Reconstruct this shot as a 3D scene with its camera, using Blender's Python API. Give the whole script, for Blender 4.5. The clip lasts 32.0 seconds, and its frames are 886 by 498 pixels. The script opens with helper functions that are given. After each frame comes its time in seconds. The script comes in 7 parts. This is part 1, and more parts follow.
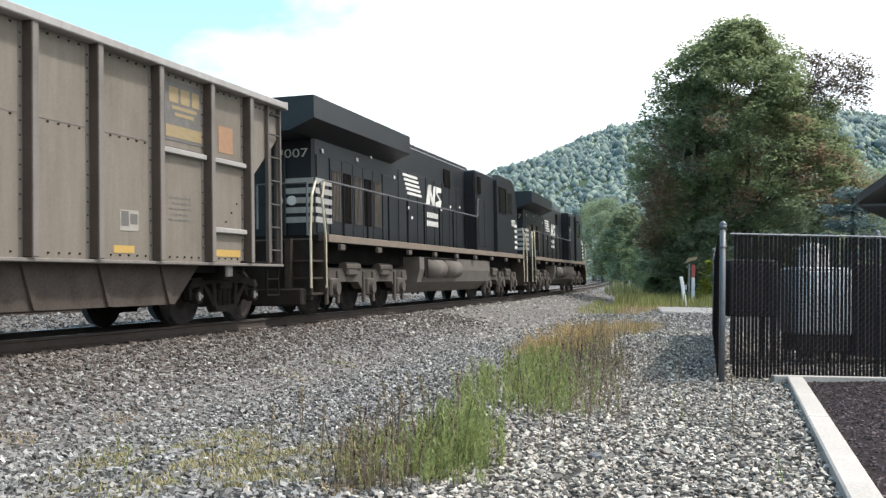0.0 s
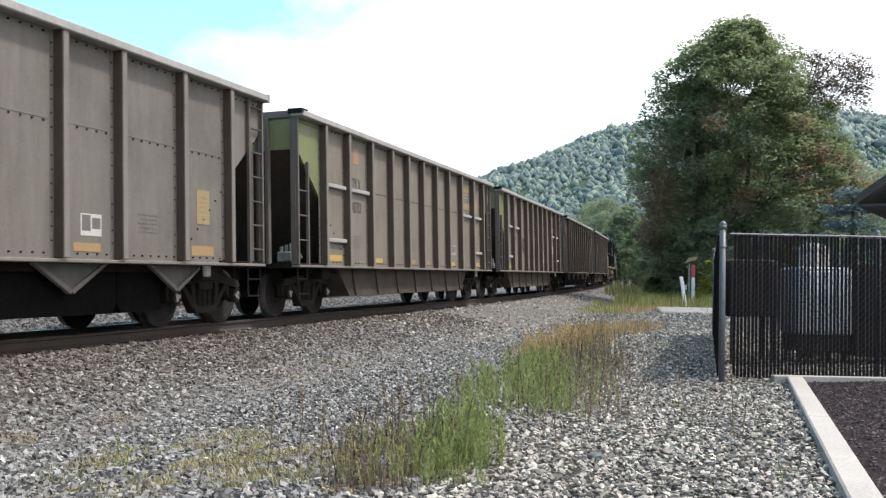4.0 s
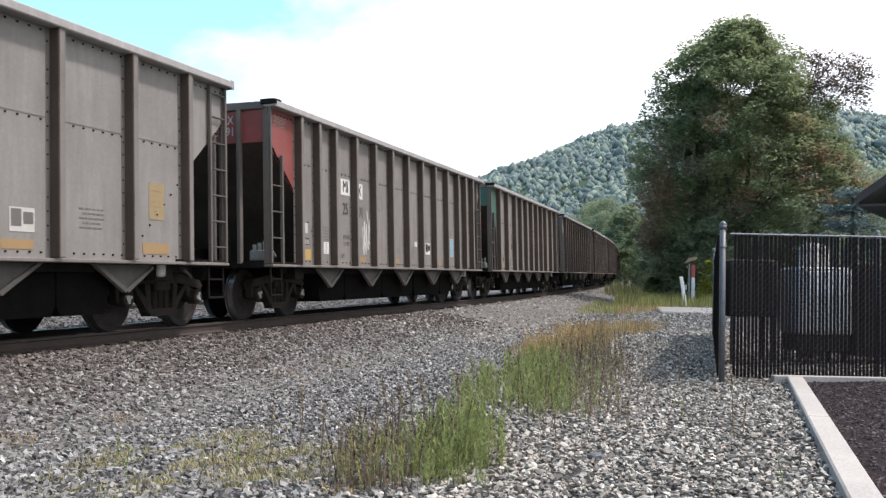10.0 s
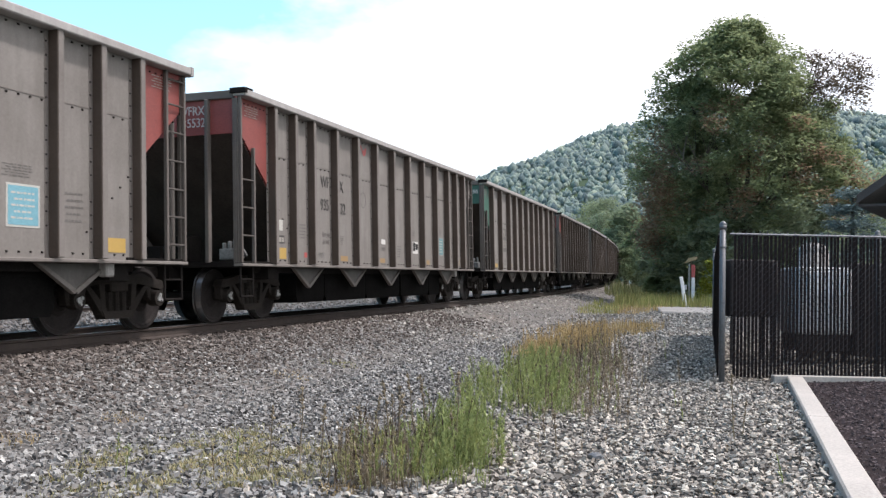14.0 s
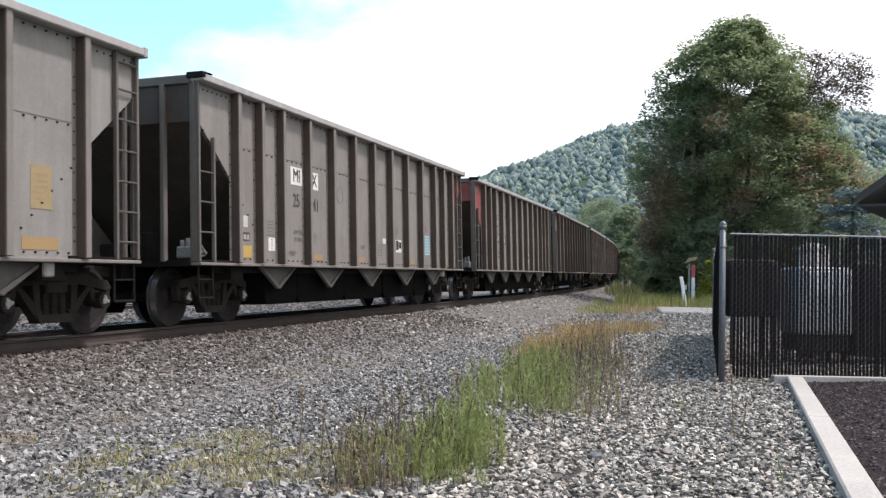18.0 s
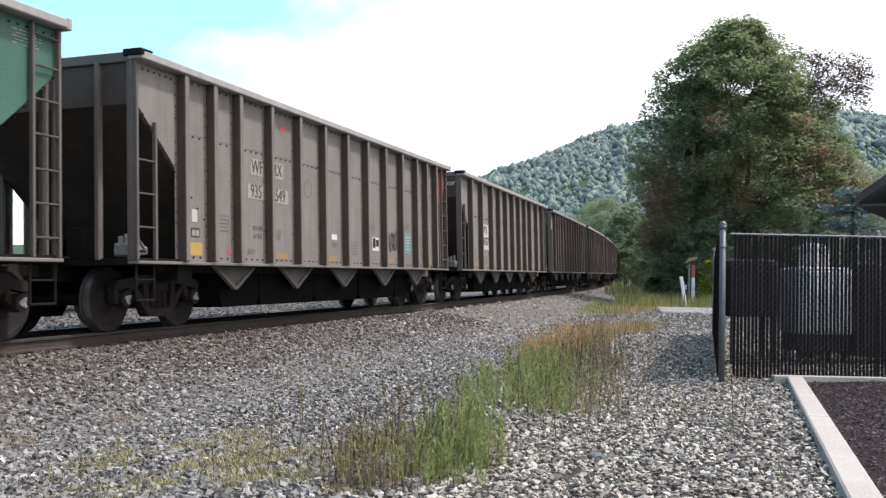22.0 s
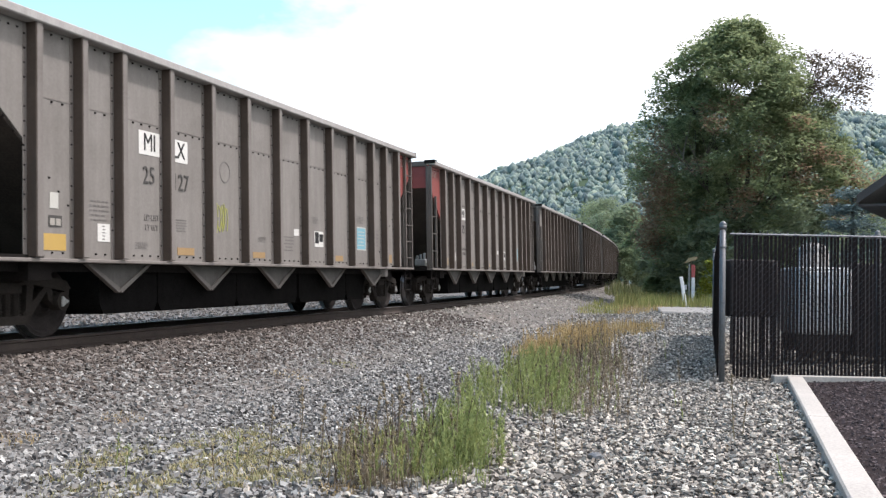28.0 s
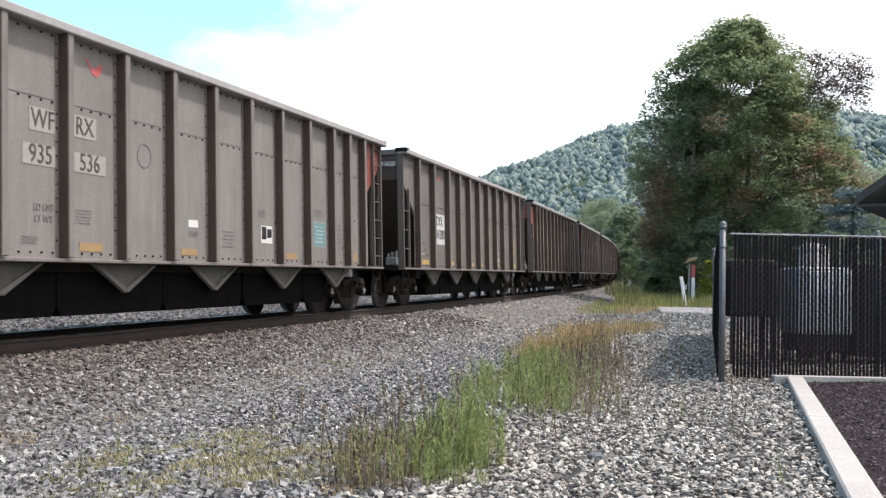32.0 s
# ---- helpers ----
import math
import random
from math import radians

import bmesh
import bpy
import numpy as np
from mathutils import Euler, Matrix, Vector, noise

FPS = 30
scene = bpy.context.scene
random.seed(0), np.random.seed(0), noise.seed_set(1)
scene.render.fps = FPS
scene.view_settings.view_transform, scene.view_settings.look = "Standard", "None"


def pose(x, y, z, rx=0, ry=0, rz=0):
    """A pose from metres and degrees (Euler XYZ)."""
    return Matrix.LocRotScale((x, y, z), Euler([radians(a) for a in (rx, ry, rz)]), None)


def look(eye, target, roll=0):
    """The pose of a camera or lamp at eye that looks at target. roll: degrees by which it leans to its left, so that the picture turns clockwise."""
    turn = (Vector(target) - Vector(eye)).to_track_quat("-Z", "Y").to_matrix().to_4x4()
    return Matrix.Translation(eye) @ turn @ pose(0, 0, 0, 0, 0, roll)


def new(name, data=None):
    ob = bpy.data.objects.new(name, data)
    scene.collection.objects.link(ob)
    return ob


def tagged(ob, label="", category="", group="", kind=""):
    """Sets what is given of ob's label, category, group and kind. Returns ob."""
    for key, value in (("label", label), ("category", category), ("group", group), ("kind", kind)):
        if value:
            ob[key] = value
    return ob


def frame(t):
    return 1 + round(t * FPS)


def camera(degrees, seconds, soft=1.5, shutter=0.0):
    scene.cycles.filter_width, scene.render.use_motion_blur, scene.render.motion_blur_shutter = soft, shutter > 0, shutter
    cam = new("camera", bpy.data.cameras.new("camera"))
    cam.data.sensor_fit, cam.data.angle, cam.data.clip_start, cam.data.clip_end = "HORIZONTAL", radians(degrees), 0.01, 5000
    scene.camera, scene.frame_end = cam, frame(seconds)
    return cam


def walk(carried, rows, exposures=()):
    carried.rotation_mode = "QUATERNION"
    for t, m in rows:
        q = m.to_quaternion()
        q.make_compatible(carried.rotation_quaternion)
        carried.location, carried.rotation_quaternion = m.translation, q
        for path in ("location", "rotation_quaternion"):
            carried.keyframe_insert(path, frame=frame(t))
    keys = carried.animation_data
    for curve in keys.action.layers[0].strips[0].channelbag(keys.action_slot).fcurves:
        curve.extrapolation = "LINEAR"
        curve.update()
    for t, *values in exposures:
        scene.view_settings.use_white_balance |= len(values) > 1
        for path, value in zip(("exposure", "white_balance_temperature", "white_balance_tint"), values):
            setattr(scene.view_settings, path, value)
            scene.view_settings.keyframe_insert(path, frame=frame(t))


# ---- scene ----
EYE = (0.0, 0.0, 0.947)
YAW, PITCH, ROLL = radians(-18.52), radians(2.193), 1.18
AIM = (math.sin(YAW) * math.cos(PITCH), EYE[1] + math.cos(YAW) * math.cos(PITCH), EYE[2] + math.sin(PITCH))
cam = camera(48.98, 32.0, soft=1.35, shutter=0.04)
walk(cam, [(0.0, look(EYE, AIM, ROLL)), (32.0, look(EYE, AIM, ROLL))],
     exposures=[(0.0, 1.45, 6500, 11), (3.0, 1.4, 6500, 11), (5.5, 1.26, 6500, 15), (16.0, 1.25, 6500, 17),
                (21.0, 1.25, 6500, 17), (25.0, 1.37, 6500, 17), (30.0, 1.42, 6500, 16), (32.0, 1.38, 6500, 16)])

# ---------------------------------------------------------------- world and sun
SUN_EL, SUN_DIR = radians(62), Vector((0.93, 0.36, 0)).normalized()
SKY_TINT = (0.88, 1.21, 1.12, 1)
world = bpy.data.worlds.new("sky")
scene.world = world
world.use_nodes = True


def build_world():
    nt = world.node_tree
    nt.nodes.clear()
    N, L = nt.nodes.new, nt.links.new
    out, bg = N("ShaderNodeOutputWorld"), N("ShaderNodeBackground")
    sky = N("ShaderNodeTexSky")
    sky.sky_type, sky.sun_disc = "NISHITA", False
    sky.sun_elevation, sky.sun_rotation = SUN_EL, math.atan2(SUN_DIR.x, SUN_DIR.y)
    sky.air_density, sky.dust_density, sky.ozone_density = 1.0, 1.0, 0.6
    co = N("ShaderNodeTexCoord")
    warp = N("ShaderNodeMapping")
    warp.inputs["Scale"].default_value = (1, 1, 2.2)
    warp.inputs["Location"].default_value = (0.35, 0.2, 0.4)
    n1 = N("ShaderNodeTexNoise")
    n1.inputs["Scale"].default_value, n1.inputs["Detail"].default_value, n1.inputs["Roughness"].default_value = 7.0, 9, 0.55
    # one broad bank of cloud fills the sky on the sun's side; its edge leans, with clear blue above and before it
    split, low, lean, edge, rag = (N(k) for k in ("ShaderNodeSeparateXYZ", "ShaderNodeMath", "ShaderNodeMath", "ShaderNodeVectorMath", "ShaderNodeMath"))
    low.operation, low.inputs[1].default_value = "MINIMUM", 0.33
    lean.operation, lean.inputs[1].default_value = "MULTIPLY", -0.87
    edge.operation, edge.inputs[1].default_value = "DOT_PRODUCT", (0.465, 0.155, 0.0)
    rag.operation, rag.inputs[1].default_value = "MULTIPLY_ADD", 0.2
    total = N("ShaderNodeMath")
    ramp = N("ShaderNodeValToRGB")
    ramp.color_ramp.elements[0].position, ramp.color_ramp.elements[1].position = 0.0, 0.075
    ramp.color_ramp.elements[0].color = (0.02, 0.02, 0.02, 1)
    tint, mix = N("ShaderNodeMix"), N("ShaderNodeMix")
    tint.data_type, tint.blend_type, mix.data_type = "RGBA", "MULTIPLY", "RGBA"
    tint.inputs["Factor"].default_value, tint.inputs["B"].default_value = 1.0, SKY_TINT
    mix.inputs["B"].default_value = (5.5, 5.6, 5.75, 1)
    L(co.outputs["Generated"], warp.inputs["Vector"])
    L(warp.outputs["Vector"], n1.inputs["Vector"])
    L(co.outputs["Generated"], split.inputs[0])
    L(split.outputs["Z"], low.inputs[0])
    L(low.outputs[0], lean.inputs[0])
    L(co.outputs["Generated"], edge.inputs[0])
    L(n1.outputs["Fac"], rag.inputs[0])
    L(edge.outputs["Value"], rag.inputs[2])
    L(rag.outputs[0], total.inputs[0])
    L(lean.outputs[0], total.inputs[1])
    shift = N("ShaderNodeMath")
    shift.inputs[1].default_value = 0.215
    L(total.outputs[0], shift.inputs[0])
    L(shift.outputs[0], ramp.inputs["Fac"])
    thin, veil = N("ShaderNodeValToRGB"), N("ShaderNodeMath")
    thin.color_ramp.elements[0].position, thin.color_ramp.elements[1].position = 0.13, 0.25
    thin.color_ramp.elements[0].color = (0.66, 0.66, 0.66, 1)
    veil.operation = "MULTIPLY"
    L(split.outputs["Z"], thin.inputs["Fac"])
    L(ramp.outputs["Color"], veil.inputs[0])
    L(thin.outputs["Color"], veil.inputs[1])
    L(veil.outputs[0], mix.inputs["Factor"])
    L(sky.outputs["Color"], tint.inputs["A"])
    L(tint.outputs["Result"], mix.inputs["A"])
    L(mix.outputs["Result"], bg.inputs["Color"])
    bg.inputs["Strength"].default_value = 0.115
    L(bg.outputs["Background"], out.inputs["Surface"])


build_world()
sun = new("sun", bpy.data.lights.new("sun", "SUN"))
sun.data.energy, sun.data.angle, sun.data.color = 1.7, radians(5), (1.0, 0.965, 0.92)
sun.matrix_world = look(tuple(SUN_DIR * math.cos(SUN_EL) * 50 + Vector((0, 0, math.sin(SUN_EL) * 50))), (0, 0, 0))

# ---------------------------------------------------------------- materials


class Mat:
    """A small builder for procedural materials."""

    def __init__(self, name):
        self.m = bpy.data.materials.new(name)
        self.m.use_nodes = True
        self.nt = self.m.node_tree
        self.bsdf = self.nt.nodes["Principled BSDF"]
        co = self.nt.nodes.new("ShaderNodeTexCoord")
        self.co = co.outputs["Object"]

    def node(self, kind, **inputs):
        n = self.nt.nodes.new(kind)
        for k, v in inputs.items():
            key = k.replace("_", " ")
            if hasattr(v, "is_linked"):
                self.nt.links.new(v, n.inputs[key])
            else:
                n.inputs[key].default_value = v
        return n

    def noise(self, scale, detail=4, rough=0.6, stretch=None):
        v = self.co
        if stretch:
            mp = self.node("ShaderNodeMapping", Vector=v, Scale=stretch)
            v = mp.outputs["Vector"]
        return self.node("ShaderNodeTexNoise", Vector=v, Scale=scale, Detail=detail, Roughness=rough).outputs["Fac"]

    def ramp(self, fac, stops):
        n = self.node("ShaderNodeValToRGB", Fac=fac)
        e = n.color_ramp.elements
        while len(e) < len(stops):
            e.new(0.5)
        for el, (pos, c) in zip(e, stops):
            el.position, el.color = pos, (*c, 1) if len(c) == 3 else c
        return n.outputs["Color"]

    def mix(self, fac, a, b, blend="MIX"):
        n = self.nt.nodes.new("ShaderNodeMix")
        n.data_type, n.blend_type = "RGBA", blend
        for key, v in (("Factor", fac), ("A", a), ("B", b)):
            if hasattr(v, "is_linked"):
                self.nt.links.new(v, n.inputs[key])
            else:
                n.inputs[key].default_value = v if key == "Factor" else (*v, 1)
        return n.outputs["Result"]

    def random(self, island=False):
        if island:
            return self.nt.nodes.new("ShaderNodeNewGeometry").outputs["Random Per Island"]
        return self.nt.nodes.new("ShaderNodeObjectInfo").outputs["Random"]

    def bump(self, fac, strength=0.3, distance=0.01):
        n = self.node("ShaderNodeBump", Height=fac, Strength=strength, Distance=distance)
        self.nt.links.new(n.outputs["Normal"], self.bsdf.inputs["Normal"])

    def done(self, colour, rough=0.7, metal=0.0, spec=None):
        for key, v in (("Base Color", colour), ("Roughness", rough), ("Metallic", metal)):
            if hasattr(v, "is_linked"):
                self.nt.links.new(v, self.bsdf.inputs[key])
            else:
                self.bsdf.inputs[key].default_value = (*v, 1) if key == "Base Color" else v
        if spec is not None:
            self.bsdf.inputs["Specular IOR Level"].default_value = spec
        return self.m


def plain(name, a, b, scale=3.0, rough=0.7, metal=0.0, bump=0.15, fine=40.0, stretch=None, spec=None):
    """Paint or metal with large stains and fine grain between two colours."""
    m = Mat(name)
    big, small = m.noise(scale, 5, 0.65, stretch), m.noise(fine, 3)
    c = m.ramp(big, [(0.3, a), (0.7, b)])
    c = m.mix(0.35, c, m.ramp(small, [(0.35, tuple(x * 0.75 for x in a)), (0.65, tuple(min(1, x * 1.15) for x in b))]))
    m.bump(small, bump, 0.004)
    return m.done(c, rough, metal, spec)


def car_paint(name, a, b, dirt, amount=0.5):
    """Weathered car side: vertical streaks, stains, a per-car shade."""
    m = Mat(name)
    streak = m.noise(2.2, 6, 0.7, (1.0, 3.0, 0.35))
    blotch = m.noise(0.8, 5, 0.6)
    fine = m.noise(30, 4, 0.7)
    c = m.ramp(streak, [(0.3, a), (0.7, b)])
    c = m.mix(m.ramp(blotch, [(0.45, (0, 0, 0)), (0.75, (amount,) * 3)]), c, dirt)
    c = m.mix(0.25, c, m.ramp(fine, [(0.3, dirt), (0.7, b)]))
    m.bump(fine, 0.12, 0.003)
    return m.done(c, m.ramp(blotch, [(0.3, (0.5,) * 3), (0.7, (0.72,) * 3)]), 0.0, 0.25)


MAT = {}
MAT["aluminium"] = car_paint("weathered_aluminium", (0.187, 0.172, 0.157), (0.252, 0.235, 0.217), (0.105, 0.093, 0.082))
MAT["aluminium_dim"] = car_paint("browner_aluminium", (0.138, 0.123, 0.11), (0.188, 0.17, 0.154), (0.08, 0.069, 0.061), 0.6)
# dirty gate sheet, its colour lowered for the shade below the sill
MAT["gate"] = car_paint("sill_shaded_gate_aluminium", (0.07, 0.065, 0.06), (0.125, 0.117, 0.109), (0.03, 0.027, 0.024), 0.75)
MAT["aluminium_clean"] = car_paint("paler_aluminium", (0.34, 0.322, 0.3), (0.42, 0.402, 0.378), (0.23, 0.21, 0.19), 0.35)
MAT["aluminium_grey"] = car_paint("neutral_grey_aluminium", (0.2, 0.188, 0.175), (0.27, 0.257, 0.24), (0.13, 0.118, 0.106), 0.4)
# weathered sheet with warm sunlight tinted into its tan
MAT["aluminium_warm"] = car_paint("sun_warmed_weathered_aluminium", (0.165, 0.143, 0.117), (0.225, 0.198, 0.163), (0.1, 0.083, 0.066))
MAT["aluminium_post"] = car_paint("grimy_aluminium_post", (0.158, 0.142, 0.13), (0.225, 0.205, 0.188), (0.092, 0.08, 0.07))
# dark brown carries the shade of the posts' side faces
MAT["post_web"] = car_paint("shade_brown_post_web", (0.058, 0.043, 0.034), (0.098, 0.077, 0.063), (0.034, 0.026, 0.021), 0.6)
MAT["stile"] = car_paint("dark_brown_stile", (0.098, 0.085, 0.075), (0.155, 0.138, 0.124), (0.055, 0.046, 0.04))
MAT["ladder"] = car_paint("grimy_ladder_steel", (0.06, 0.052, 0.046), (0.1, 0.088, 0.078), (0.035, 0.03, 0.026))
# paler than the sides: sky sheen on the chords is in the base colour
MAT["aluminium_top"] = car_paint("sky_sheen_chord_aluminium", (0.29, 0.277, 0.265), (0.41, 0.395, 0.38), (0.19, 0.17, 0.155))
# grimy black steel, lowered further for the shade under the cars
MAT["steel_black"] = plain("grimy_shade_dark_steel", (0.009, 0.008, 0.008), (0.022, 0.0195, 0.018), 2.0, 0.9, spec=0.05)
MAT["truck"] = plain("dusty_truck_iron", (0.012, 0.0105, 0.0095), (0.036, 0.031, 0.027), 3.0, 0.85, spec=0.1)
MAT["wheel"] = plain("rusty_wheel_plate", (0.0145, 0.013, 0.0128), (0.038, 0.033, 0.0315), 4.0, 0.8, spec=0.1)
MAT["bolt_bright"] = plain("worn_bright_bolt", (0.3, 0.3, 0.3), (0.55, 0.55, 0.54), 6.0, 0.4, 0.6)
MAT["tread"] = plain("polished_wheel_tread", (0.25, 0.24, 0.23), (0.4, 0.39, 0.38), 6.0, 0.35, 0.9)
MAT["dull_stripe"] = plain("dirty_white_stripe", (0.26, 0.255, 0.24), (0.36, 0.355, 0.33), 4.0, 0.65)
MAT["gate_edge"] = plain("scuffed_gate_flange", (0.1, 0.09, 0.08), (0.17, 0.155, 0.14), 3.0, 0.8)
MAT["slope_brown"] = plain("dark_brown_slope_sheet", (0.045, 0.037, 0.032), (0.095, 0.078, 0.068), 1.5, 0.8, spec=0.12)
MAT["white_grime"] = plain("grimy_white_box", (0.2, 0.19, 0.18), (0.34, 0.33, 0.31), 6.0, 0.7)
MAT["pale_patch"] = plain("pale_grey_patch", (0.42, 0.41, 0.37), (0.52, 0.51, 0.47), 5.0, 0.65)
MAT["spray_yellow"] = plain("yellow_green_spray", (0.27, 0.28, 0.07), (0.36, 0.36, 0.1), 6.0, 0.6)
MAT["ochre_faded"] = plain("faded_ochre_marking", (0.24, 0.18, 0.09), (0.31, 0.24, 0.13), 5.0, 0.65)
MAT["faint_patch"] = plain("faint_pale_patch", (0.27, 0.25, 0.22), (0.35, 0.33, 0.29), 5.0, 0.65)
MAT["dim_letter"] = plain("worn_dark_lettering", (0.035, 0.033, 0.031), (0.075, 0.07, 0.065), 6.0, 0.65)
# coal black; on the chutes it paints the deep shade between the gates
MAT["coal"] = plain("coal_and_shade_black", (0.004, 0.004, 0.004), (0.011, 0.0105, 0.01), 5.0, 0.95, spec=0.03)
MAT["bed_soil"] = plain("dark_bed_soil", (0.014, 0.01, 0.01), (0.03, 0.021, 0.021), 6.0, 0.95, 0, 0.6, 70, spec=0.1)
MAT["white_mark"] = plain("white_marking", (0.55, 0.54, 0.5), (0.7, 0.69, 0.66), 8.0, 0.6)
MAT["black_mark"] = plain("black_marking", (0.016, 0.016, 0.016), (0.035, 0.035, 0.035), 8.0, 0.75, spec=0.15)
MAT["grey_mark"] = plain("faded_grey_marking", (0.09, 0.083, 0.077), (0.15, 0.14, 0.13), 8.0, 0.6)
MAT["yellow_mark"] = plain("yellow_reflector", (0.36, 0.24, 0.07), (0.52, 0.34, 0.09), 7.0, 0.55, 0.0, 0.1, 50, (1, 2, 5))
MAT["orange_mark"] = plain("faded_orange_reflector", (0.24, 0.16, 0.08), (0.36, 0.23, 0.1), 7.0, 0.6, 0.0, 0.1, 50, (1, 2, 5))
MAT["cyan_mark"] = plain("faded_cyan_label", (0.12, 0.3, 0.36), (0.19, 0.4, 0.47), 9.0, 0.5)
MAT["faded_orange"] = plain("weathered_orange_patch", (0.26, 0.15, 0.085), (0.34, 0.2, 0.115), 5.0, 0.65)
MAT["teal_mark"] = plain("teal_label", (0.08, 0.2, 0.205), (0.14, 0.28, 0.29), 9.0, 0.5)
MAT["red_mark"] = plain("red_marking", (0.36, 0.07, 0.065), (0.5, 0.11, 0.1), 9.0, 0.6)
MAT["red_end"] = plain("faded_red_paint", (0.16, 0.035, 0.03), (0.27, 0.063, 0.052), 1.5, 0.6)
MAT["green_end"] = plain("faded_green_paint", (0.03, 0.095, 0.07), (0.052, 0.145, 0.105), 1.5, 0.6)
MAT["lime_end"] = plain("faded_lime_paint", (0.12, 0.135, 0.06), (0.19, 0.205, 0.085), 1.5, 0.6)
MAT["loco_black"] = plain("dusty_black_loco_paint", (0.009, 0.010, 0.013), (0.02, 0.022, 0.026), 1.2, 0.42, 0.0, 0.05, spec=0.3)
MAT["loco_dirt"] = plain("road_grime", (0.045, 0.037, 0.031), (0.10, 0.085, 0.072), 2.0, 0.85)
MAT["tank_dust"] = plain("pale_tank_dust", (0.07, 0.06, 0.051), (0.15, 0.132, 0.115), 2.0, 0.85)
MAT["dark_dirt"] = plain("dark_brown_grime", (0.025, 0.02, 0.016), (0.06, 0.05, 0.041), 2.0, 0.85, spec=0.15)
MAT["loco_sill"] = plain("buff_sill_paint", (0.12, 0.096, 0.073), (0.21, 0.17, 0.13), 2.0, 0.7)
MAT["handrail"] = plain("dirty_cream_handrail", (0.42, 0.36, 0.24), (0.6, 0.54, 0.4), 4.0, 0.6)
MAT["dark_glass"] = plain("dark_window_glass", (0.008, 0.009, 0.01), (0.014, 0.015, 0.017), 1.0, 0.08, 0.0, 0.0)
MAT["rail_side"] = plain("rusty_rail_web", (0.026, 0.019, 0.016), (0.055, 0.04, 0.032), 5.0, 0.8)
MAT["rail_top"] = plain("shiny_rail_head", (0.2, 0.2, 0.21), (0.3, 0.3, 0.31), 8.0, 0.38, 0.95, 0.02)
MAT["tie"] = plain("weathered_tie_wood", (0.045, 0.036, 0.03), (0.11, 0.09, 0.075), 4.0, 0.9, 0, 0.5, 60, (1, 6, 6))
MAT["concrete"] = plain("pale_concrete", (0.36, 0.33, 0.295), (0.47, 0.43, 0.385), 2.5, 0.9, 0, 0.3)
MAT["old_slab"] = plain("weathered_grey_slab", (0.2, 0.19, 0.175), (0.3, 0.285, 0.265), 1.5, 0.95, 0, 0.4)
MAT["pipe_pale"] = plain("scuffed_pale_pipe", (0.1, 0.1, 0.1), (0.34, 0.34, 0.33), 9.0, 0.5, 0.3)
MAT["rail_pipe"] = plain("weathered_top_rail", (0.2, 0.2, 0.21), (0.34, 0.34, 0.35), 4.0, 0.5, 0.4)
MAT["galvanised"] = plain("dull_galvanised_pipe", (0.09, 0.095, 0.1), (0.15, 0.155, 0.16), 4.0, 0.5, 0.4)
MAT["slat"] = plain("dark_brown_plastic_slat", (0.009, 0.006, 0.006), (0.017, 0.0115, 0.0115), 3.0, 0.8, 0, 0.05, spec=0.15)
MAT["wire"] = plain("dark_coated_wire", (0.028, 0.025, 0.025), (0.05, 0.046, 0.045), 6.0, 0.5, 0.3)
MAT["streaked_white"] = plain("streaky_white_paint_patch", (0.3, 0.31, 0.3), (0.72, 0.72, 0.7), 5.0, 0.6, 0, 0.1, 40, (1, 3.5, 0.25))
MAT["white_paint"] = plain("white_paint", (0.78, 0.78, 0.78), (0.86, 0.86, 0.86), 3.0, 0.6)
MAT["grey_box"] = plain("light_grey_cabinet_paint", (0.5, 0.5, 0.5), (0.62, 0.62, 0.61), 2.0, 0.5)
MAT["roof"] = plain("dark_brown_fascia", (0.035, 0.028, 0.026), (0.06, 0.05, 0.046), 3.0, 0.7)
MAT["shingle"] = plain("grey_brown_shingle", (0.06, 0.055, 0.05), (0.12, 0.11, 0.10), 9.0, 0.9, 0, 0.5)
MAT["bark"] = plain("grey_brown_bark", (0.06, 0.05, 0.04), (0.13, 0.11, 0.09), 6.0, 0.95, 0, 0.8, 30, (1, 1, 0.3))


def stone_mat(name, stops, dirt=(0.12, 0.10, 0.085)):
    m = Mat(name)
    c = m.ramp(m.random(True), stops)
    c = m.mix(m.ramp(m.noise(60, 4), [(0.4, (0, 0, 0)), (0.75, (0.5,) * 3)]), c, dirt)
    m.bump(m.noise(90, 3), 0.4, 0.004)
    return m.done(c, 0.88)


def leaf_mat(name, stops, trans=0.25):
    m = Mat(name)
    c = m.ramp(m.random(True), stops)
    c = m.mix(0.3, c, m.ramp(m.noise(1.1, 3), [(0.3, stops[0][1]), (0.7, stops[-1][1])]))
    mat = m.done(c, 0.75, 0.0, 0.12)
    m.bsdf.inputs["Transmission Weight"].default_value = 0.0
    tr = m.node("ShaderNodeBsdfTranslucent", Color=c)
    mx = m.node("ShaderNodeMixShader", Fac=trans)
    nt = m.nt
    nt.links.new(m.bsdf.outputs[0], mx.inputs[1])
    nt.links.new(tr.outputs[0], mx.inputs[2])
    nt.links.new(mx.outputs[0], nt.nodes["Material Output"].inputs["Surface"])
    return mat


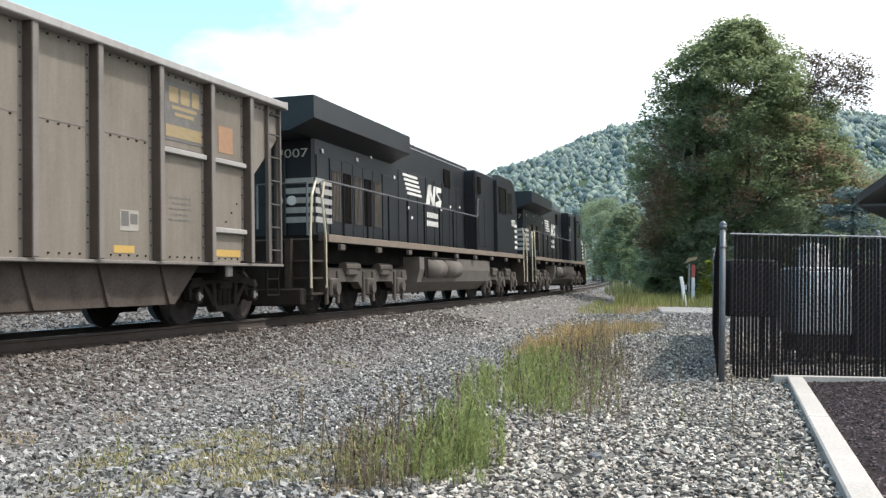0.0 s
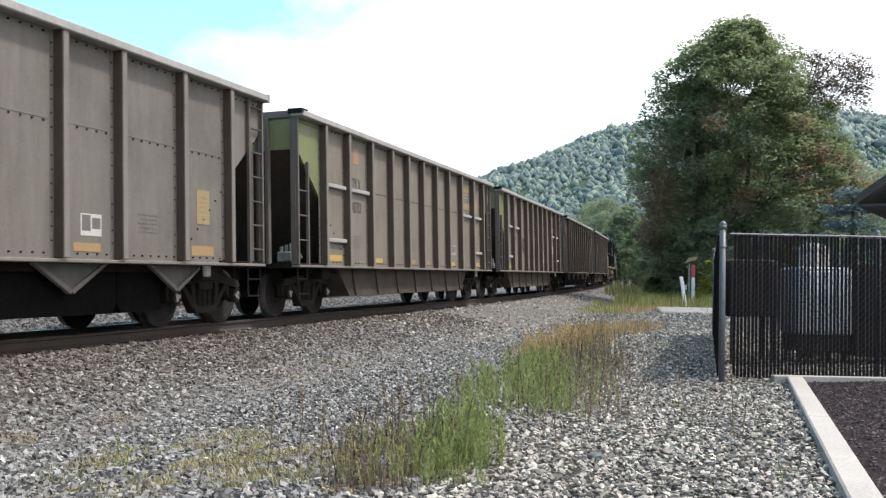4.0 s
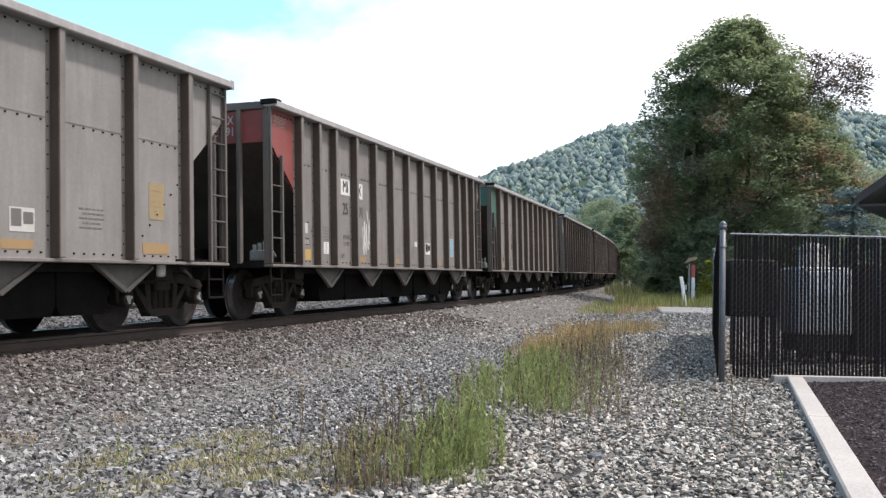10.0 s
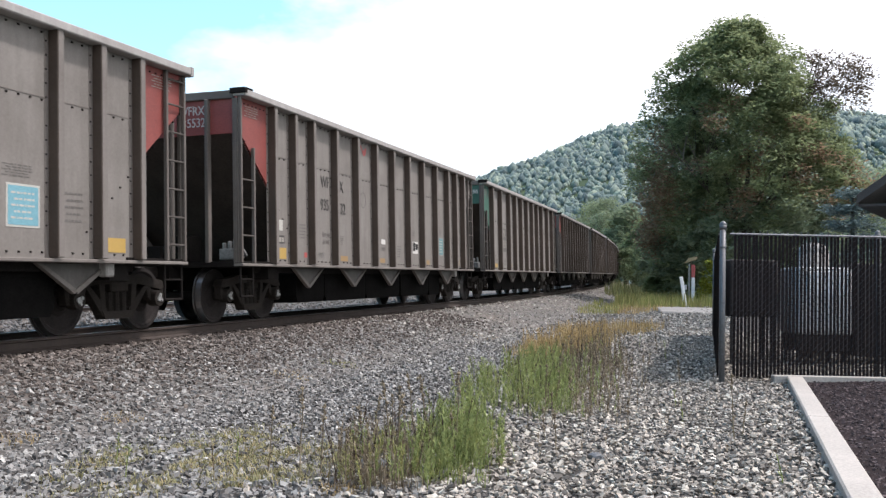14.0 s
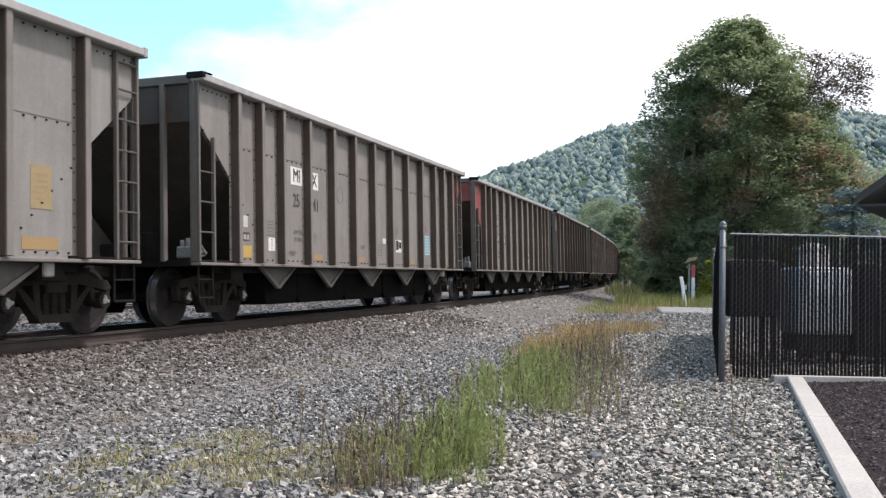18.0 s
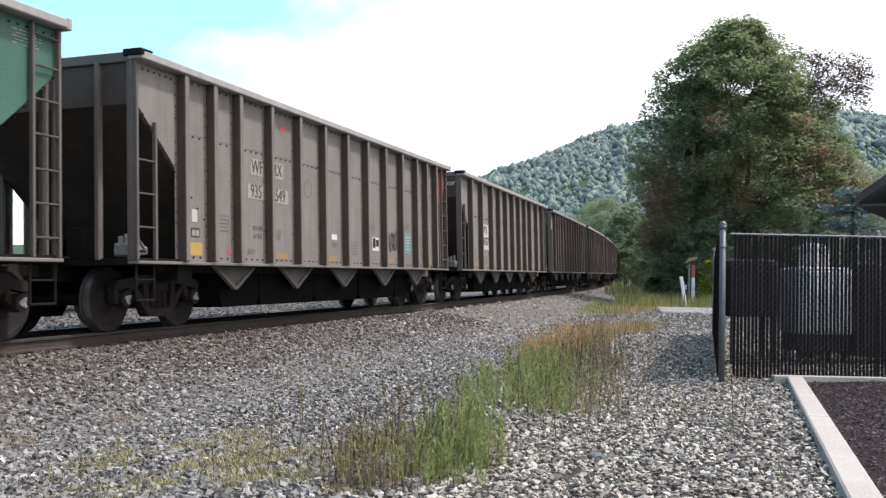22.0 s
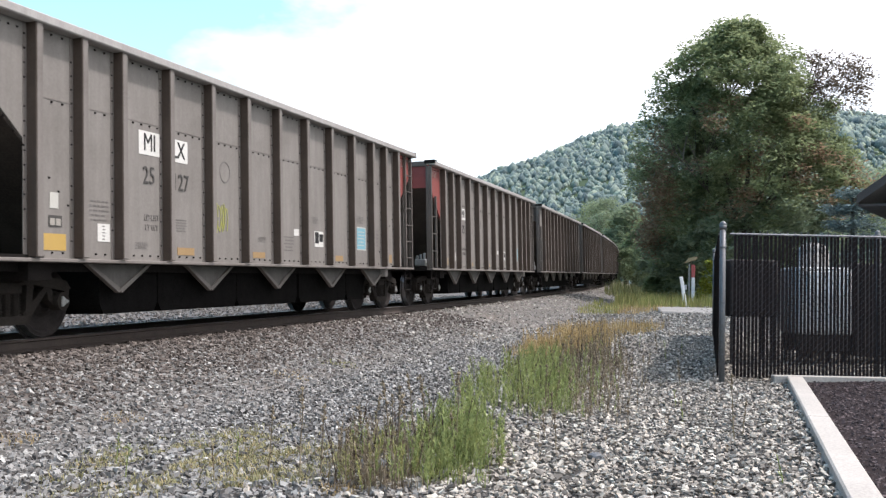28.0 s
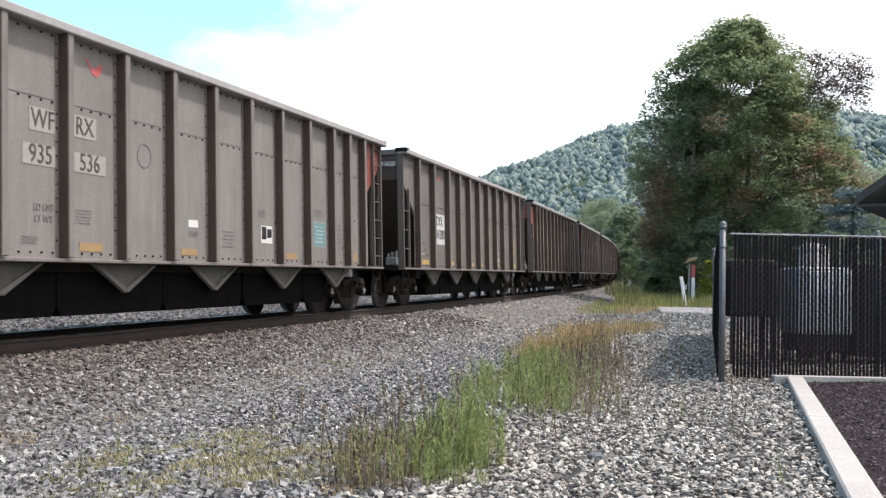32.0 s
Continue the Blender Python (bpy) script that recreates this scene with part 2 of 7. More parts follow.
MAT["ballast_stone"] = stone_mat("grey_ballast_stone", [(0.0, (0.056, 0.054, 0.052)), (0.3, (0.144, 0.140, 0.133)), (0.6, (0.238, 0.232, 0.219)), (0.93, (0.362, 0.358, 0.340)), (0.985, (0.424, 0.420, 0.395)), (1.0, (0.600, 0.585, 0.545))])
MAT["dusty_stone"] = stone_mat("pale_dusty_ballast", [(0.0, (0.120, 0.115, 0.104)), (0.4, (0.270, 0.260, 0.236)), (0.8, (0.400, 0.388, 0.350)), (1.0, (0.500, 0.485, 0.439))], (0.200, 0.180, 0.151))
MAT["brown_stone"] = stone_mat("rust_stained_ballast", [(0.0, (0.03, 0.023, 0.02)), (0.5, (0.09, 0.074, 0.064)), (0.92, (0.185, 0.158, 0.14)), (1.0, (0.3, 0.272, 0.25))])
MAT["back_stone"] = stone_mat("dusty_brown_ballast", [(0.0, (0.06, 0.05, 0.045)), (0.5, (0.15, 0.132, 0.118)), (0.9, (0.24, 0.22, 0.2)), (1.0, (0.33, 0.31, 0.285))])
MAT["pale_stone"] = stone_mat("pale_river_gravel", [(0.0, (0.073, 0.067, 0.059)), (0.3, (0.207, 0.189, 0.163)), (0.55, (0.366, 0.339, 0.298)), (0.7, (0.488, 0.427, 0.357)), (0.9, (0.560, 0.522, 0.446)), (1.0, (0.680, 0.650, 0.576))])
MAT["mulch"] = stone_mat("dark_lava_gravel", [(0.0, (0.026, 0.018, 0.019)), (0.6, (0.062, 0.043, 0.044)), (1.0, (0.14, 0.105, 0.105))], (0.02, 0.016, 0.015))
MAT["grass"] = leaf_mat("green_weed_blade", [(0.0, (0.13, 0.175, 0.065)), (0.55, (0.26, 0.315, 0.12)), (1.0, (0.45, 0.49, 0.21))], 0.45)
MAT["weed_dark"] = leaf_mat("dark_green_weed", [(0.0, (0.08, 0.11, 0.045)), (0.6, (0.16, 0.2, 0.075)), (1.0, (0.3, 0.33, 0.12))], 0.4)
MAT["olive_grass"] = leaf_mat("olive_low_grass", [(0.0, (0.18, 0.185, 0.1)), (0.55, (0.31, 0.305, 0.155)), (1.0, (0.45, 0.39, 0.22))])
MAT["dry_grass"] = leaf_mat("dry_weed_stalk", [(0.0, (0.1, 0.078, 0.058)), (0.6, (0.23, 0.185, 0.13)), (1.0, (0.4, 0.335, 0.23))])
MAT["stalk"] = leaf_mat("dark_withered_stalk", [(0.0, (0.035, 0.026, 0.024)), (0.6, (0.085, 0.062, 0.05)), (1.0, (0.16, 0.12, 0.085))])
MAT["straw_grass"] = leaf_mat("yellow_straw_grass", [(0.0, (0.3, 0.21, 0.1)), (0.6, (0.45, 0.33, 0.15)), (1.0, (0.58, 0.45, 0.24))])
MAT["lime_grass"] = leaf_mat("yellow_green_grass", [(0.0, (0.17, 0.2, 0.065)), (0.55, (0.3, 0.33, 0.105)), (0.8, (0.41, 0.4, 0.15)), (1.0, (0.48, 0.4, 0.2))])
MAT["verge"] = leaf_mat("rough_verge_grass", [(0.0, (0.09, 0.115, 0.05)), (0.6, (0.165, 0.19, 0.08)), (1.0, (0.29, 0.28, 0.14))])
MAT["leaf"] = leaf_mat("tree_leaf_green", [(0.0, (0.125, 0.165, 0.092)), (0.6, (0.235, 0.285, 0.15)), (1.0, (0.36, 0.405, 0.21))], 0.6)
MAT["leaf_dark"] = leaf_mat("tree_leaf_dark_green", [(0.0, (0.165, 0.215, 0.145)), (1.0, (0.32, 0.38, 0.24))], 0.6)
MAT["leaf_brown"] = leaf_mat("withered_leaf_brown", [(0.0, (0.2, 0.14, 0.095)), (1.0, (0.36, 0.26, 0.17))], 0.62)
MAT["leaf_purple"] = leaf_mat("purplish_brown_leaf", [(0.0, (0.09, 0.075, 0.06)), (1.0, (0.2, 0.165, 0.125))], 0.5)
MAT["leaf_light"] = leaf_mat("bush_leaf_light_green", [(0.0, (0.13, 0.18, 0.09)), (1.0, (0.28, 0.34, 0.17))], 0.5)
MAT["leaf_yellow"] = leaf_mat("yellow_green_shrub_leaf", [(0.0, (0.16, 0.19, 0.03)), (1.0, (0.36, 0.38, 0.07))])
MAT["spruce"] = leaf_mat("blue_spruce_needles", [(0.0, (0.10, 0.14, 0.14)), (1.0, (0.25, 0.32, 0.31))], 0.3)


def ground_mat():
    m = Mat("gravelly_ground")
    v = m.node("ShaderNodeTexVoronoi", Vector=m.co, Scale=22.0)
    c = m.ramp(v.outputs["Color"], [(0.1, (0.03, 0.028, 0.026)), (0.5, (0.06, 0.056, 0.052)), (0.9, (0.11, 0.103, 0.095))])
    c = m.mix(m.ramp(m.noise(0.35, 5), [(0.45, (0, 0, 0)), (0.7, (0.5,) * 3)]), c, (0.11, 0.09, 0.065))
    m.bump(v.outputs["Distance"], 0.8, 0.03)
    return m.done(c, 0.92)


def bed_mat():
    m = Mat("crushed_stone_bed")
    v = m.node("ShaderNodeTexVoronoi", Vector=m.co, Scale=16.0)
    c = m.ramp(v.outputs["Color"], [(0.1, (0.05, 0.045, 0.041)), (0.5, (0.105, 0.096, 0.087)), (0.9, (0.19, 0.178, 0.164))])
    c = m.mix(m.ramp(m.noise(0.5, 5), [(0.45, (0, 0, 0)), (0.7, (0.5,) * 3)]), c, (0.15, 0.12, 0.095))
    m.bump(v.outputs["Distance"], 0.8, 0.03)
    return m.done(c, 0.92)


def meadow_mat():
    m = Mat("rough_grass_ground")
    c = m.ramp(m.noise(0.6, 6), [(0.3, (0.07, 0.10, 0.025)), (0.55, (0.13, 0.16, 0.05)), (0.75, (0.22, 0.19, 0.08))])
    c = m.mix(0.4, c, m.ramp(m.noise(14, 5), [(0.3, (0.05, 0.07, 0.02)), (0.7, (0.2, 0.21, 0.08))]))
    m.bump(m.noise(20, 5), 0.8, 0.05)
    return m.done(c, 0.95)


def forest_floor_mat():
    m = Mat("wooded_slope")
    c = m.ramp(m.noise(0.03, 6), [(0.3, (0.02, 0.045, 0.02)), (0.7, (0.05, 0.085, 0.03))])
    return m.done(c, 0.95)


def canopy_mat():
    m = Mat("haze_blue_canopy")
    # pale blue-green stops: the distance haze is mixed into the leaf colour
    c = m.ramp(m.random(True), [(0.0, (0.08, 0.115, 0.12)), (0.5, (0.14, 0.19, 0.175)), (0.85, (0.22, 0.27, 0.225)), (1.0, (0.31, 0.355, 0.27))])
    m.bump(m.noise(0.8, 5, 0.7), 1.0, 0.8)
    return m.done(c, 0.95)


MAT["bed"] = bed_mat()
MAT["ground"], MAT["meadow"], MAT["wooded"], MAT["canopy"] = ground_mat(), meadow_mat(), forest_floor_mat(), canopy_mat()

# ---------------------------------------------------------------- mesh helpers


def mesh_of(name, bm, material, smooth=False):
    me = bpy.data.meshes.new(name)
    bm.to_mesh(me)
    bm.free()
    me.materials.append(MAT[material] if isinstance(material, str) else material)
    if smooth:
        me.polygons.foreach_set("use_smooth", [True] * len(me.polygons))
    return me


def link(name, me, parent=None, m=None, label=""):
    ob = new(name, me)
    if parent is not None:
        ob.parent = parent
    if m is not None:
        ob.matrix_basis = m
    return tagged(ob, label)


def part(name, bm, material, parent, label="", smooth=False, m=None):
    return link(name, mesh_of(name, bm, material, smooth), parent, m, label)


def box(bm, x0, x1, y0, y1, z0, z1, bevel=0.0):
    vs = bmesh.ops.create_cube(bm, size=1.0, matrix=Matrix.LocRotScale(
        ((x0 + x1) / 2, (y0 + y1) / 2, (z0 + z1) / 2), None, (abs(x1 - x0), abs(y1 - y0), abs(z1 - z0))))["verts"]
    if bevel:
        es = list({e for v in vs for e in v.link_edges})
        bmesh.ops.bevel(bm, geom=es, offset=bevel, segments=1, affect="EDGES")
    return bm


def boxes(*rows, bevel=0.0):
    bm = bmesh.new()
    for r in rows:
        box(bm, *r, bevel=bevel)
    return bm


def tube(bm, a, b, r, n=8, r2=None):
    a, b = Vector(a), Vector(b)
    d = b - a
    m = Matrix.Translation((a + b) / 2) @ d.to_track_quat("Z", "Y").to_matrix().to_4x4()
    bmesh.ops.create_cone(bm, cap_ends=True, segments=n, radius1=r, radius2=r if r2 is None else r2, depth=d.length, matrix=m)
    return bm


def pipe(bm, pts, r, n=6):
    for a, b in zip(pts, pts[1:]):
        tube(bm, a, b, r, n)
    return bm


def prism(bm, outline, axis, lo, hi):
    """A flat outline of (u, v) pushed along an axis: x: (y, z), y: (x, z), z: (x, y)."""
    def at(u, v, w):
        return (w, u, v) if axis == "x" else (u, w, v) if axis == "y" else (u, v, w)
    a = [bm.verts.new(at(u, v, lo)) for u, v in outline]
    b = [bm.verts.new(at(u, v, hi)) for u, v in outline]
    n = len(outline)
    bm.faces.new(a[::-1]), bm.faces.new(b)
    for i in range(n):
        bm.faces.new((a[i], a[(i + 1) % n], b[(i + 1) % n], b[i]))
    bmesh.ops.recalc_face_normals(bm, faces=bm.faces[:])
    return bm


def raw_mesh(name, verts, faces, material, smooth=False):
    """A large mesh straight from arrays of vertices and equal-sided faces."""
    verts, faces = np.asarray(verts, np.float32), np.asarray(faces, np.int32)
    me = bpy.data.meshes.new(name)
    k = faces.shape[1]
    me.vertices.add(len(verts)), me.loops.add(faces.size), me.polygons.add(len(faces))
    me.vertices.foreach_set("co", verts.ravel())
    me.loops.foreach_set("vertex_index", faces.ravel())
    me.polygons.foreach_set("loop_start", np.arange(0, faces.size, k, dtype=np.int32))
    me.polygons.foreach_set("use_smooth", np.full(len(faces), smooth))
    me.update(calc_edges=True)
    me.materials.append(MAT[material] if isinstance(material, str) else material)
    return me


def rot_matrices(rng, n, tilt=math.pi):
    """n random turns as an (n, 3, 3) array."""
    az, ti, sp = rng.uniform(0, 2 * math.pi, n), rng.uniform(-tilt, tilt, n), rng.uniform(0, 2 * math.pi, n)
    def rz(a):
        c, s, o, z = np.cos(a), np.sin(a), np.ones_like(a), np.zeros_like(a)
        return np.stack([c, -s, z, s, c, z, z, z, o], -1).reshape(-1, 3, 3)
    c, s, o, z = np.cos(ti), np.sin(ti), np.ones_like(ti), np.zeros_like(ti)
    rx = np.stack([o, z, z, z, c, -s, z, s, c], -1).reshape(-1, 3, 3)
    return rz(az) @ rx @ rz(sp)


def scatter(name, shapes, faces, places, turns, sizes, rng, material, smooth=False):
    """Many small solids joined in one mesh; shapes: (k, v, 3), sizes: (n, 3)."""
    n, nv = len(places), shapes.shape[1]
    pick = shapes[rng.integers(0, len(shapes), n)] * sizes[:, None, :]
    verts = np.einsum("nij,nvj->nvi", turns, pick) + places[:, None, :]
    f = (faces[None] + (np.arange(n) * nv)[:, None, None]).reshape(-1, faces.shape[1])
    return raw_mesh(name, verts.reshape(-1, 3), f, material, smooth)


def ico(sub):
    bm = bmesh.new()
    bmesh.ops.create_icosphere(bm, subdivisions=sub, radius=0.5)
    bm.verts.ensure_lookup_table()
    v = np.array([v.co[:] for v in bm.verts])
    f = np.array([[q.index for q in p.verts] for p in bm.faces])
    bm.free()
    return v, f


RNG = np.random.default_rng(7)
ICO1, ICO1_F = ico(1)
ICO2, ICO2_F = ico(2)
CUBE = np.array([(x, y, z) for x in (-0.42, 0.42) for y in (-0.42, 0.42) for z in (-0.42, 0.42)])
CUBE_F = np.array([(0, 1, 3), (0, 3, 2), (4, 6, 7), (4, 7, 5), (0, 4, 5), (0, 5, 1), (2, 3, 7), (2, 7, 6), (0, 2, 6), (0, 6, 4), (1, 5, 7), (1, 7, 3)])
CHIPS = np.stack([CUBE * (1 + RNG.uniform(-0.55, 0.25, CUBE.shape)) for _ in range(14)])
STONES = np.stack([ICO1 * (1 + RNG.uniform(-0.33, 0.33, (len(ICO1), 1))) for _ in range(8)])

# ---------------------------------------------------------------- the line of the track
D0, GRADE, CANT = 9.522, 0.01566, radians(1.99)
S_LO, S_HI, DS = -640.0, 760.0, 0.5


def bend(s):
    return 0.00145 if s < 55 else 0.00095 if s < 150 else 0.002


def trace():
    table = {}
    for way in (1, -1):
        x, y, a, s = -D0, 0.0, 0.0, 0.0
        while S_LO - 1 <= s <= S_HI + 1:
            table[round(s / DS)] = (x, y, a)
            a += bend(s) * DS * way
            x -= math.sin(a) * DS * way
            y += math.cos(a) * DS * way
            s += DS * way
    return table


TRACK = trace()


def climb(s):
    u = min(max(abs(s) - 150, 0), 100)
    return math.copysign(GRADE * (min(abs(s), 150) + u - u * u / 200), s)


def on_track(s, lat=0.0, z=0.0):
    """The place at s metres along the line, lat metres towards the yard, z above the rails, with the cant; and the heading."""
    i = math.floor(s / DS)
    f = s / DS - i
    a, b = TRACK[i], TRACK[i + 1]
    x, y, h = (a[k] * (1 - f) + b[k] * f for k in range(3))
    l2 = lat * math.cos(CANT) - z * math.sin(CANT)
    z2 = z * math.cos(CANT) + lat * math.sin(CANT) + climb(s)
    return Vector((x + l2 * math.cos(h), y + l2 * math.sin(h), z2)), h


def pose_between(sa, sb):
    """The pose of a vehicle whose trucks stand at sa (behind) and sb."""
    a, b = on_track(sa)[0], on_track(sb)[0]
    d = b - a
    yaw, tip = math.atan2(-d.x, d.y), math.atan2(d.z, math.hypot(d.x, d.y))
    return Matrix.Translation((a + b) / 2) @ Matrix.Rotation(yaw, 4, "Z") @ Matrix.Rotation(tip, 4, "X") @ Matrix.Rotation(-CANT, 4, "Y")


PITCH_CAR = 16.18


def travel(t):
    """How far along the line the front of the first coal car stands at t seconds."""
    slack = float(np.interp(t, (0, 2, 3, 4, 22, 23, 24, 25, 28, 29, 30, 31, 32), (0, -0.04, 0.07, 0, 0, 0.08, 0.1, -0.31, -0.16, -0.1, -0.06, 0, 0.08)))
    return 15.293 + 16.0332 * t - 0.002875 * t ** 2 - 0.0001046 * t ** 3 + slack


def level(x, y):
    """The height of the yard's ground."""
    yy = max(min(y, 200.0), -200.0)
    return -0.385 + 0.03 * max(min(x, 6.0), -5.5) + GRADE * yy

# ---------------------------------------------------------------- ground and track


def build_ground():
    def steps(lo, hi, near, far):
        out, v = [0.0], 0.0
        while v < hi:
            v += near if v < 40 else near * (v / 40) ** 1.5 if v < far else far / 4
            out.append(min(v, hi))
        v = 0.0
        while v > lo:
            v -= near if v > -40 else near * (-v / 40) ** 1.5 if v > -far else far / 4
            out.append(max(v, lo))
        return sorted(set(out))
    xs, ys = steps(-2500, 2500, 1.2, 600), steps(-2500, 2500, 1.2, 600)
    verts = []
    for y in ys:
        for x in xs:
            z = level(x, y) - 0.03
            if abs(x) < 60 and abs(y) < 90:
                z += 0.03 * noise.noise((x * 0.5, y * 0.5, 0)) + 0.02 * noise.noise((x * 1.7, y * 1.7, 3))
            if x < -5.5:
                z -= 0.25 * min(1, (-5.5 - x) / 1.5)
            verts.append((x, y, z))
    n = len(xs)
    i = np.arange((len(ys) - 1) * n).reshape(-1, n)[:, :-1].ravel()
    me = raw_mesh("ground", verts, np.stack([i, i + 1, i + n + 1, i + n], -1), "ground", True)
    tagged(link("ground", me), "grey gravel yard ground beside the railway", "ground", kind="structure")


def sweep(name, profile, s0, s1, step, material, lat0=0.0, smooth=False, closed=False):
    """A profile of (lat, z) drawn along the line."""
    rows, s = [], s0
    while s <= s1:
        rows.append([on_track(s, lat0 + l, z)[0][:] for l, z in profile])
        s += step
    k, n = len(profile), len(rows)
    f = []
    for r in range(n - 1):
        for c in range(k if closed else k - 1):
            d = (c + 1) % k
            f.append((r * k + c, (r + 1) * k + c, (r + 1) * k + d, r * k + d))
    return raw_mesh(name, np.array(rows).reshape(-1, 3), f, material, smooth)


RAIL_BODY = [(-0.075, -0.172), (-0.075, -0.155), (-0.012, -0.13), (-0.010, -0.045), (-0.036, -0.036), (-0.036, -0.006),
             (0.036, -0.006), (0.036, -0.036), (0.010, -0.045), (0.012, -0.13), (0.075, -0.155), (0.075, -0.172)]
RAIL_HEAD = [(-0.037, -0.007), (-0.028, 0.0), (0.028, 0.0), (0.037, -0.007)]


def build_track(lat, label, dz=0.0):
    bed = [(-2.7, -0.30), (-1.6, -0.20), (-0.84, -0.19), (-0.66, -0.215), (0.66, -0.215), (0.84, -0.19), (1.65, -0.195), (4.0, -0.70), (4.8, -1.0)] if lat == 0 else [(-3.4, -0.7), (-1.6, -0.13), (1.75, -0.14), (6.2, -0.30), (6.5, -0.45)]
    ob = link("ballast", sweep("ballast", [(l, z + dz) for l, z in bed], -600, 700, 2.0, "bed", lat))
    tagged(ob, "grey crushed stone ballast bed under the " + label, "ballast", kind="structure")
    for side in (-0.755, 0.755):
        rail = link("rail", sweep("rail", [(l, z + dz) for l, z in RAIL_BODY], -600, 700, 2.0, "rail_side", lat + side, closed=True))
        tagged(rail, "rusty steel rail of the " + label, "rail", "rails", "structure")
        link("rail_head", sweep("rail_head", [(l, z + dz) for l, z in RAIL_HEAD], -600, 700, 2.0, "rail_top", lat + side, True), rail, label="shiny worn rail head")
    bm = boxes((-1.3, 1.3, -0.115, 0.115, -0.36, -0.178), bevel=0.012)
    tie = mesh_of("tie", bm, "tie")
    plate = mesh_of("tie_plate", boxes((-0.17, 0.17, -0.1, 0.1, -0.18, -0.158), bevel=0.004), "rail_side")
    track = tagged(new("cross_ties"), "dark weathered wooden ties of the " + label, "railway ties", kind="structure")
    rng = random.Random(3)
    for i in range(150):
        s = 2.0 + i * 0.5
        p, h = on_track(s, lat, dz)
        m = Matrix.Translation(p) @ Matrix.Rotation(h + rng.uniform(-0.01, 0.01), 4, "Z") @ Matrix.Rotation(-CANT, 4, "Y")
        t = link("tie", tie, track, m)
        if lat == 0 and i < 60:
            for x in (-0.755, 0.755):
                link("tie_plate", plate, t, pose(x, 0, 0))


build_ground()
build_track(0.0, "near track")
build_track(-8.75, "second track", 0.088)

# ---------------------------------------------------------------- coal cars
HL, TOP, SEAM, KIND = 7.3, 3.83, 2.86, "narrow"
# half length, height of the top, height of the side's seam, width of the panels from the end to the middle
SIZES = {"wide": (7.43, 3.86, 2.63, (1.15, 1.33, 1.45, 1.15, 1.17, 1.18)),
         "tub": (7.46, 3.84, 2.62, (1.19, 1.21, 1.35, 1.34, 1.185, 1.185)),
         "narrow": (7.3, 3.83, 2.86, (1.15, 0.82, 0.81, 1.11, 1.14, 1.13, 1.14))}
COUPLE = 7.37  # from a car's middle to where its half of the pitch is counted
GATES = (-4.28, -1.95, 0.37, 2.77, 5.1)
CACHE = {}


def set_kind(kind):
    """Sizes of the kind of car that is built next."""
    global HL, TOP, SEAM, KIND
    HL, TOP, SEAM = SIZES[kind][:3]
    KIND = kind


def cached(key, make, material, smooth=False):
    k = (key, material, KIND)
    if k not in CACHE:
        CACHE[k] = mesh_of(key if isinstance(key, str) else key[0], make(), material, smooth)
    return CACHE[k]


def revolve(profile, n=26):
    """A solid of revolution about x from (x, r) rows."""
    bm = bmesh.new()
    rings = []
    for x, r in profile:
        rings.append([bm.verts.new((x, r * math.cos(2 * math.pi * i / n), r * math.sin(2 * math.pi * i / n))) for i in range(n)])
    for a, b in zip(rings, rings[1:]):
        for i in range(n):
            bm.faces.new((a[i], a[(i + 1) % n], b[(i + 1) % n], b[i]))
    bm.faces.new(rings[0][::-1]), bm.faces.new(rings[-1])
    bmesh.ops.recalc_face_normals(bm, faces=bm.faces[:])
    return bm


WHEEL_R = 0.457


def wheel_mesh():
    return revolve([(0.66, 0.12), (0.68, 0.17), (0.70, 0.35), (0.682, 0.40), (0.682, 0.487), (0.706, 0.487), (0.722, 0.462),
                    (0.815, 0.452), (0.815, 0.40), (0.785, 0.37), (0.765, 0.2), (0.80, 0.15), (0.82, 0.13), (0.82, 0.08)])


def wheel_data(dark):
    """The wheel's mesh, its running tread polished."""
    if ("wheel", dark) not in CACHE:
        me = mesh_of("wheel", wheel_mesh(), dark)
        CACHE["wheel", dark] = me
        me.materials.append(MAT["tread"])
        for p in me.polygons:
            c = p.center
            if math.hypot(c.y, c.z) > 0.435 and c.x < 0.83 and abs(p.normal.x) < 0.8:
                p.material_index = 1
    return CACHE["wheel", dark]


def axle_mesh():
    bm = bmesh.new()
    tube(bm, (-0.98, 0, 0), (0.98, 0, 0), 0.085, 12)
    return bm


def cap_mesh():
    bm = bmesh.new()
    for i in range(3):
        a = i * 2 * math.pi / 3
        tube(bm, (1.10, 0.05 * math.cos(a), 0.05 * math.sin(a)), (1.135, 0.05 * math.cos(a), 0.05 * math.sin(a)), 0.024, 6)
    tube(bm, (0.96, 0, 0), (1.115, 0, 0), 0.115, 16)
    tube(bm, (1.10, 0, 0), (1.122, 0, 0), 0.05, 12)
    return bm


def cap_data():
    """The bearing cap's mesh, its three bolts and locking plate bright."""
    if "cap" not in CACHE:
        me = CACHE["cap"] = mesh_of("bearing_cap", cap_mesh(), "truck")
        me.materials.append(MAT["bolt_bright"])
        for p in me.polygons:
            if p.center.x > 1.1155:
                p.material_index = 1
    return CACHE["cap"]


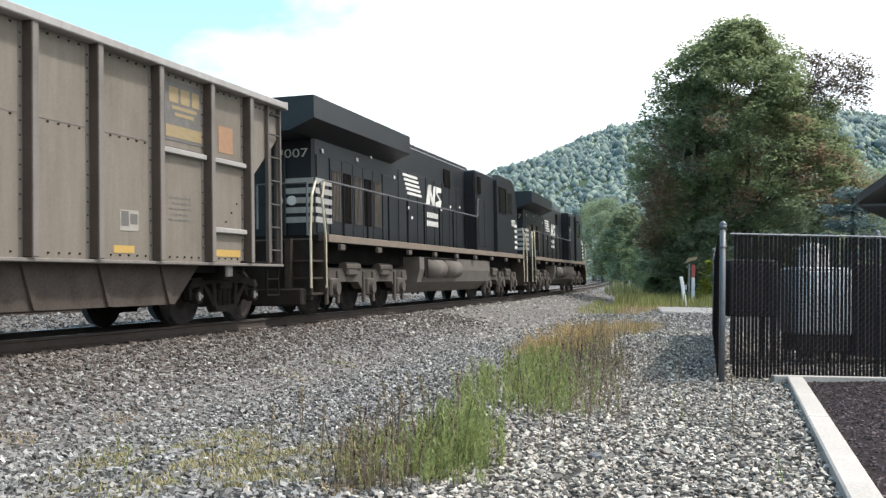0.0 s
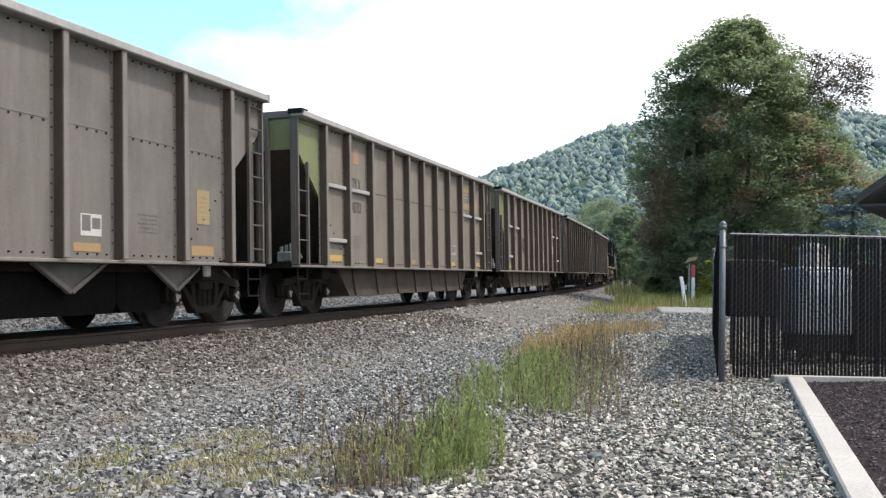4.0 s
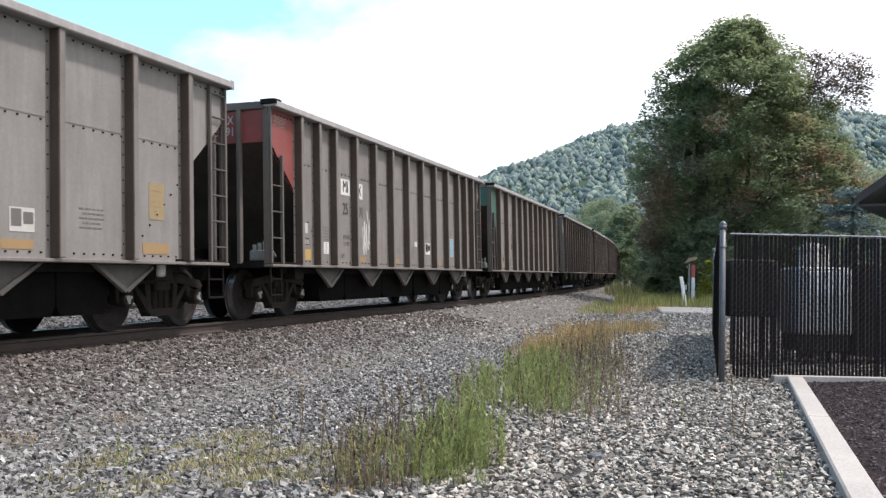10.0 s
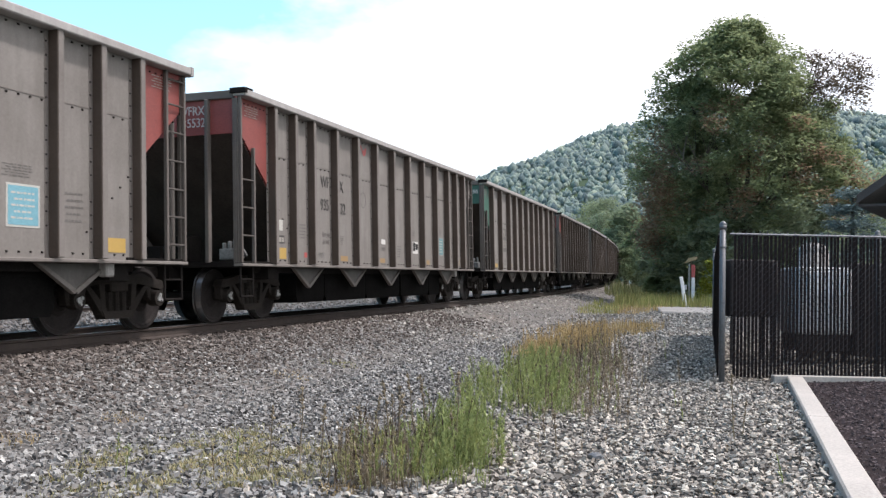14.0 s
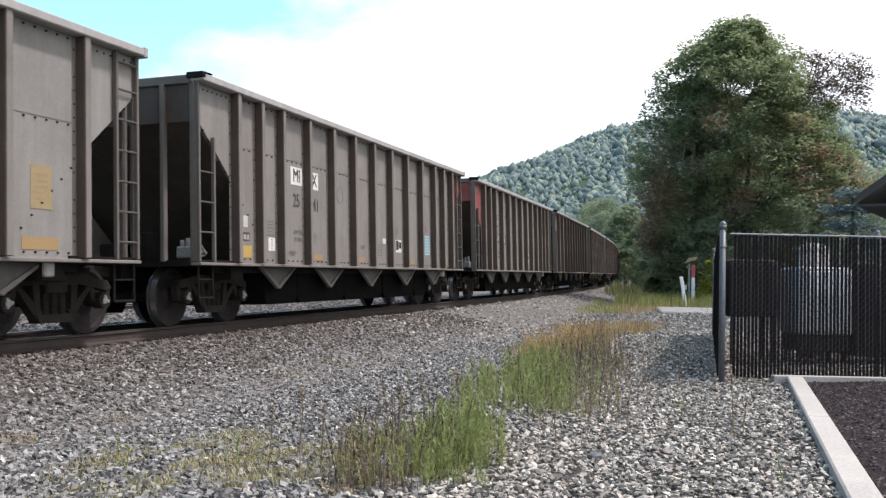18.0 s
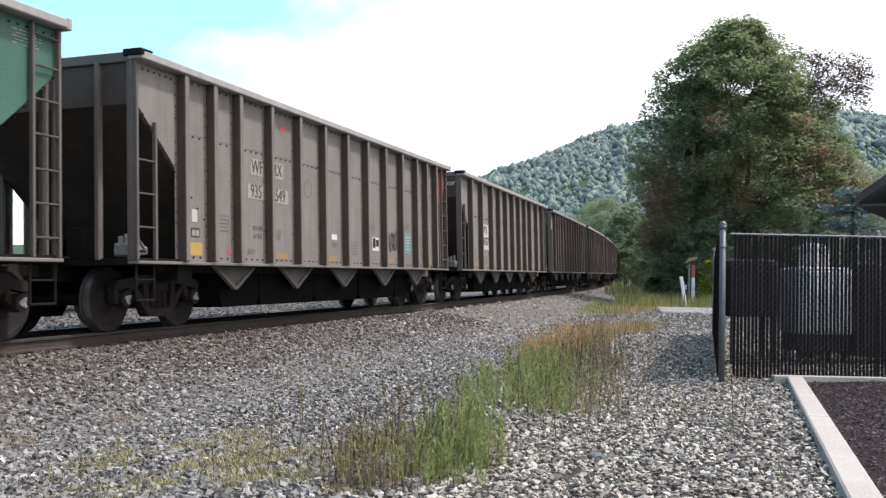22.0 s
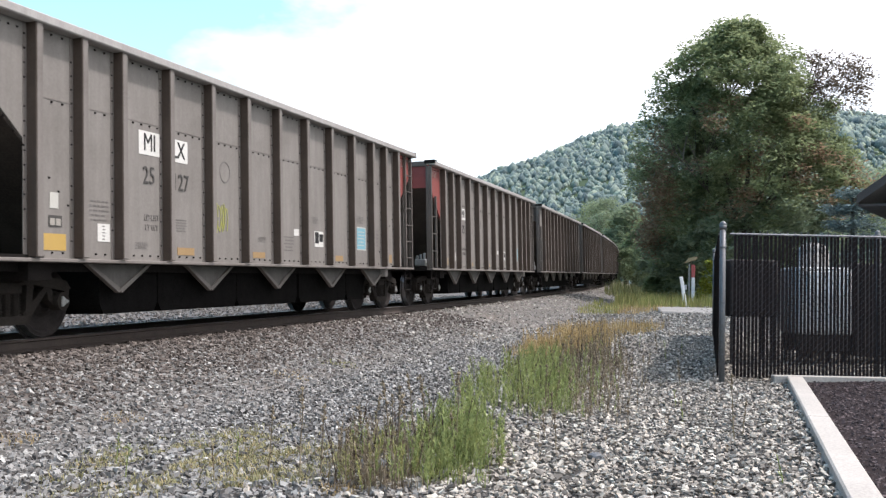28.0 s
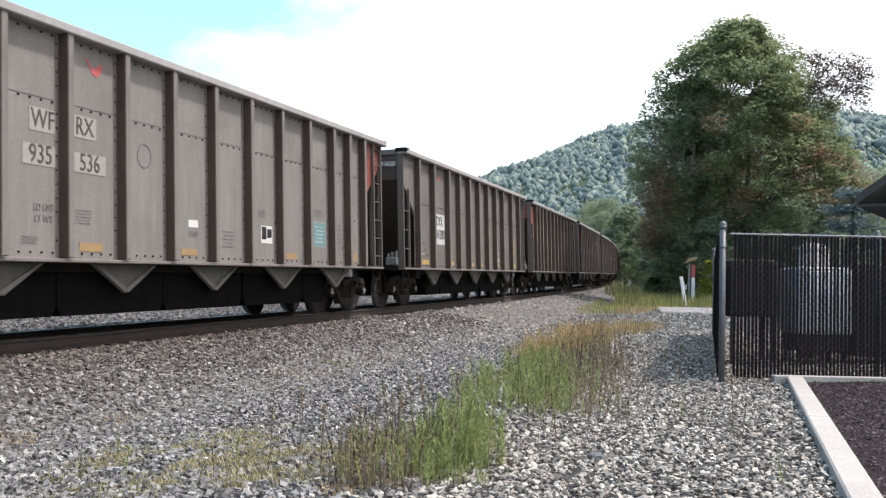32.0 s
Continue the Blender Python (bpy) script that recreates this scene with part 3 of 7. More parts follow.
def side_frame_mesh():
    bm = bmesh.new()
    def bar(pts, x0=0.90, x1=1.06):
        prism(bm, pts, "x", x0, x1)
    bar([(-1.10, 0.62), (-1.02, 0.72), (-0.45, 0.80), (0.45, 0.80), (1.02, 0.72), (1.10, 0.62), (1.0, 0.585), (0.45, 0.67), (-0.45, 0.67), (-1.0, 0.585)])
    for k in (-1, 1):
        bar([(k * 0.70, 0.64), (k * 0.60, 0.64), (k * 0.24, 0.33), (k * 0.30, 0.20)], 0.915, 1.05)
        bar([(k * 0.42, 0.70), (k * 0.30, 0.70), (k * 0.27, 0.25), (k * 0.36, 0.25)], 0.91, 1.055)
        bar([(k * 1.10, 0.64), (k * 1.06, 0.40), (k * 1.0, 0.40), (k * 1.0, 0.62)], 0.93, 1.04)
        bar([(k * 0.77, 0.62), (k * 0.78, 0.42), (k * 0.70, 0.48), (k * 0.66, 0.64)], 0.93, 1.04)
    bar([(-0.36, 0.30), (0.36, 0.30), (0.30, 0.19), (-0.30, 0.19)], 0.90, 1.07)
    return bm


def spring_mesh():
    bm = bmesh.new()
    for y in (-0.15, 0.0, 0.15):
        for k in range(7):
            tube(bm, (1.0, y, 0.31 + k * 0.036), (1.0, y, 0.325 + k * 0.036), 0.068, 10)
        tube(bm, (1.0, y, 0.30), (1.0, y, 0.56), 0.05, 8)
    return bm


def bolster_mesh():
    bm = boxes((-1.08, 1.08, -0.20, 0.20, 0.56, 0.72), (-0.3, 0.3, -0.25, 0.25, 0.5, 0.8), bevel=0.02)
    return bm


WHEELSETS = []


def add_wheelset(car, y, r=WHEEL_R, dark="wheel"):
    """An axle with two wheels and bearing caps: one part, its pieces below it."""
    k = r / WHEEL_R
    ws = link("wheelset", cached("axle", axle_mesh, "steel_black", True), car, pose(0, y, r))
    for turn in (0, 180):
        m = pose(0, 0, 0, 0, 0, turn) @ Matrix.Diagonal((1, k, k, 1))
        link("wheel", wheel_data(dark), ws, m, "dusty brown solid steel wheel")
        link("bearing_cap", cap_data(), ws, pose(0, 0, 0, 0, 0, turn))
    WHEELSETS.append((ws, y, r))
    return ws


def centre_side(notch=1.17):
    i = HL - notch
    return prism(bmesh.new(), [(-i, 0.94), (i, 0.94), (i, TOP - 0.1), (-i, TOP - 0.1)], "x", 1.49, 1.52)


def corner_plate(turn):
    i = HL - 1.17
    return prism(bmesh.new(), [(turn * i, 2.25), (turn * HL, 3.22), (turn * HL, TOP - 0.1), (turn * i, TOP - 0.1)], "x", 1.488, 1.523)


def post_mesh():
    bm = boxes((1.52, 1.672, -0.06, 0.06, 0.988, TOP - 0.09), bevel=0.012)
    box(bm, 1.52, 1.528, -0.12, 0.12, 0.988, TOP - 0.1)
    return bm


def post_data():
    """The post's mesh: a pale outer face, its two webs coloured dark brown as their shaded sides."""
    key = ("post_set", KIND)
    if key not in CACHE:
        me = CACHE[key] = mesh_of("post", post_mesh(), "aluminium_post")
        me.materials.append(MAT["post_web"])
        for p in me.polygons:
            # faces turned along the car take the painted-in shade
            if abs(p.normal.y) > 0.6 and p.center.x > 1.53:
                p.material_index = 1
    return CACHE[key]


def seam_mesh(ys):
    return boxes((1.52, 1.526, ys[1], ys[-2], SEAM + 0.028, SEAM + 0.042))


def bolts_mesh(ys):
    rows = []
    for y in ys[1:-1]:
        for k in (-0.10, 0.10):
            rows += [(y + k, 1.2 + 0.17 * j) for j in range(15) if (j * 7 + int(y * 10)) % 9]
    for a, b in zip(ys[1:], ys[2:-1]):
        rows += [(a + 0.18 + j * 0.19, SEAM) for j in range(int((b - a - 0.3) / 0.19) + 1)]
        rows += [(a + 0.18 + j * 0.19, 1.05) for j in range(int((b - a - 0.3) / 0.19) + 1)]
        rows += [(a + 0.18 + j * 0.19, TOP - 0.16) for j in range(int((b - a - 0.3) / 0.19) + 1)]
    for k in (-1, 1):
        rows += [(k * (HL - 1.3 - 0.17 * j), 2.1 - 0.155 * j) for j in range(6)]
        rows += [(k * (HL - 0.08 - 0.16 * j), 3.15 - 0.145 * j) for j in range(7)]
        rows += [(k * (HL - 0.1 - 0.14 * j), TOP - 0.2) for j in range(7)]
    p = np.array([(1.53, y, z) for y, z in rows])
    v = np.array([(-0.012, -0.013, -0.013), (-0.012, 0.013, -0.013), (-0.012, 0.013, 0.013), (-0.012, -0.013, 0.013),
                  (0.008, -0.009, -0.009), (0.008, 0.009, -0.009), (0.008, 0.009, 0.009), (0.008, -0.009, 0.009)])
    f = np.array([(4, 5, 6, 7), (0, 1, 5, 4), (1, 2, 6, 5), (2, 3, 7, 6), (3, 0, 4, 7)])
    n = len(p)
    return raw_mesh("bolts", (p[:, None] + v[None]).reshape(-1, 3), (f[None] + (np.arange(n) * 8)[:, None, None]).reshape(-1, 4), "steel_black")


def top_chord_mesh():
    bm = boxes((1.46, 1.70, -HL - 0.02, HL + 0.02, TOP - 0.115, TOP), bevel=0.015)
    return bm


def end_chord_mesh():
    return boxes((-1.46, 1.46, HL - 0.16, HL, TOP - 0.14, TOP - 0.003), bevel=0.012)


def end_cap_mesh():
    return boxes((1.42, 1.712, HL - 0.03, HL + 0.056, TOP - 0.07, TOP + 0.02), (1.5, 1.712, HL - 0.24, HL - 0.028, TOP + 0.003, TOP + 0.022), bevel=0.008)


def slope_sheet_mesh():
    return prism(bmesh.new(), [(HL - 0.06, 3.13), (HL - 2.68, 1.0), (HL - 2.73, 1.05), (HL - 0.1, 3.18)], "x", -1.485, 1.485)


def end_panel_mesh():
    return boxes((-1.48, 1.48, HL - 0.09, HL - 0.05, 3.12, TOP - 0.14))


def end_post_mesh():
    return boxes((-0.035, 0.035, HL - 0.08, HL + 0.03, 1.0, TOP - 0.13), bevel=0.01)


def floor_mesh():
    bm = boxes((-0.3, 0.3, -HL - 0.1, HL + 0.1, 0.72, 0.98), (-1.55, 1.55, HL - 1.35, HL - 0.02, 0.93, 1.02), (-1.55, 1.55, -HL + 0.02, -HL + 1.35, 0.93, 1.02))
    for y in (-5.9, 5.9):
        box(bm, -1.45, 1.45, y - 0.2, y + 0.2, 0.72, 0.97)
    return bm


def sill_mesh():
    return boxes((1.44, 1.615, -HL, HL, 0.935, 0.98), bevel=0.008)


def sill_web_mesh():
    return boxes((1.27, 1.31, -HL + 0.9, HL - 0.9, 0.83, 0.933))


def ladder_mesh(top):
    bm = bmesh.new()
    for y, h in ((HL - 0.03, TOP - 0.12), (HL - 0.47, top)):
        box(bm, 1.538, 1.595, y - 0.024, y + 0.024, 0.99, h, bevel=0.006)
    return bm


def corner_post_mesh():
    """An upright angle with a row of bolts at the car's corner."""
    bm = boxes((1.5, 1.535, HL - 0.07, HL + 0.005, 0.99, TOP - 0.14), (1.44, 1.5, HL - 0.012, HL + 0.005, 0.99, TOP - 0.14), bevel=0.004)
    for k in range(13):
        box(bm, 1.533, 1.545, HL - 0.072 + 0.012, HL - 0.036, 1.2 + 0.2 * k, 1.224 + 0.2 * k)
        box(bm, 1.458, 1.482, HL + 0.004, HL + 0.014, 1.2 + 0.2 * k, 1.224 + 0.2 * k)
    return bm


def rung_mesh():
    return tube(bmesh.new(), (1.575, HL - 0.45, 0), (1.575, HL - 0.05, 0), 0.016, 6)


def stirrup_mesh():
    bm = bmesh.new()
    pipe(bm, [(1.53, HL - 0.06, 1.0), (1.53, HL - 0.06, 0.44), (1.53, HL - 0.48, 0.44), (1.53, HL - 0.48, 1.0)], 0.018)
    return tube(bm, (1.53, HL - 0.06, 0.72), (1.53, HL - 0.48, 0.72), 0.014, 6)


def gate_mesh():
    return prism(bmesh.new(), [(-0.66, 0.93), (0.66, 0.93), (0.04, 0.57), (-0.04, 0.57)], "x", 1.34, 1.38)


def gate_flange_mesh():
    bm = bmesh.new()
    for k in (-1, 1):
        prism(bm, [(k * 0.7, 0.93), (k * 0.61, 0.93), (-k * 0.02, 0.6), (k * 0.03, 0.55)], "x", 1.345, 1.41)
    return bm


def chute_mesh(lo, hi):
    return prism(bmesh.new(), [(lo, 0.95), (hi, 0.95), (hi, 0.4), (hi - 0.08, 0.27), (lo + 0.08, 0.27), (lo, 0.4)], "x", -1.2, 1.2)


def coupler_mesh():
    bm = boxes((-0.09, 0.09, HL, 7.86, 0.78, 0.95), bevel=0.02)
    return box(bm, -0.17, 0.17, 7.84, 8.1, 0.72, 1.02, bevel=0.05)


def hose_mesh():
    bm = bmesh.new()
    return pipe(bm, [(0.35, HL, 0.78), (0.36, HL + 0.3, 0.55), (0.34, HL + 0.52, 0.36), (0.2, HL + 0.7, 0.34)], 0.025)


def coal_mesh():
    bm = bmesh.new()
    prism(bm, [(-1.47, 3.3), (1.47, 3.3), (1.47, 3.45), (0.6, 3.66), (-0.6, 3.66), (-1.47, 3.45)], "y", -HL + 0.2, HL - 0.2)
    return bm


# ---- lettering and marks, read from the yard side (local +x face)
LOADS = {"897": ("236400", "49600"), "555": ("217300", "48700")}
STRINGS = ["FURX", "MILX", "WFRX", "931635", "930894", "25091", "25032", "935532", "930908", "25106", "930897", "935555", "935519", "LD LMT", "LT WT", "236400", "49600", "217300", "48700", "TILX", "NDYX", "FU", "RX", "MI", "LX", "WF", "TI", "48765", "47096", "48787", "931", "635", "930", "894", "908", "897", "935", "519",
           "532", "549", "555", "536", "25", "091", "032", "118", "141", "106", "127", "50", "058", "061", "931088", "934335", "934265",
           "934287", "931028", "931075", "934280", "8007"]
TEXT = {}


def make_texts():
    obs = []
    for body in STRINGS:
        cu = bpy.data.curves.new("lettering", "FONT")
        cu.body, cu.size, cu.align_x, cu.align_y = body, 1.45, "CENTER", "CENTER"
        cu.extrude, cu.resolution_u = 0.003, 3
        obs.append((body, new("lettering", cu)))
    dg = bpy.context.evaluated_depsgraph_get()
    for body, ob in obs:
        TEXT[body] = bpy.data.meshes.new_from_object(ob.evaluated_get(dg))
    for _, ob in obs:
        cu = ob.data
        bpy.data.objects.remove(ob)
        bpy.data.curves.remove(cu)


make_texts()
FACE = Matrix(((0, 0, 1, 0), (1, 0, 0, 0), (0, 1, 0, 0), (0, 0, 0, 1)))  # text x -> y, text y -> z, text normal -> x


def letter(parent, body, y, z, h, colour, x=1.53, squeeze=0.85):
    m = Matrix.Translation((x, y, z)) @ FACE @ Matrix.Diagonal((h * squeeze, h, 1, 1))
    return link("lettering", cached_text(body, colour), parent, m)


def unit_plate():
    return boxes((0, 0.004, -0.5, 0.5, -0.5, 0.5))


def plate(parent, name, y, z, w, h, colour, x=1.522, label=""):
    return link(name, cached("plate", unit_plate, colour), parent, Matrix.Translation((x, y, z)) @ Matrix.Diagonal((1, w, h, 1)), label)


def bars_mesh():
    """Five lines of unreadable small print, broken into words."""
    rng = random.Random(6)
    rows = []
    for k in range(5):
        z, y = 0.4 - 0.2 * k, -0.5 + (0.12 if k % 2 else 0.0)
        while y < 0.36:
            w = min(rng.uniform(0.05, 0.2), 0.46 - y)
            rows.append((0.0, 0.003, y, y + w, z - 0.032, z + 0.032))
            y += w + rng.uniform(0.03, 0.07)
    return boxes(*rows)


def bars(parent, y, z, w, h, colour, x=1.522):
    return tagged(link("small_print", cached("stencil_lines", bars_mesh, colour), parent, Matrix.Translation((x, y, z)) @ Matrix.Diagonal((1, w, h, 1))), kind="stuff")


def ring_mesh():
    bm = bmesh.new()
    rows = []
    for i in range(18):
        c, q = math.cos(2 * math.pi * i / 18), math.sin(2 * math.pi * i / 18)
        rows.append([bm.verts.new((x, k * c, 1.05 * k * q)) for k in (0.45, 0.5) for x in (0.0, 0.003)])
    for a, b in zip(rows, rows[1:] + rows[:1]):
        for u, v in ((0, 1), (1, 3), (3, 2), (2, 0)):
            bm.faces.new((a[u], a[v], b[v], b[u]))
    return bm


def tick_mesh():
    return prism(bmesh.new(), [(-0.5, 0.45), (-0.42, 0.5), (-0.05, 0.02), (0.5, 0.42), (0.42, -0.1), (0.18, -0.4), (-0.1, -0.3), (-0.2, 0.0)], "x", 0, 0.003)


def scrawl_mesh(seed):
    rng = random.Random(seed)
    bm = bmesh.new()
    y = -0.5
    while y < 0.45:
        w = rng.uniform(0.08, 0.16)
        pts, n = [], rng.randint(6, 9)
        a0 = rng.uniform(0, 6)
        for i in range(n):
            a = a0 + i * rng.uniform(0.7, 1.1)
            pts.append((0.004, y + w * (0.5 + 0.55 * math.cos(a)), 0.42 * math.sin(a) * rng.uniform(0.5, 1.1)))
        for p, q in zip(pts, pts[1:]):
            d = Vector((0, q[1] - p[1], q[2] - p[2])).normalized() * 0.017
            nrm = Vector((0, -d.z, d.y))
            quad = [Vector(p) + nrm - d, Vector(q) + nrm + d, Vector(q) - nrm + d, Vector(p) - nrm - d]
            prism(bm, [(v.y, v.z) for v in quad], "x", 0, 0.004)
        y += w + 0.01
    return bm


def scrawl(parent, y, z, w, h, colour, seed):
    return link("graffiti", cached(("graffiti", seed), lambda: scrawl_mesh(seed), colour), parent, Matrix.Translation((1.523, y, z)) @ Matrix.Diagonal((1, w, h, 1)), "sprayed white scrawl" if colour == "white_mark" else "")


def outlet_plates(car, ys, spec):
    """Yellow reflectors at the foot of the panels: rows of (panel, width, height)."""
    for i, w, h, c in spec:
        plate(car, "reflector", (ys[i] + ys[i + 1]) / 2 - 0.02, 1.08 + h / 2, w, h, c)


def data_box(car, y, z, w=0.3, h=0.36, ground="white_mark", field="black_mark"):
    b = plate(car, "data_panel", y, z, w * 1.35, h, ground, 1.522, "black and white data panel" if ground == "white_mark" else "")
    for k, q in ((-0.24, 0.72), (0.24, 0.5)):
        link("field", cached("plate", unit_plate, field), b, Matrix.Translation((0.003, k, 0.08)) @ Matrix.Diagonal((1, 0.4, q, 1)))
    return b


def frame_box(car, y, z, w, h):
    """A small stencilled frame with a letter or two in it."""
    b = plate(car, "inspection_stencil", y, z, w, h, "dim_letter")
    for k in (-0.22, 0.22):
        link("field", cached("plate", unit_plate, "faint_patch"), b, Matrix.Translation((0.003, k, -0.06)) @ Matrix.Diagonal((1, 0.34, 0.6, 1)))


def small_print(parent, w, h, colour):
    return tagged(link("small_print", cached("stencil_lines", bars_mesh, colour), parent, Matrix.Translation((0.003, 0, 0)) @ Matrix.Diagonal((1, w, h, 1))), kind="stuff")


def ring(car, y, z, d):
    link("roundel", cached("roundel", ring_mesh, "grey_mark"), car, Matrix.Translation((1.522, y, z)) @ Matrix.Diagonal((1, d, d, 1)))


def tick(car, y, z, w, h):
    link("paint_mark", cached("paint_mark", tick_mesh, "red_mark"), car, Matrix.Translation((1.522, y, z)) @ Matrix.Diagonal((1, w, h, 1)), "red sprayed tick")


def narrow_marks(car, ys, mid, style, amber):
    mark, a, b, num1, num2, look_ = style[:6]
    y = ys[4]
    owner = a + b
    if owner == "FURX" and look_ == "white":
        rows = ((-0.53, a, 2.61, 0.5, 0.31), (0.46, b, 2.6, 0.56, 0.31), (-0.45, num1, 2.09, 0.72, 0.31), (0.55, num2, 2.06, 0.74, 0.31))
        one, patch, lh = "white_mark", "black_mark", 0.25
    elif mark == "pale":
        rows = ((-0.33, a, 2.62, 0.46, 0.28), (0.43, b, 2.64, 0.46, 0.28), (-0.37, num1, 2.2, 0.6, 0.25), (0.53, num2, 2.19, 0.64, 0.25))
        one, patch, lh = "dim_letter", "faint_patch", 0.22
    elif look_ == "black":
        rows = ((-0.36, a, 2.62, 0.5, 0.33), (0.36, b, 2.6, 0.5, 0.33), (-0.38, num1, 2.16, 0, 0), (0.42, num2, 2.13, 0, 0))
        one, patch, lh = "black_mark", "white_mark", 0.24
    else:
        rows = ((-0.36, a, 2.62, 0, 0), (0.4, b, 2.6, 0, 0), (-0.38, num1, 2.17, 0, 0), (0.48, num2, 2.15, 0, 0))
        one, patch, lh = "dim_letter", None, 0.22
    for dy, txt, z, w, h in rows:
        if w:
            plate(car, "stencil_patch", y + dy, z, w, h, patch)
        letter(car, txt, y + dy, z, lh, one if w else "dim_letter", 1.529)
    for txt, z in (("LD LMT", 1.58), ("LT WT", 1.44)):
        letter(car, txt, y - 0.32, z, 0.085, "grey_mark", 1.524)
    if num2 in LOADS:
        for txt, z in zip(LOADS[num2], (1.58, 1.44)):
            letter(car, txt, y + 0.4, z, 0.085, "grey_mark", 1.524)
    else:
        bars(car, y + 0.4, 1.51, 0.38, 0.2, "grey_mark")
    outlet_plates(car, ys, [(1, 0.46, 0.2, "yellow_mark"), (4, 0.46, 0.11, amber), (6, 0.44, 0.1, "orange_mark"), (9, 0.44, 0.11, "orange_mark"), (12, 0.44, 0.19, amber)])
    plate(car, "placard", mid[1], 1.68, 0.15, 0.19, "pale_patch")
    frame_box(car, mid[1] + 0.02, 1.43, 0.24, 0.14)
    bars(car, mid[2], 1.61, 0.5, 0.3, "grey_mark"), bars(car, mid[3], 1.19, 0.3, 0.1, "grey_mark")
    bars(car, mid[6] + 0.1, 1.4, 0.3, 0.1, "grey_mark"), bars(car, mid[7], 1.36, 0.4, 0.3, "grey_mark"), bars(car, mid[11], 1.62, 0.36, 0.42, "grey_mark")
    bars(car, mid[8], 1.85, 0.3, 0.14, "grey_mark"), bars(car, mid[10], 1.98, 0.5, 0.16, "grey_mark")
    if owner == "WFRX":
        plate(car, "placard", mid[2] + 0.24, 1.17, 0.16, 0.09, "red_mark")
        plate(car, "placard", mid[6] + 0.1, 1.56, 0.26, 0.11, "white_mark")
    else:
        tag_ = plate(car, "placard", mid[2] + 0.13, 1.33, 0.25, 0.23, "white_mark")
        small_print(tag_, 0.25, 0.9, "grey_mark")
        plate(car, "placard", mid[8] - 0.34 if owner == "FURX" else mid[7] + 0.3, 1.58, 0.2, 0.12, "white_mark")
    data_box(car, mid[8] + 0.16, 1.49, 0.3, 0.3)
    ground = "cyan_mark" if owner == "MILX" else "teal_mark"
    teal = plate(car, "placard", mid[10] + 0.08, 1.58, 0.54, 0.5, "white_grime" if owner == "WFRX" else "pale_patch", 1.521, "blue-green instruction label with a pale border")
    inner = link("field", cached("plate", unit_plate, ground), teal, Matrix.Translation((0.003, 0, 0)) @ Matrix.Diagonal((1, 0.9, 0.9, 1)))
    small_print(inner, 0.8, 0.8, "pale_patch")
    ring(car, mid[5], 2.43, 0.33)
    if mark != "plain":
        tick(car, mid[4 if mark == "pale" else 5] + 0.05, 3.42 if mark == "pale" else 3.5, 0.36, 0.24)


def wide_marks(car, ys, mid, style, amber, bright):
    if style[0] == "patch":
        num, look_ = style[1], style[2]
        one, two = {"black": ("white_mark", "black_mark"), "white": ("black_mark", "streaked_white"), "dark": ("faint_patch", "grey_mark")}[look_]
        plate(car, "stencil_patch", mid[2] + 0.08, 2.05, 1.06, 0.82, two)
        letter(car, "NDYX", mid[2] - 0.02, 2.26, 0.26, one, 1.529, 0.78), letter(car, num, mid[2] + 0.08, 1.9, 0.26, one, 1.529, 0.92)
        plate(car, "placard", mid[1] - 0.3, 1.58, 0.26, 0.22, "white_mark")
    else:
        y = ys[3]
        for dy, txt, z in ((-0.25, "TI", 2.16), (0.5, "LX", 2.2), (-0.27, style[1], 1.85), (0.57, style[2], 1.85)):
            letter(car, txt, y + dy, z, 0.22, "dim_letter", 1.524, 0.8)
        plate(car, "placard", mid[1] + 0.36, 1.38, 0.12, 0.14, "dim_letter")
    outlet_plates(car, ys, [(1, 0.95, 0.12, amber), (3, 0.5, 0.11, amber), (5, 0.52, 0.11, amber), (6, 0.52, 0.11, amber), (8, 0.52, 0.11, amber), (10, 0.62, 0.15, amber)])
    data_box(car, mid[8] + 0.06, 1.42, 0.3, 0.28, "pale_patch", "grey_mark")
    frame_box(car, mid[1] - 0.06, 1.36, 0.3, 0.14)
    bars(car, mid[2] + 0.1, 1.29, 0.8, 0.26, "grey_mark"), bars(car, mid[5], 1.5, 0.45, 0.24, "grey_mark"), bars(car, mid[9], 1.5, 0.5, 0.3, "grey_mark")
    bars(car, mid[0] + 0.25, TOP - 0.42, 0.6, 0.2, "grey_mark")
    if bright > 0.35:
        tag_ = plate(car, "placard", mid[10], 1.82, 0.36, 0.52, "ochre_faded" if bright < 0.6 else "yellow_mark", 1.522, "faded yellow notice")
        small_print(tag_, 0.7, 0.7, "orange_mark")
    ring(car, mid[4], 2.22, 0.34)
    if style[0] != "patch" or style[2] == "white":
        tick(car, mid[2] + 0.1 if style[0] == "patch" else mid[4] + 0.05, 3.46, 0.34, 0.2)


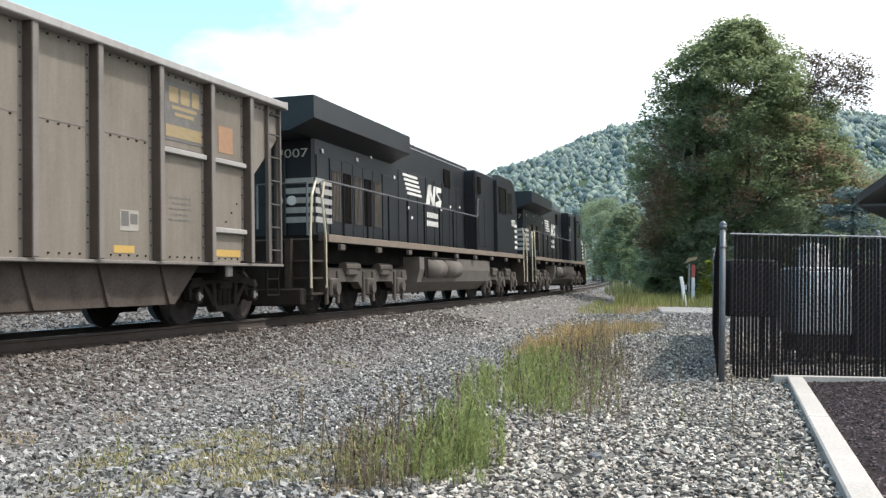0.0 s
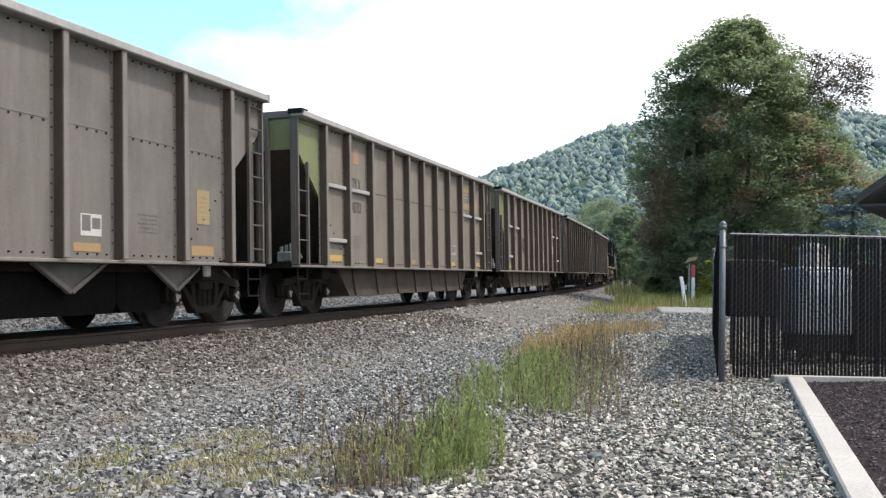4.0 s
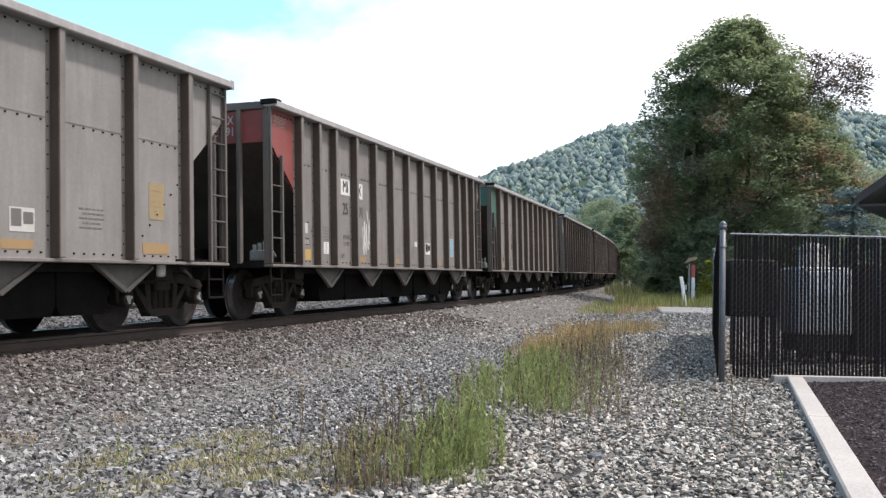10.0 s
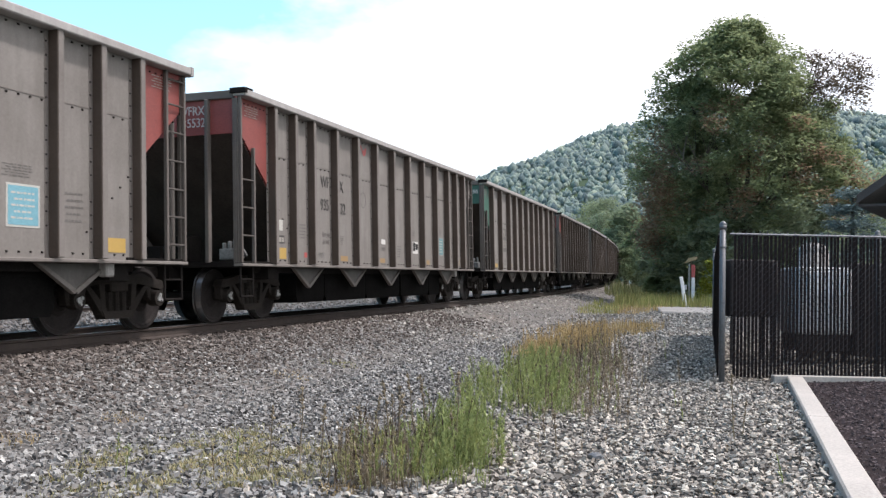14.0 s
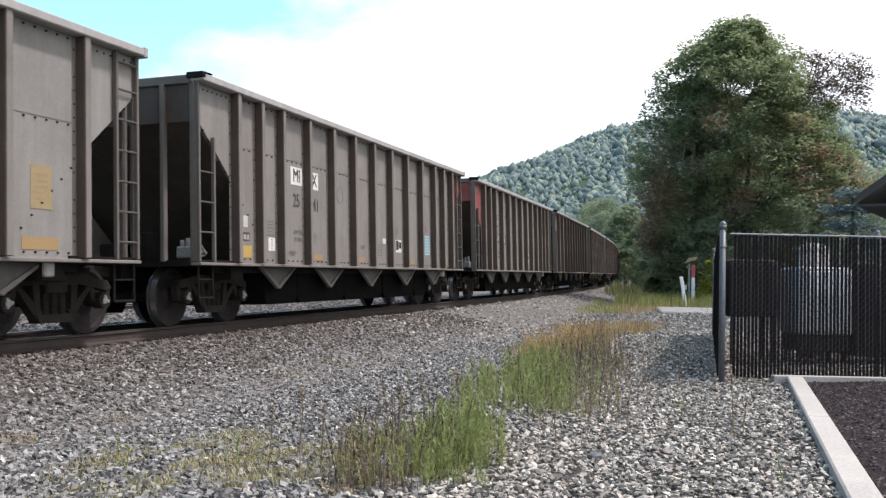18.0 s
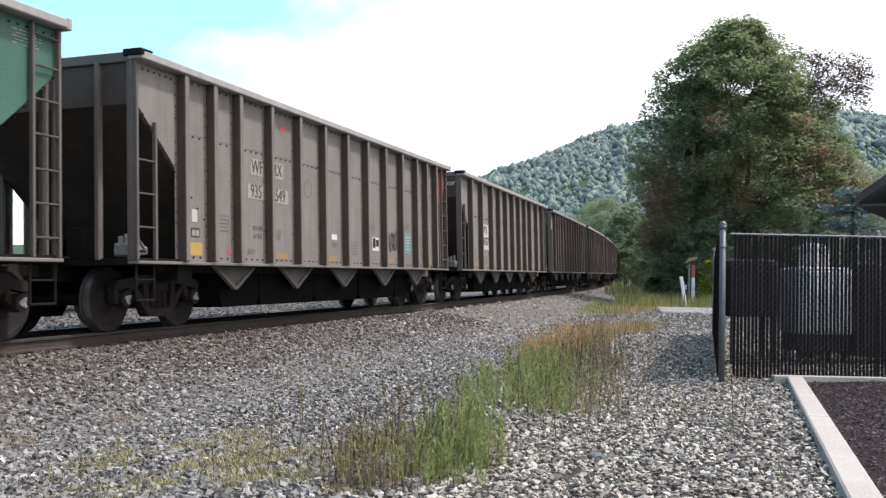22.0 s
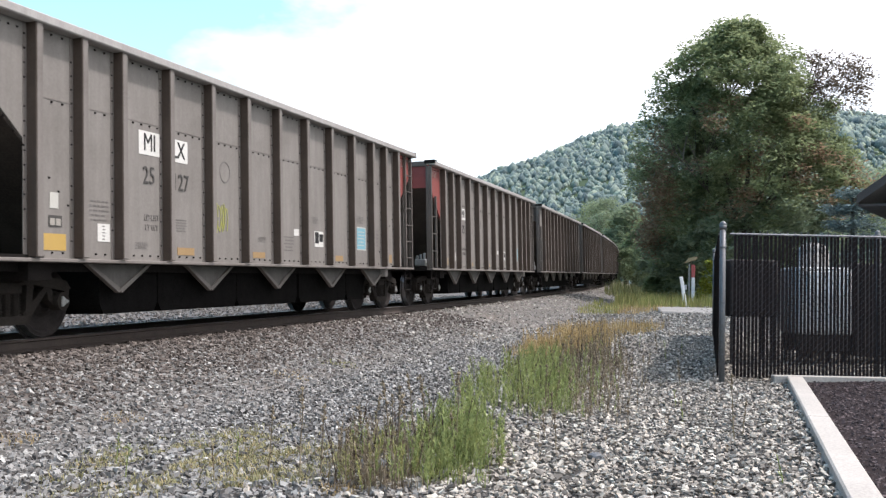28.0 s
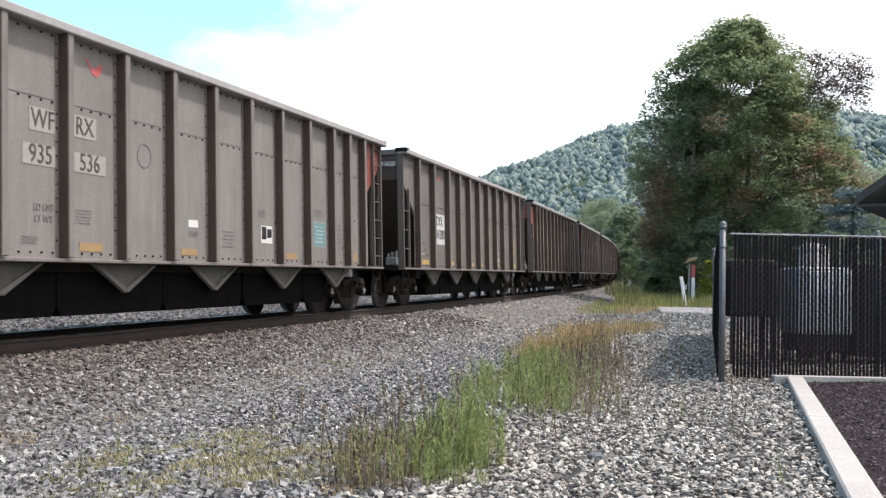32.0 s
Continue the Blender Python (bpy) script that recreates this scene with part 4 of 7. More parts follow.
def tub_marks(car, ys, mid, style, amber):
    letter(car, "TILX", mid[2], 2.72, 0.25, "dim_letter", 1.524, 0.7), letter(car, style[1], mid[2], 2.22, 0.24, "dim_letter", 1.524, 0.62)
    if style[1] != "47096":
        plate(car, "emblem", mid[2] - 0.02, 3.33, 0.3, 0.34, "faded_orange", 1.522, "small square faded red emblem")
    outlet_plates(car, ys, [(1, 0.9, 0.12, "yellow_mark"), (3, 0.45, 0.1, "yellow_mark"), (5, 0.42, 0.1, amber), (6, 0.4, 0.1, amber), (8, 0.45, 0.1, "yellow_mark"), (10, 0.9, 0.11, "yellow_mark")])
    data_box(car, mid[8] + 0.1, 1.52, 0.3, 0.28, "faint_patch", "grey_mark")
    bars(car, mid[2], 1.5, 0.6, 0.3, "grey_mark"), bars(car, mid[5], 1.55, 0.4, 0.35, "grey_mark"), bars(car, mid[4], 1.75, 0.45, 0.25, "grey_mark"), bars(car, mid[9], 1.75, 0.6, 0.4, "grey_mark")
    ring(car, mid[4], 2.3, 0.34)
    logo = plate(car, "emblem", mid[9] + 0.1, 3.18, 1.0, 0.88, "grey_mark", 1.522, "faded grey and ochre maker's emblem")
    for y, z, h, w in ((-0.28, 0.27, 0.26, 0.24), (0.02, 0.27, 0.26, 0.24), (0.3, 0.27, 0.26, 0.2), (0, 0.06, 0.06, 0.66), (0, -0.05, 0.06, 0.5), (0, -0.34, 0.2, 0.96)):
        link("emblem_band", cached("plate", unit_plate, "ochre_faded"), logo, Matrix.Translation((0.003, y, z)) @ Matrix.Diagonal((1, w, h, 1)))
    plate(car, "placard", mid[10], 2.94, 0.44, 0.42, "faded_orange", 1.522, "faded orange patch")
    if style[1] == "48787":
        plate(car, "placard", mid[10] - 0.05, 2.16, 0.36, 0.27, "faded_orange", 1.522, "faded red patch")
    for i, z in ((1, 2.59), (2, 2.59), (1, 1.5), (9, 2.59), (10, 2.59), (10, 1.5)):
        half = (ys[i + 1] - ys[i]) / 2 - 0.07
        link("shelf_angle", cached(("shelf_angle", round(half, 2)), lambda: boxes((1.52, 1.60, -half, half, -0.05, 0.03), bevel=0.01), "aluminium_top"), car, pose(0, mid[i], z))


def car_marks(car, kind, ys, style, rng):
    """The stencils of one side, by the kind of car."""
    mid = [(a + b) / 2 for a, b in zip(ys, ys[1:])]
    bright = rng.random()
    amber = "yellow_mark" if bright > 0.7 else "orange_mark"
    if kind == "narrow":
        narrow_marks(car, ys, mid, style, amber)
    elif kind == "wide":
        wide_marks(car, ys, mid, style, amber, bright)
    else:
        tub_marks(car, ys, mid, style, amber)


def tub_mesh():
    bm = bmesh.new()
    prism(bm, [(-5.15, 0.98), (5.15, 0.98), (4.45, 0.36), (-4.45, 0.36)], "x", -1.36, 1.36)
    for i in range(7):
        y = -4.2 + i * 1.4
        prism(bm, [(y - 0.16, 0.96), (y - 0.06, 0.96), (y + 0.16, 0.37), (y + 0.06, 0.37)], "x", 1.35, 1.40)
    return bm


def coal_car(kind, rear, front, style, label, seed, tone):
    """One coal car; kind: wide, narrow (hoppers) or tub (gondola); rear and front: paint of the end panels."""
    rng = random.Random(seed)
    car = tagged(new("coal_gondola_car" if kind == "tub" else "coal_hopper_car"), label, "freight car", "coal cars")
    set_kind(kind)
    gaps = SIZES[kind][3]
    ys = [-HL]
    for g in gaps + gaps[::-1]:
        ys.append(ys[-1] + g)
    near, far, flip = Matrix.Identity(4), pose(0, 0, 0, 0, 0, 180), Matrix.Diagonal((1, -1, 1, 1))
    if ("seam", kind) not in CACHE:
        CACHE["seam", kind] = mesh_of("seam", seam_mesh(ys), "aluminium_post")
        CACHE["bolts", kind] = bolts_mesh(ys)
    for m in (near, far):
        side = link("side_sheet", cached("side_sheet", centre_side, tone) if m is near else cached("far_side_sheet", lambda: centre_side(1.5), tone), car, m, "dusty grey aluminium side sheet")
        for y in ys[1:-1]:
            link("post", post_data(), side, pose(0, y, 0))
        link("seam", CACHE["seam", kind], side)
        if m is near:
            tagged(link("bolts", CACHE["bolts", kind], side), kind="stuff")
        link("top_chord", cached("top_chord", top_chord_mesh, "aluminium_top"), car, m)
        link("side_sill", cached("side_sill", sill_mesh, "aluminium_post"), car, m)
        # near-black web fills in the dark gap shaded by the sill
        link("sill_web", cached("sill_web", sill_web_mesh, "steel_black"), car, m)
        for turn in (-1, 1):
            ahead = (turn == 1) == (m is near)
            paint = front if ahead else rear
            cp = link("corner_plate", cached(("corner_plate", turn), lambda: corner_plate(turn), paint or tone), car, m)
            if paint and m is near:
                tagged(link("small_print", cached("stencil_lines", bars_mesh, "faint_patch"), cp, Matrix.Translation((1.524, turn * (HL - 0.5), 3.52)) @ Matrix.Diagonal((1, 0.5, 0.2, 1))), kind="stuff")
            mm = m @ (near if turn == 1 else flip)
            if ahead:
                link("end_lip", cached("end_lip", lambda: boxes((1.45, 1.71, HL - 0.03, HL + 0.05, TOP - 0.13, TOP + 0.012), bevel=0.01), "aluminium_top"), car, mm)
            else:
                link("end_cap", cached("end_cap", end_cap_mesh, "steel_black"), car, mm)
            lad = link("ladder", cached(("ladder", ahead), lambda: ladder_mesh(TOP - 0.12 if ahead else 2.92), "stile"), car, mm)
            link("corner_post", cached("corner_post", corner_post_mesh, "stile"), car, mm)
            for z in ((1.22, 1.62, 2.02, 2.43, 2.84, 3.24, 3.6) if ahead else (1.44, 1.9, 2.36)):
                link("rung", cached("rung", rung_mesh, "ladder"), lad, pose(0, 0, z))
            link("stirrup_step", cached("stirrup_step", stirrup_mesh, "steel_black"), car, mm)
        if kind != "tub":
            for y in GATES:
                g = link("hopper_gate", cached("hopper_gate", gate_mesh, "gate"), car, near @ pose(0, y, 0) if m is near else pose(0, y, 0) @ far, "dirty triangular discharge gate, coloured dark for the sill's shade")
                link("gate_flange", cached("gate_flange", gate_flange_mesh, "gate_edge"), g)
        at_front = m is near
        # end chord: pale at the front, darker at the rear
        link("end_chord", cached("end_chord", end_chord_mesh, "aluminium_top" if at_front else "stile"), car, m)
        link("slope_sheet", cached("slope_sheet", slope_sheet_mesh, "slope_brown"), car, m, "dark brown sloping end sheet")
        link("end_panel", cached("end_panel", end_panel_mesh, (front if at_front else rear) or "post_web"), car, m)
        for x in (-1.34, 1.34) if at_front else (-0.97, 0.97):
            link("end_post", cached("end_post", end_post_mesh, "stile"), car, m @ pose(x, 0, 0))
        link("coupler", cached("coupler", coupler_mesh, "truck"), car, m)
        link("brake_hose", cached("brake_hose", hose_mesh, "steel_black"), car, m)
        link("brake_platform", cached("brake_platform", lambda: boxes((-0.5, 0.5, HL - 0.05, HL + 0.3, 1.02, 1.06), (-0.32, -0.05, HL - 0.9, HL - 0.5, 1.03, 1.5), (0.2, 0.5, HL - 1.1, HL - 0.45, 1.03, 1.32), bevel=0.02), "steel_black"), car, m)
    if kind == "tub":
        link("tub", cached("tub", tub_mesh, "slope_brown"), car, None, "dark brown ribbed steel tub below the sill")
    else:
        # chutes coloured near-black as the shaded mass under the car
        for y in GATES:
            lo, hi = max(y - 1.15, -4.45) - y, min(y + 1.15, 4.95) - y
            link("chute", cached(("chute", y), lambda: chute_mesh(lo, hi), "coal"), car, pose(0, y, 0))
    link("underframe", cached("underframe", floor_mesh, "steel_black"), car)
    link("coal_load", cached("coal_load", coal_mesh, "coal"), car, label="black coal load")
    link("slack_adjuster_box", cached("slack_adjuster_box", lambda: boxes((1.36, 1.5, HL - 1.72, HL - 1.55, 0.76, 0.95), bevel=0.02), "white_grime"), car)
    def valve():
        bm = boxes((1.0, 1.3, -HL + 0.3, -HL + 0.55, 1.05, 1.24), (1.1, 1.24, -HL + 0.55, -HL + 0.78, 1.08, 1.2), bevel=0.02)
        for k in range(3):
            tube(bm, (1.05 + 0.1 * k, -HL + 0.4, 1.2), (1.05 + 0.1 * k, -HL + 0.4, 1.34 + 0.03 * k), 0.035, 8)
        return pipe(bm, [(1.3, -HL + 0.42, 1.12), (1.45, -HL + 0.42, 1.12), (1.45, -HL + 0.2, 1.3)], 0.022)
    link("brake_valve", cached("brake_valve", valve, "pipe_pale"), car, None, "pale brake valve and pipes on the end platform")
    running_gear(car)
    car_marks(car, kind, ys, style, rng)
    return car, ys


def running_gear(car):
    for y in (-5.95, 6.42):
        truck = link("truck", cached("truck", bolster_mesh, "truck"), car, pose(0, y, 0), "cast iron truck caked with brown dust")
        for turn in (0, 180):
            link("side_frame", cached("side_frame", side_frame_mesh, "truck"), truck, pose(0, 0, 0, 0, 0, turn))
            link("spring_nest", cached("spring_nest", spring_mesh, "truck"), truck, pose(0, 0, 0, 0, 0, turn))
        for dy in (-0.889, 0.889):
            add_wheelset(car, y + dy)


TRAIN = []  # (thing, metres from the first car's front to its middle, half the distance between its trucks, its wheelsets)
G, R_, L_ = "green_end", "red_end", "lime_end"
CARS = [
    ("tub", None, None, ("tub", "48765")), ("narrow", R_, None, ("plain2", "FU", "RX", "931", "635", "")), ("tub", L_, None, ("tub", "47096")),
    ("tub", L_, None, ("tub", "48787")), ("wide", None, None, ("codes", "50", "058")), ("wide", G, None, ("patch", "931088", "black")),
    ("narrow", R_, None, ("dark", "FU", "RX", "930", "894", "white")), ("narrow", None, R_, ("plain2", "WF", "RX", "935", "519", "")),
    ("wide", G, None, ("codes", "50", "091")), ("narrow", R_, None, ("plain", "MI", "LX", "25", "091", "black")),
    ("wide", G, None, ("patch", "934335", "dark")), ("narrow", R_, None, ("plain", "MI", "LX", "25", "032", "black")),
    ("wide", G, None, ("patch", "934265", "dark")), ("narrow", R_, None, ("plain2", "WF", "RX", "935", "532", "")),
    ("narrow", None, R_, ("plain", "MI", "LX", "25", "118", "black")), ("wide", None, None, ("codes", "50", "061")),
    ("narrow", R_, None, ("dark", "FU", "RX", "930", "908", "white")), ("narrow", None, R_, ("plain", "MI", "LX", "25", "141", "black")),
    ("wide", G, None, ("codes", "50", "058")), ("narrow", None, R_, ("plain", "MI", "LX", "25", "106", "black")),
    ("wide", None, G, ("patch", "934287", "white")), ("narrow", None, R_, ("pale", "WF", "RX", "935", "549", "")),
    ("wide", None, G, ("codes", "50", "061")), ("wide", G, None, ("patch", "931028", "black")), ("wide", None, G, ("patch", "931075", "black")),
    ("narrow", None, None, ("plain", "MI", "LX", "25", "118", "black")), ("narrow", R_, None, ("plain", "MI", "LX", "25", "106", "black")),
    ("narrow", None, R_, ("plain", "MI", "LX", "25", "127", "black")), ("narrow", R_, None, ("dark", "FU", "RX", "930", "897", "white")),
    ("narrow", R_, None, ("pale", "WF", "RX", "935", "555", "")), ("wide", None, G, ("patch", "934280", "white")),
    ("narrow", None, R_, ("pale", "WF", "RX", "935", "536", "")), ("narrow", R_, None, ("plain", "MI", "LX", "25", "032", "black")),
    ("wide", None, None, ("codes", "50", "091")),
]
WORDS = {"wide": "dusty grey wide-ribbed coal hopper car", "narrow": "dusty grey close-ribbed coal hopper car", "tub": "dusty grey coal gondola with dark tub"}
ENDS = {G: "green-painted", R_: "faded red", L_: "lime-green", None: "plain grey"}
SCRAWLS = {2: [(1.9, 1.62, 1.0, 0.8, "white_mark"), (5.1, 1.95, 0.95, 0.45, "white_mark"), (4.95, 1.9, 0.8, 0.42, "red_mark"), (3.95, 1.75, 0.8, 0.6, "grey_mark"), (-2.6, 2.0, 1.0, 0.9, "black_mark")],
           9: [(-2.35, 1.75, 0.9, 1.1, "white_mark")], 23: [(6.55, 3.05, 0.5, 0.45, "white_mark")], 24: [(0.73, 1.62, 0.72, 0.36, "white_mark"), (4.3, 1.75, 0.85, 0.38, "white_mark"), (-2.9, 1.5, 0.5, 0.24, "grey_mark")],
           19: [(0.4, 1.6, 0.5, 0.3, "black_mark")], 21: [(3.0, 1.6, 0.6, 0.6, "black_mark")], 27: [(-1.9, 1.7, 0.55, 0.6, "spray_yellow")], 11: [(-1.0, 1.7, 0.5, 0.35, "grey_mark")]}

# cars 0 to 3 carry the warm sunlight in their sheet colour
TONES = {28: "aluminium_clean", 19: "aluminium_grey", **dict.fromkeys((7, 10, 12, 18, 20), "aluminium_grey"), **dict.fromkeys((0, 1, 2, 3), "aluminium_warm"), **dict.fromkeys((4, 5, 15, 23, 24, 30, 32), "aluminium_dim")}


def build_cars():
    for i, (kind, rear, front, style) in enumerate(CARS):
        first = len(WHEELSETS)
        words = WORDS[kind] + (", " + ENDS[rear or front] + " ends" if (rear or front) else "")
        if i in SCRAWLS:
            words += " and graffiti"
        car, ys = coal_car(kind, rear, front, style, words, 40 + i, TONES.get(i, "aluminium"))
        for j, (y, z, w, h, c) in enumerate(SCRAWLS.get(i, ())):
            scrawl(car, y, z, w, h, c, i * 10 + j)
        if rear == R_ and len(style) > 4:
            for txt, z in ((style[1] + style[2], 3.52), (style[3] + style[4], 3.32)):
                link("lettering", cached_text(txt, "pale_patch"), car, Matrix.Translation((0.66, -HL + 0.04, z)) @ pose(0, 0, 0, 90, 0, 0) @ Matrix.Diagonal((0.12, 0.15, 1, 1)))
        if style[0] == "patch":
            link("lettering", cached_text("NDYX", "white_mark"), car, Matrix.Translation((0.86, -HL, 3.5)) @ pose(0, 0, 0, 90, 0, 0) @ Matrix.Diagonal((0.085, 0.11, 1, 1)))
            link("lettering", cached_text(style[1], "white_mark"), car, Matrix.Translation((1.22, -HL, 3.5)) @ pose(0, 0, 0, 90, 0, 0) @ Matrix.Diagonal((0.085, 0.11, 1, 1)))
        TRAIN.append((car, -COUPLE - i * PITCH_CAR, 6.17, WHEELSETS[first:]))


def cached_text(body, colour):
    key = (body, colour)
    if key not in CACHE:
        me = TEXT[body].copy()
        me.materials.clear()
        me.materials.append(MAT[colour])
        CACHE[key] = me
    return CACHE[key]


build_cars()

# ---------------------------------------------------------------- locomotives


def loco_truck(car, y0, name="truck"):
    tr = link(name, cached("loco_bolster", lambda: boxes((-1.0, 1.0, -0.4, 0.4, 0.75, 1.0), bevel=0.03), "steel_black"), car, pose(0, y0, 0), "heavy three-axle truck coated in pale road dust")
    def frame_mesh():
        bm = bmesh.new()
        prism(bm, [(-2.75, 0.95), (2.75, 0.95), (2.85, 0.7), (2.5, 0.62), (2.3, 0.5), (1.9, 0.5), (1.6, 0.66), (0.6, 0.66), (0.35, 0.5), (-0.35, 0.5), (-0.6, 0.66), (-1.6, 0.66), (-1.9, 0.5), (-2.3, 0.5), (-2.5, 0.62), (-2.85, 0.7)], "x", 1.05, 1.25)
        for k in (-2.1, 0, 2.1):
            box(bm, 1.2, 1.34, k - 0.22, k + 0.22, 0.36, 0.74, bevel=0.03)
            box(bm, 1.22, 1.30, k - 0.34, k - 0.25, 0.2, 0.9, bevel=0.02)
            box(bm, 1.22, 1.30, k + 0.25, k + 0.34, 0.2, 0.9, bevel=0.02)
        for k in (-1.05, 1.05):
            box(bm, 1.2, 1.33, k - 0.3, k + 0.3, 0.78, 1.06, bevel=0.04)
            tube(bm, (1.25, k - 0.42, 0.98), (1.25, k + 0.42, 0.98), 0.1, 10)
        return bm
    for turn in (0, 180):
        link("side_frame", cached("loco_side_frame", frame_mesh, "loco_dirt"), tr, pose(0, 0, 0, 0, 0, turn))
        for k in (-2.1, 0, 2.1):
            link("journal_box", cached("l_journal", lambda: tube(bmesh.new(), (1.3, 0, 0.53), (1.42, 0, 0.53), 0.13, 12), "loco_dirt"), tr, pose(0, 0, 0, 0, 0, turn) @ pose(0, k, 0))
        for k in (-2.84, 2.84):
            link("damper", cached("l_damper", lambda: tube(bmesh.new(), (1.0, 0, 0.5), (1.0, 0, 0.85), 0.1, 10), "loco_dirt"), tr, pose(0, 0, 0, 0, 0, turn) @ pose(0, k, 0))
    for k in (-2.1, 0, 2.1):
        add_wheelset(car, y0 + k, 0.53)


def slats(x, y0, y1, z0, z1, n, bar=0.5):
    bm = bmesh.new()
    st = (y1 - y0) / n
    for i in range(n):
        box(bm, x, x + 0.03, y0 + i * st, y0 + (i + bar) * st, z0, z1)
    return bm


def diesel(label):
    e = tagged(new("diesel_locomotive"), label, "locomotive", "locomotives")
    near, far = Matrix.Identity(4), pose(0, 0, 0, 0, 0, 180)
    mirror = Matrix.Diagonal((-1, 1, 1, 1))
    link("underframe", cached("l_under", lambda: boxes((-1.0, 1.0, -10.3, 10.3, 1.05, 1.5), (-1.52, 1.52, -10.05, 10.05, 1.46, 1.58)), "steel_black"), e)
    link("engine_hood", cached("l_hood", lambda: boxes((-0.98, 0.98, -9.0, 4.0, 1.58, 4.28), bevel=0.06), "loco_black"), e, None, "dull black engine hood")
    link("hood_roof", cached("l_roof", lambda: boxes((-0.86, 0.86, -4.2, 3.9, 4.26, 4.42), (-0.6, 0.6, -1.5, 1.6, 4.40, 4.52), bevel=0.05), "loco_black"), e)
    def wing():
        bm = bmesh.new()
        prism(bm, [(-1.5, 3.84), (-1.5, 4.28), (1.5, 4.28), (1.5, 3.84), (0.98, 3.62), (-0.98, 3.62)], "y", -10.15, -4.2)
        return bm
    link("radiator_wing", cached("l_wing", wing, "loco_black"), e, None, "overhanging black radiator housing")
    link("radiator_grille", cached("l_rgrille", lambda: boxes(*[(-1.3, 1.3, -9.9 + i * 0.28, -9.75 + i * 0.28, 4.28, 4.305) for i in range(20)]), "steel_black"), e)
    # cab and nose
    def cab():
        bm = bmesh.new()
        prism(bm, [(5.4, 1.58), (8.7, 1.58), (8.7, 3.3), (8.35, 4.05), (7.9, 4.3), (5.6, 4.3), (5.4, 4.1)], "x", -1.5, 1.5)
        return bm
    def nose():
        bm = bmesh.new()
        prism(bm, [(8.7, 1.58), (10.0, 1.58), (10.0, 2.6), (9.8, 2.9), (8.7, 3.15)], "x", -0.95, 0.95)
        return bm
    link("cab", cached("l_cab", cab, "loco_black"), e, None, "dull black crew cab")
    link("nose", cached("l_nose", nose, "loco_black"), e)
    link("equipment_hood", cached("l_equip", lambda: boxes((-1.38, 1.38, 3.0, 5.42, 1.58, 4.22), bevel=0.05), "loco_black"), e)
    for m in (near, mirror):
        w = link("cab_window", cached("l_win", lambda: boxes((1.495, 1.51, 5.75, 6.75, 3.05, 3.85), bevel=0.004), "dark_glass"), e, m, "dark crew cab window")
        link("window_frame", cached("l_winf", lambda: boxes((1.50, 1.53, 5.68, 5.75, 3.0, 3.9), (1.50, 1.53, 6.75, 6.82, 3.0, 3.9), (1.50, 1.53, 5.68, 6.82, 3.85, 3.9), (1.50, 1.53, 5.68, 6.82, 3.0, 3.05)), "steel_black"), w)
        link("cab_window", cached("l_win2", lambda: boxes((1.495, 1.51, 7.1, 7.8, 3.05, 3.8), bevel=0.004), "dark_glass"), e, m)
        for i, y in enumerate((-8.6, -7.9, -7.25, -6.6, -5.95, -5.3, -4.6)):
            d = link("hood_door", cached("l_door", lambda: boxes((0.975, 1.01, -0.31, 0.31, 1.68, 3.3), bevel=0.01), "loco_black"), e, m @ pose(0, y, 0))
            if 0 < i < 6:
                link("louvre", cached("l_louvre", lambda: slats(1.0, -0.24, 0.24, 1.95, 3.05, 6), "loco_dirt" if i % 2 else "steel_black"), d)
        for y in (-3.3, -2.5, -1.7, -0.9, -0.1, 0.7, 1.5, 2.3):
            link("hood_door", cached("l_door2", lambda: boxes((0.975, 1.0, -0.37, 0.37, 1.68, 3.55), bevel=0.008), "loco_black"), e, m @ pose(0, y, 0))
        for y, w_ in ((0.9, 0.7), (2.6, 0.35), (3.3, 0.35)):
            link("vent_grille", cached(("l_vent", w_), lambda: slats(1.39 if w_ < 0.5 else 0.99, -w_ / 2, w_ / 2, 3.45, 4.0, 7), "steel_black"), e, m @ pose(0, y, 0))
        for y in (3.55, 4.35):
            link("equipment_door", cached("l_door3", lambda: boxes((1.375, 1.40, -0.36, 0.36, 1.75, 3.3), bevel=0.01), "loco_black"), e, m @ pose(0, y, 0))
        link("side_sill", cached("l_sill", lambda: boxes((1.5, 1.555, -9.6, 9.75, 1.45, 1.60), bevel=0.008), "loco_sill"), e, m, "buff dusty walkway sill")
        for i in range(9):
            link("jacking_pad", cached("l_pad", lambda: boxes((1.49, 1.57, -0.12, 0.12, 1.3, 1.42), bevel=0.01), "loco_dirt"), e, m @ pose(0, -8.9 + i * 2.2, 0))
        # handrail and stanchions
        def rail():
            bm = bmesh.new()
            return pipe(bm, [(1.5, -9.55, 1.6), (1.5, -9.72, 2.1), (1.5, -9.9, 2.58), (1.5, -9.75, 2.66), (1.5, -9.3, 2.66), (1.5, 2.6, 2.66), (1.46, 2.8, 2.75), (1.42, 3.0, 3.25), (1.4, 3.25, 3.28)], 0.022)
        hr = link("handrail", cached("l_rail", rail, "galvanised"), e, m)
        for y in (-8.7, -7.3, -5.9, -4.5, -3.1, -1.7, -0.3, 1.1, 2.4):
            link("stanchion", cached("l_stan", lambda: tube(bmesh.new(), (1.5, 0, 1.55), (1.5, 0, 2.66), 0.022, 6), "steel_black"), hr, pose(0, y, 0))
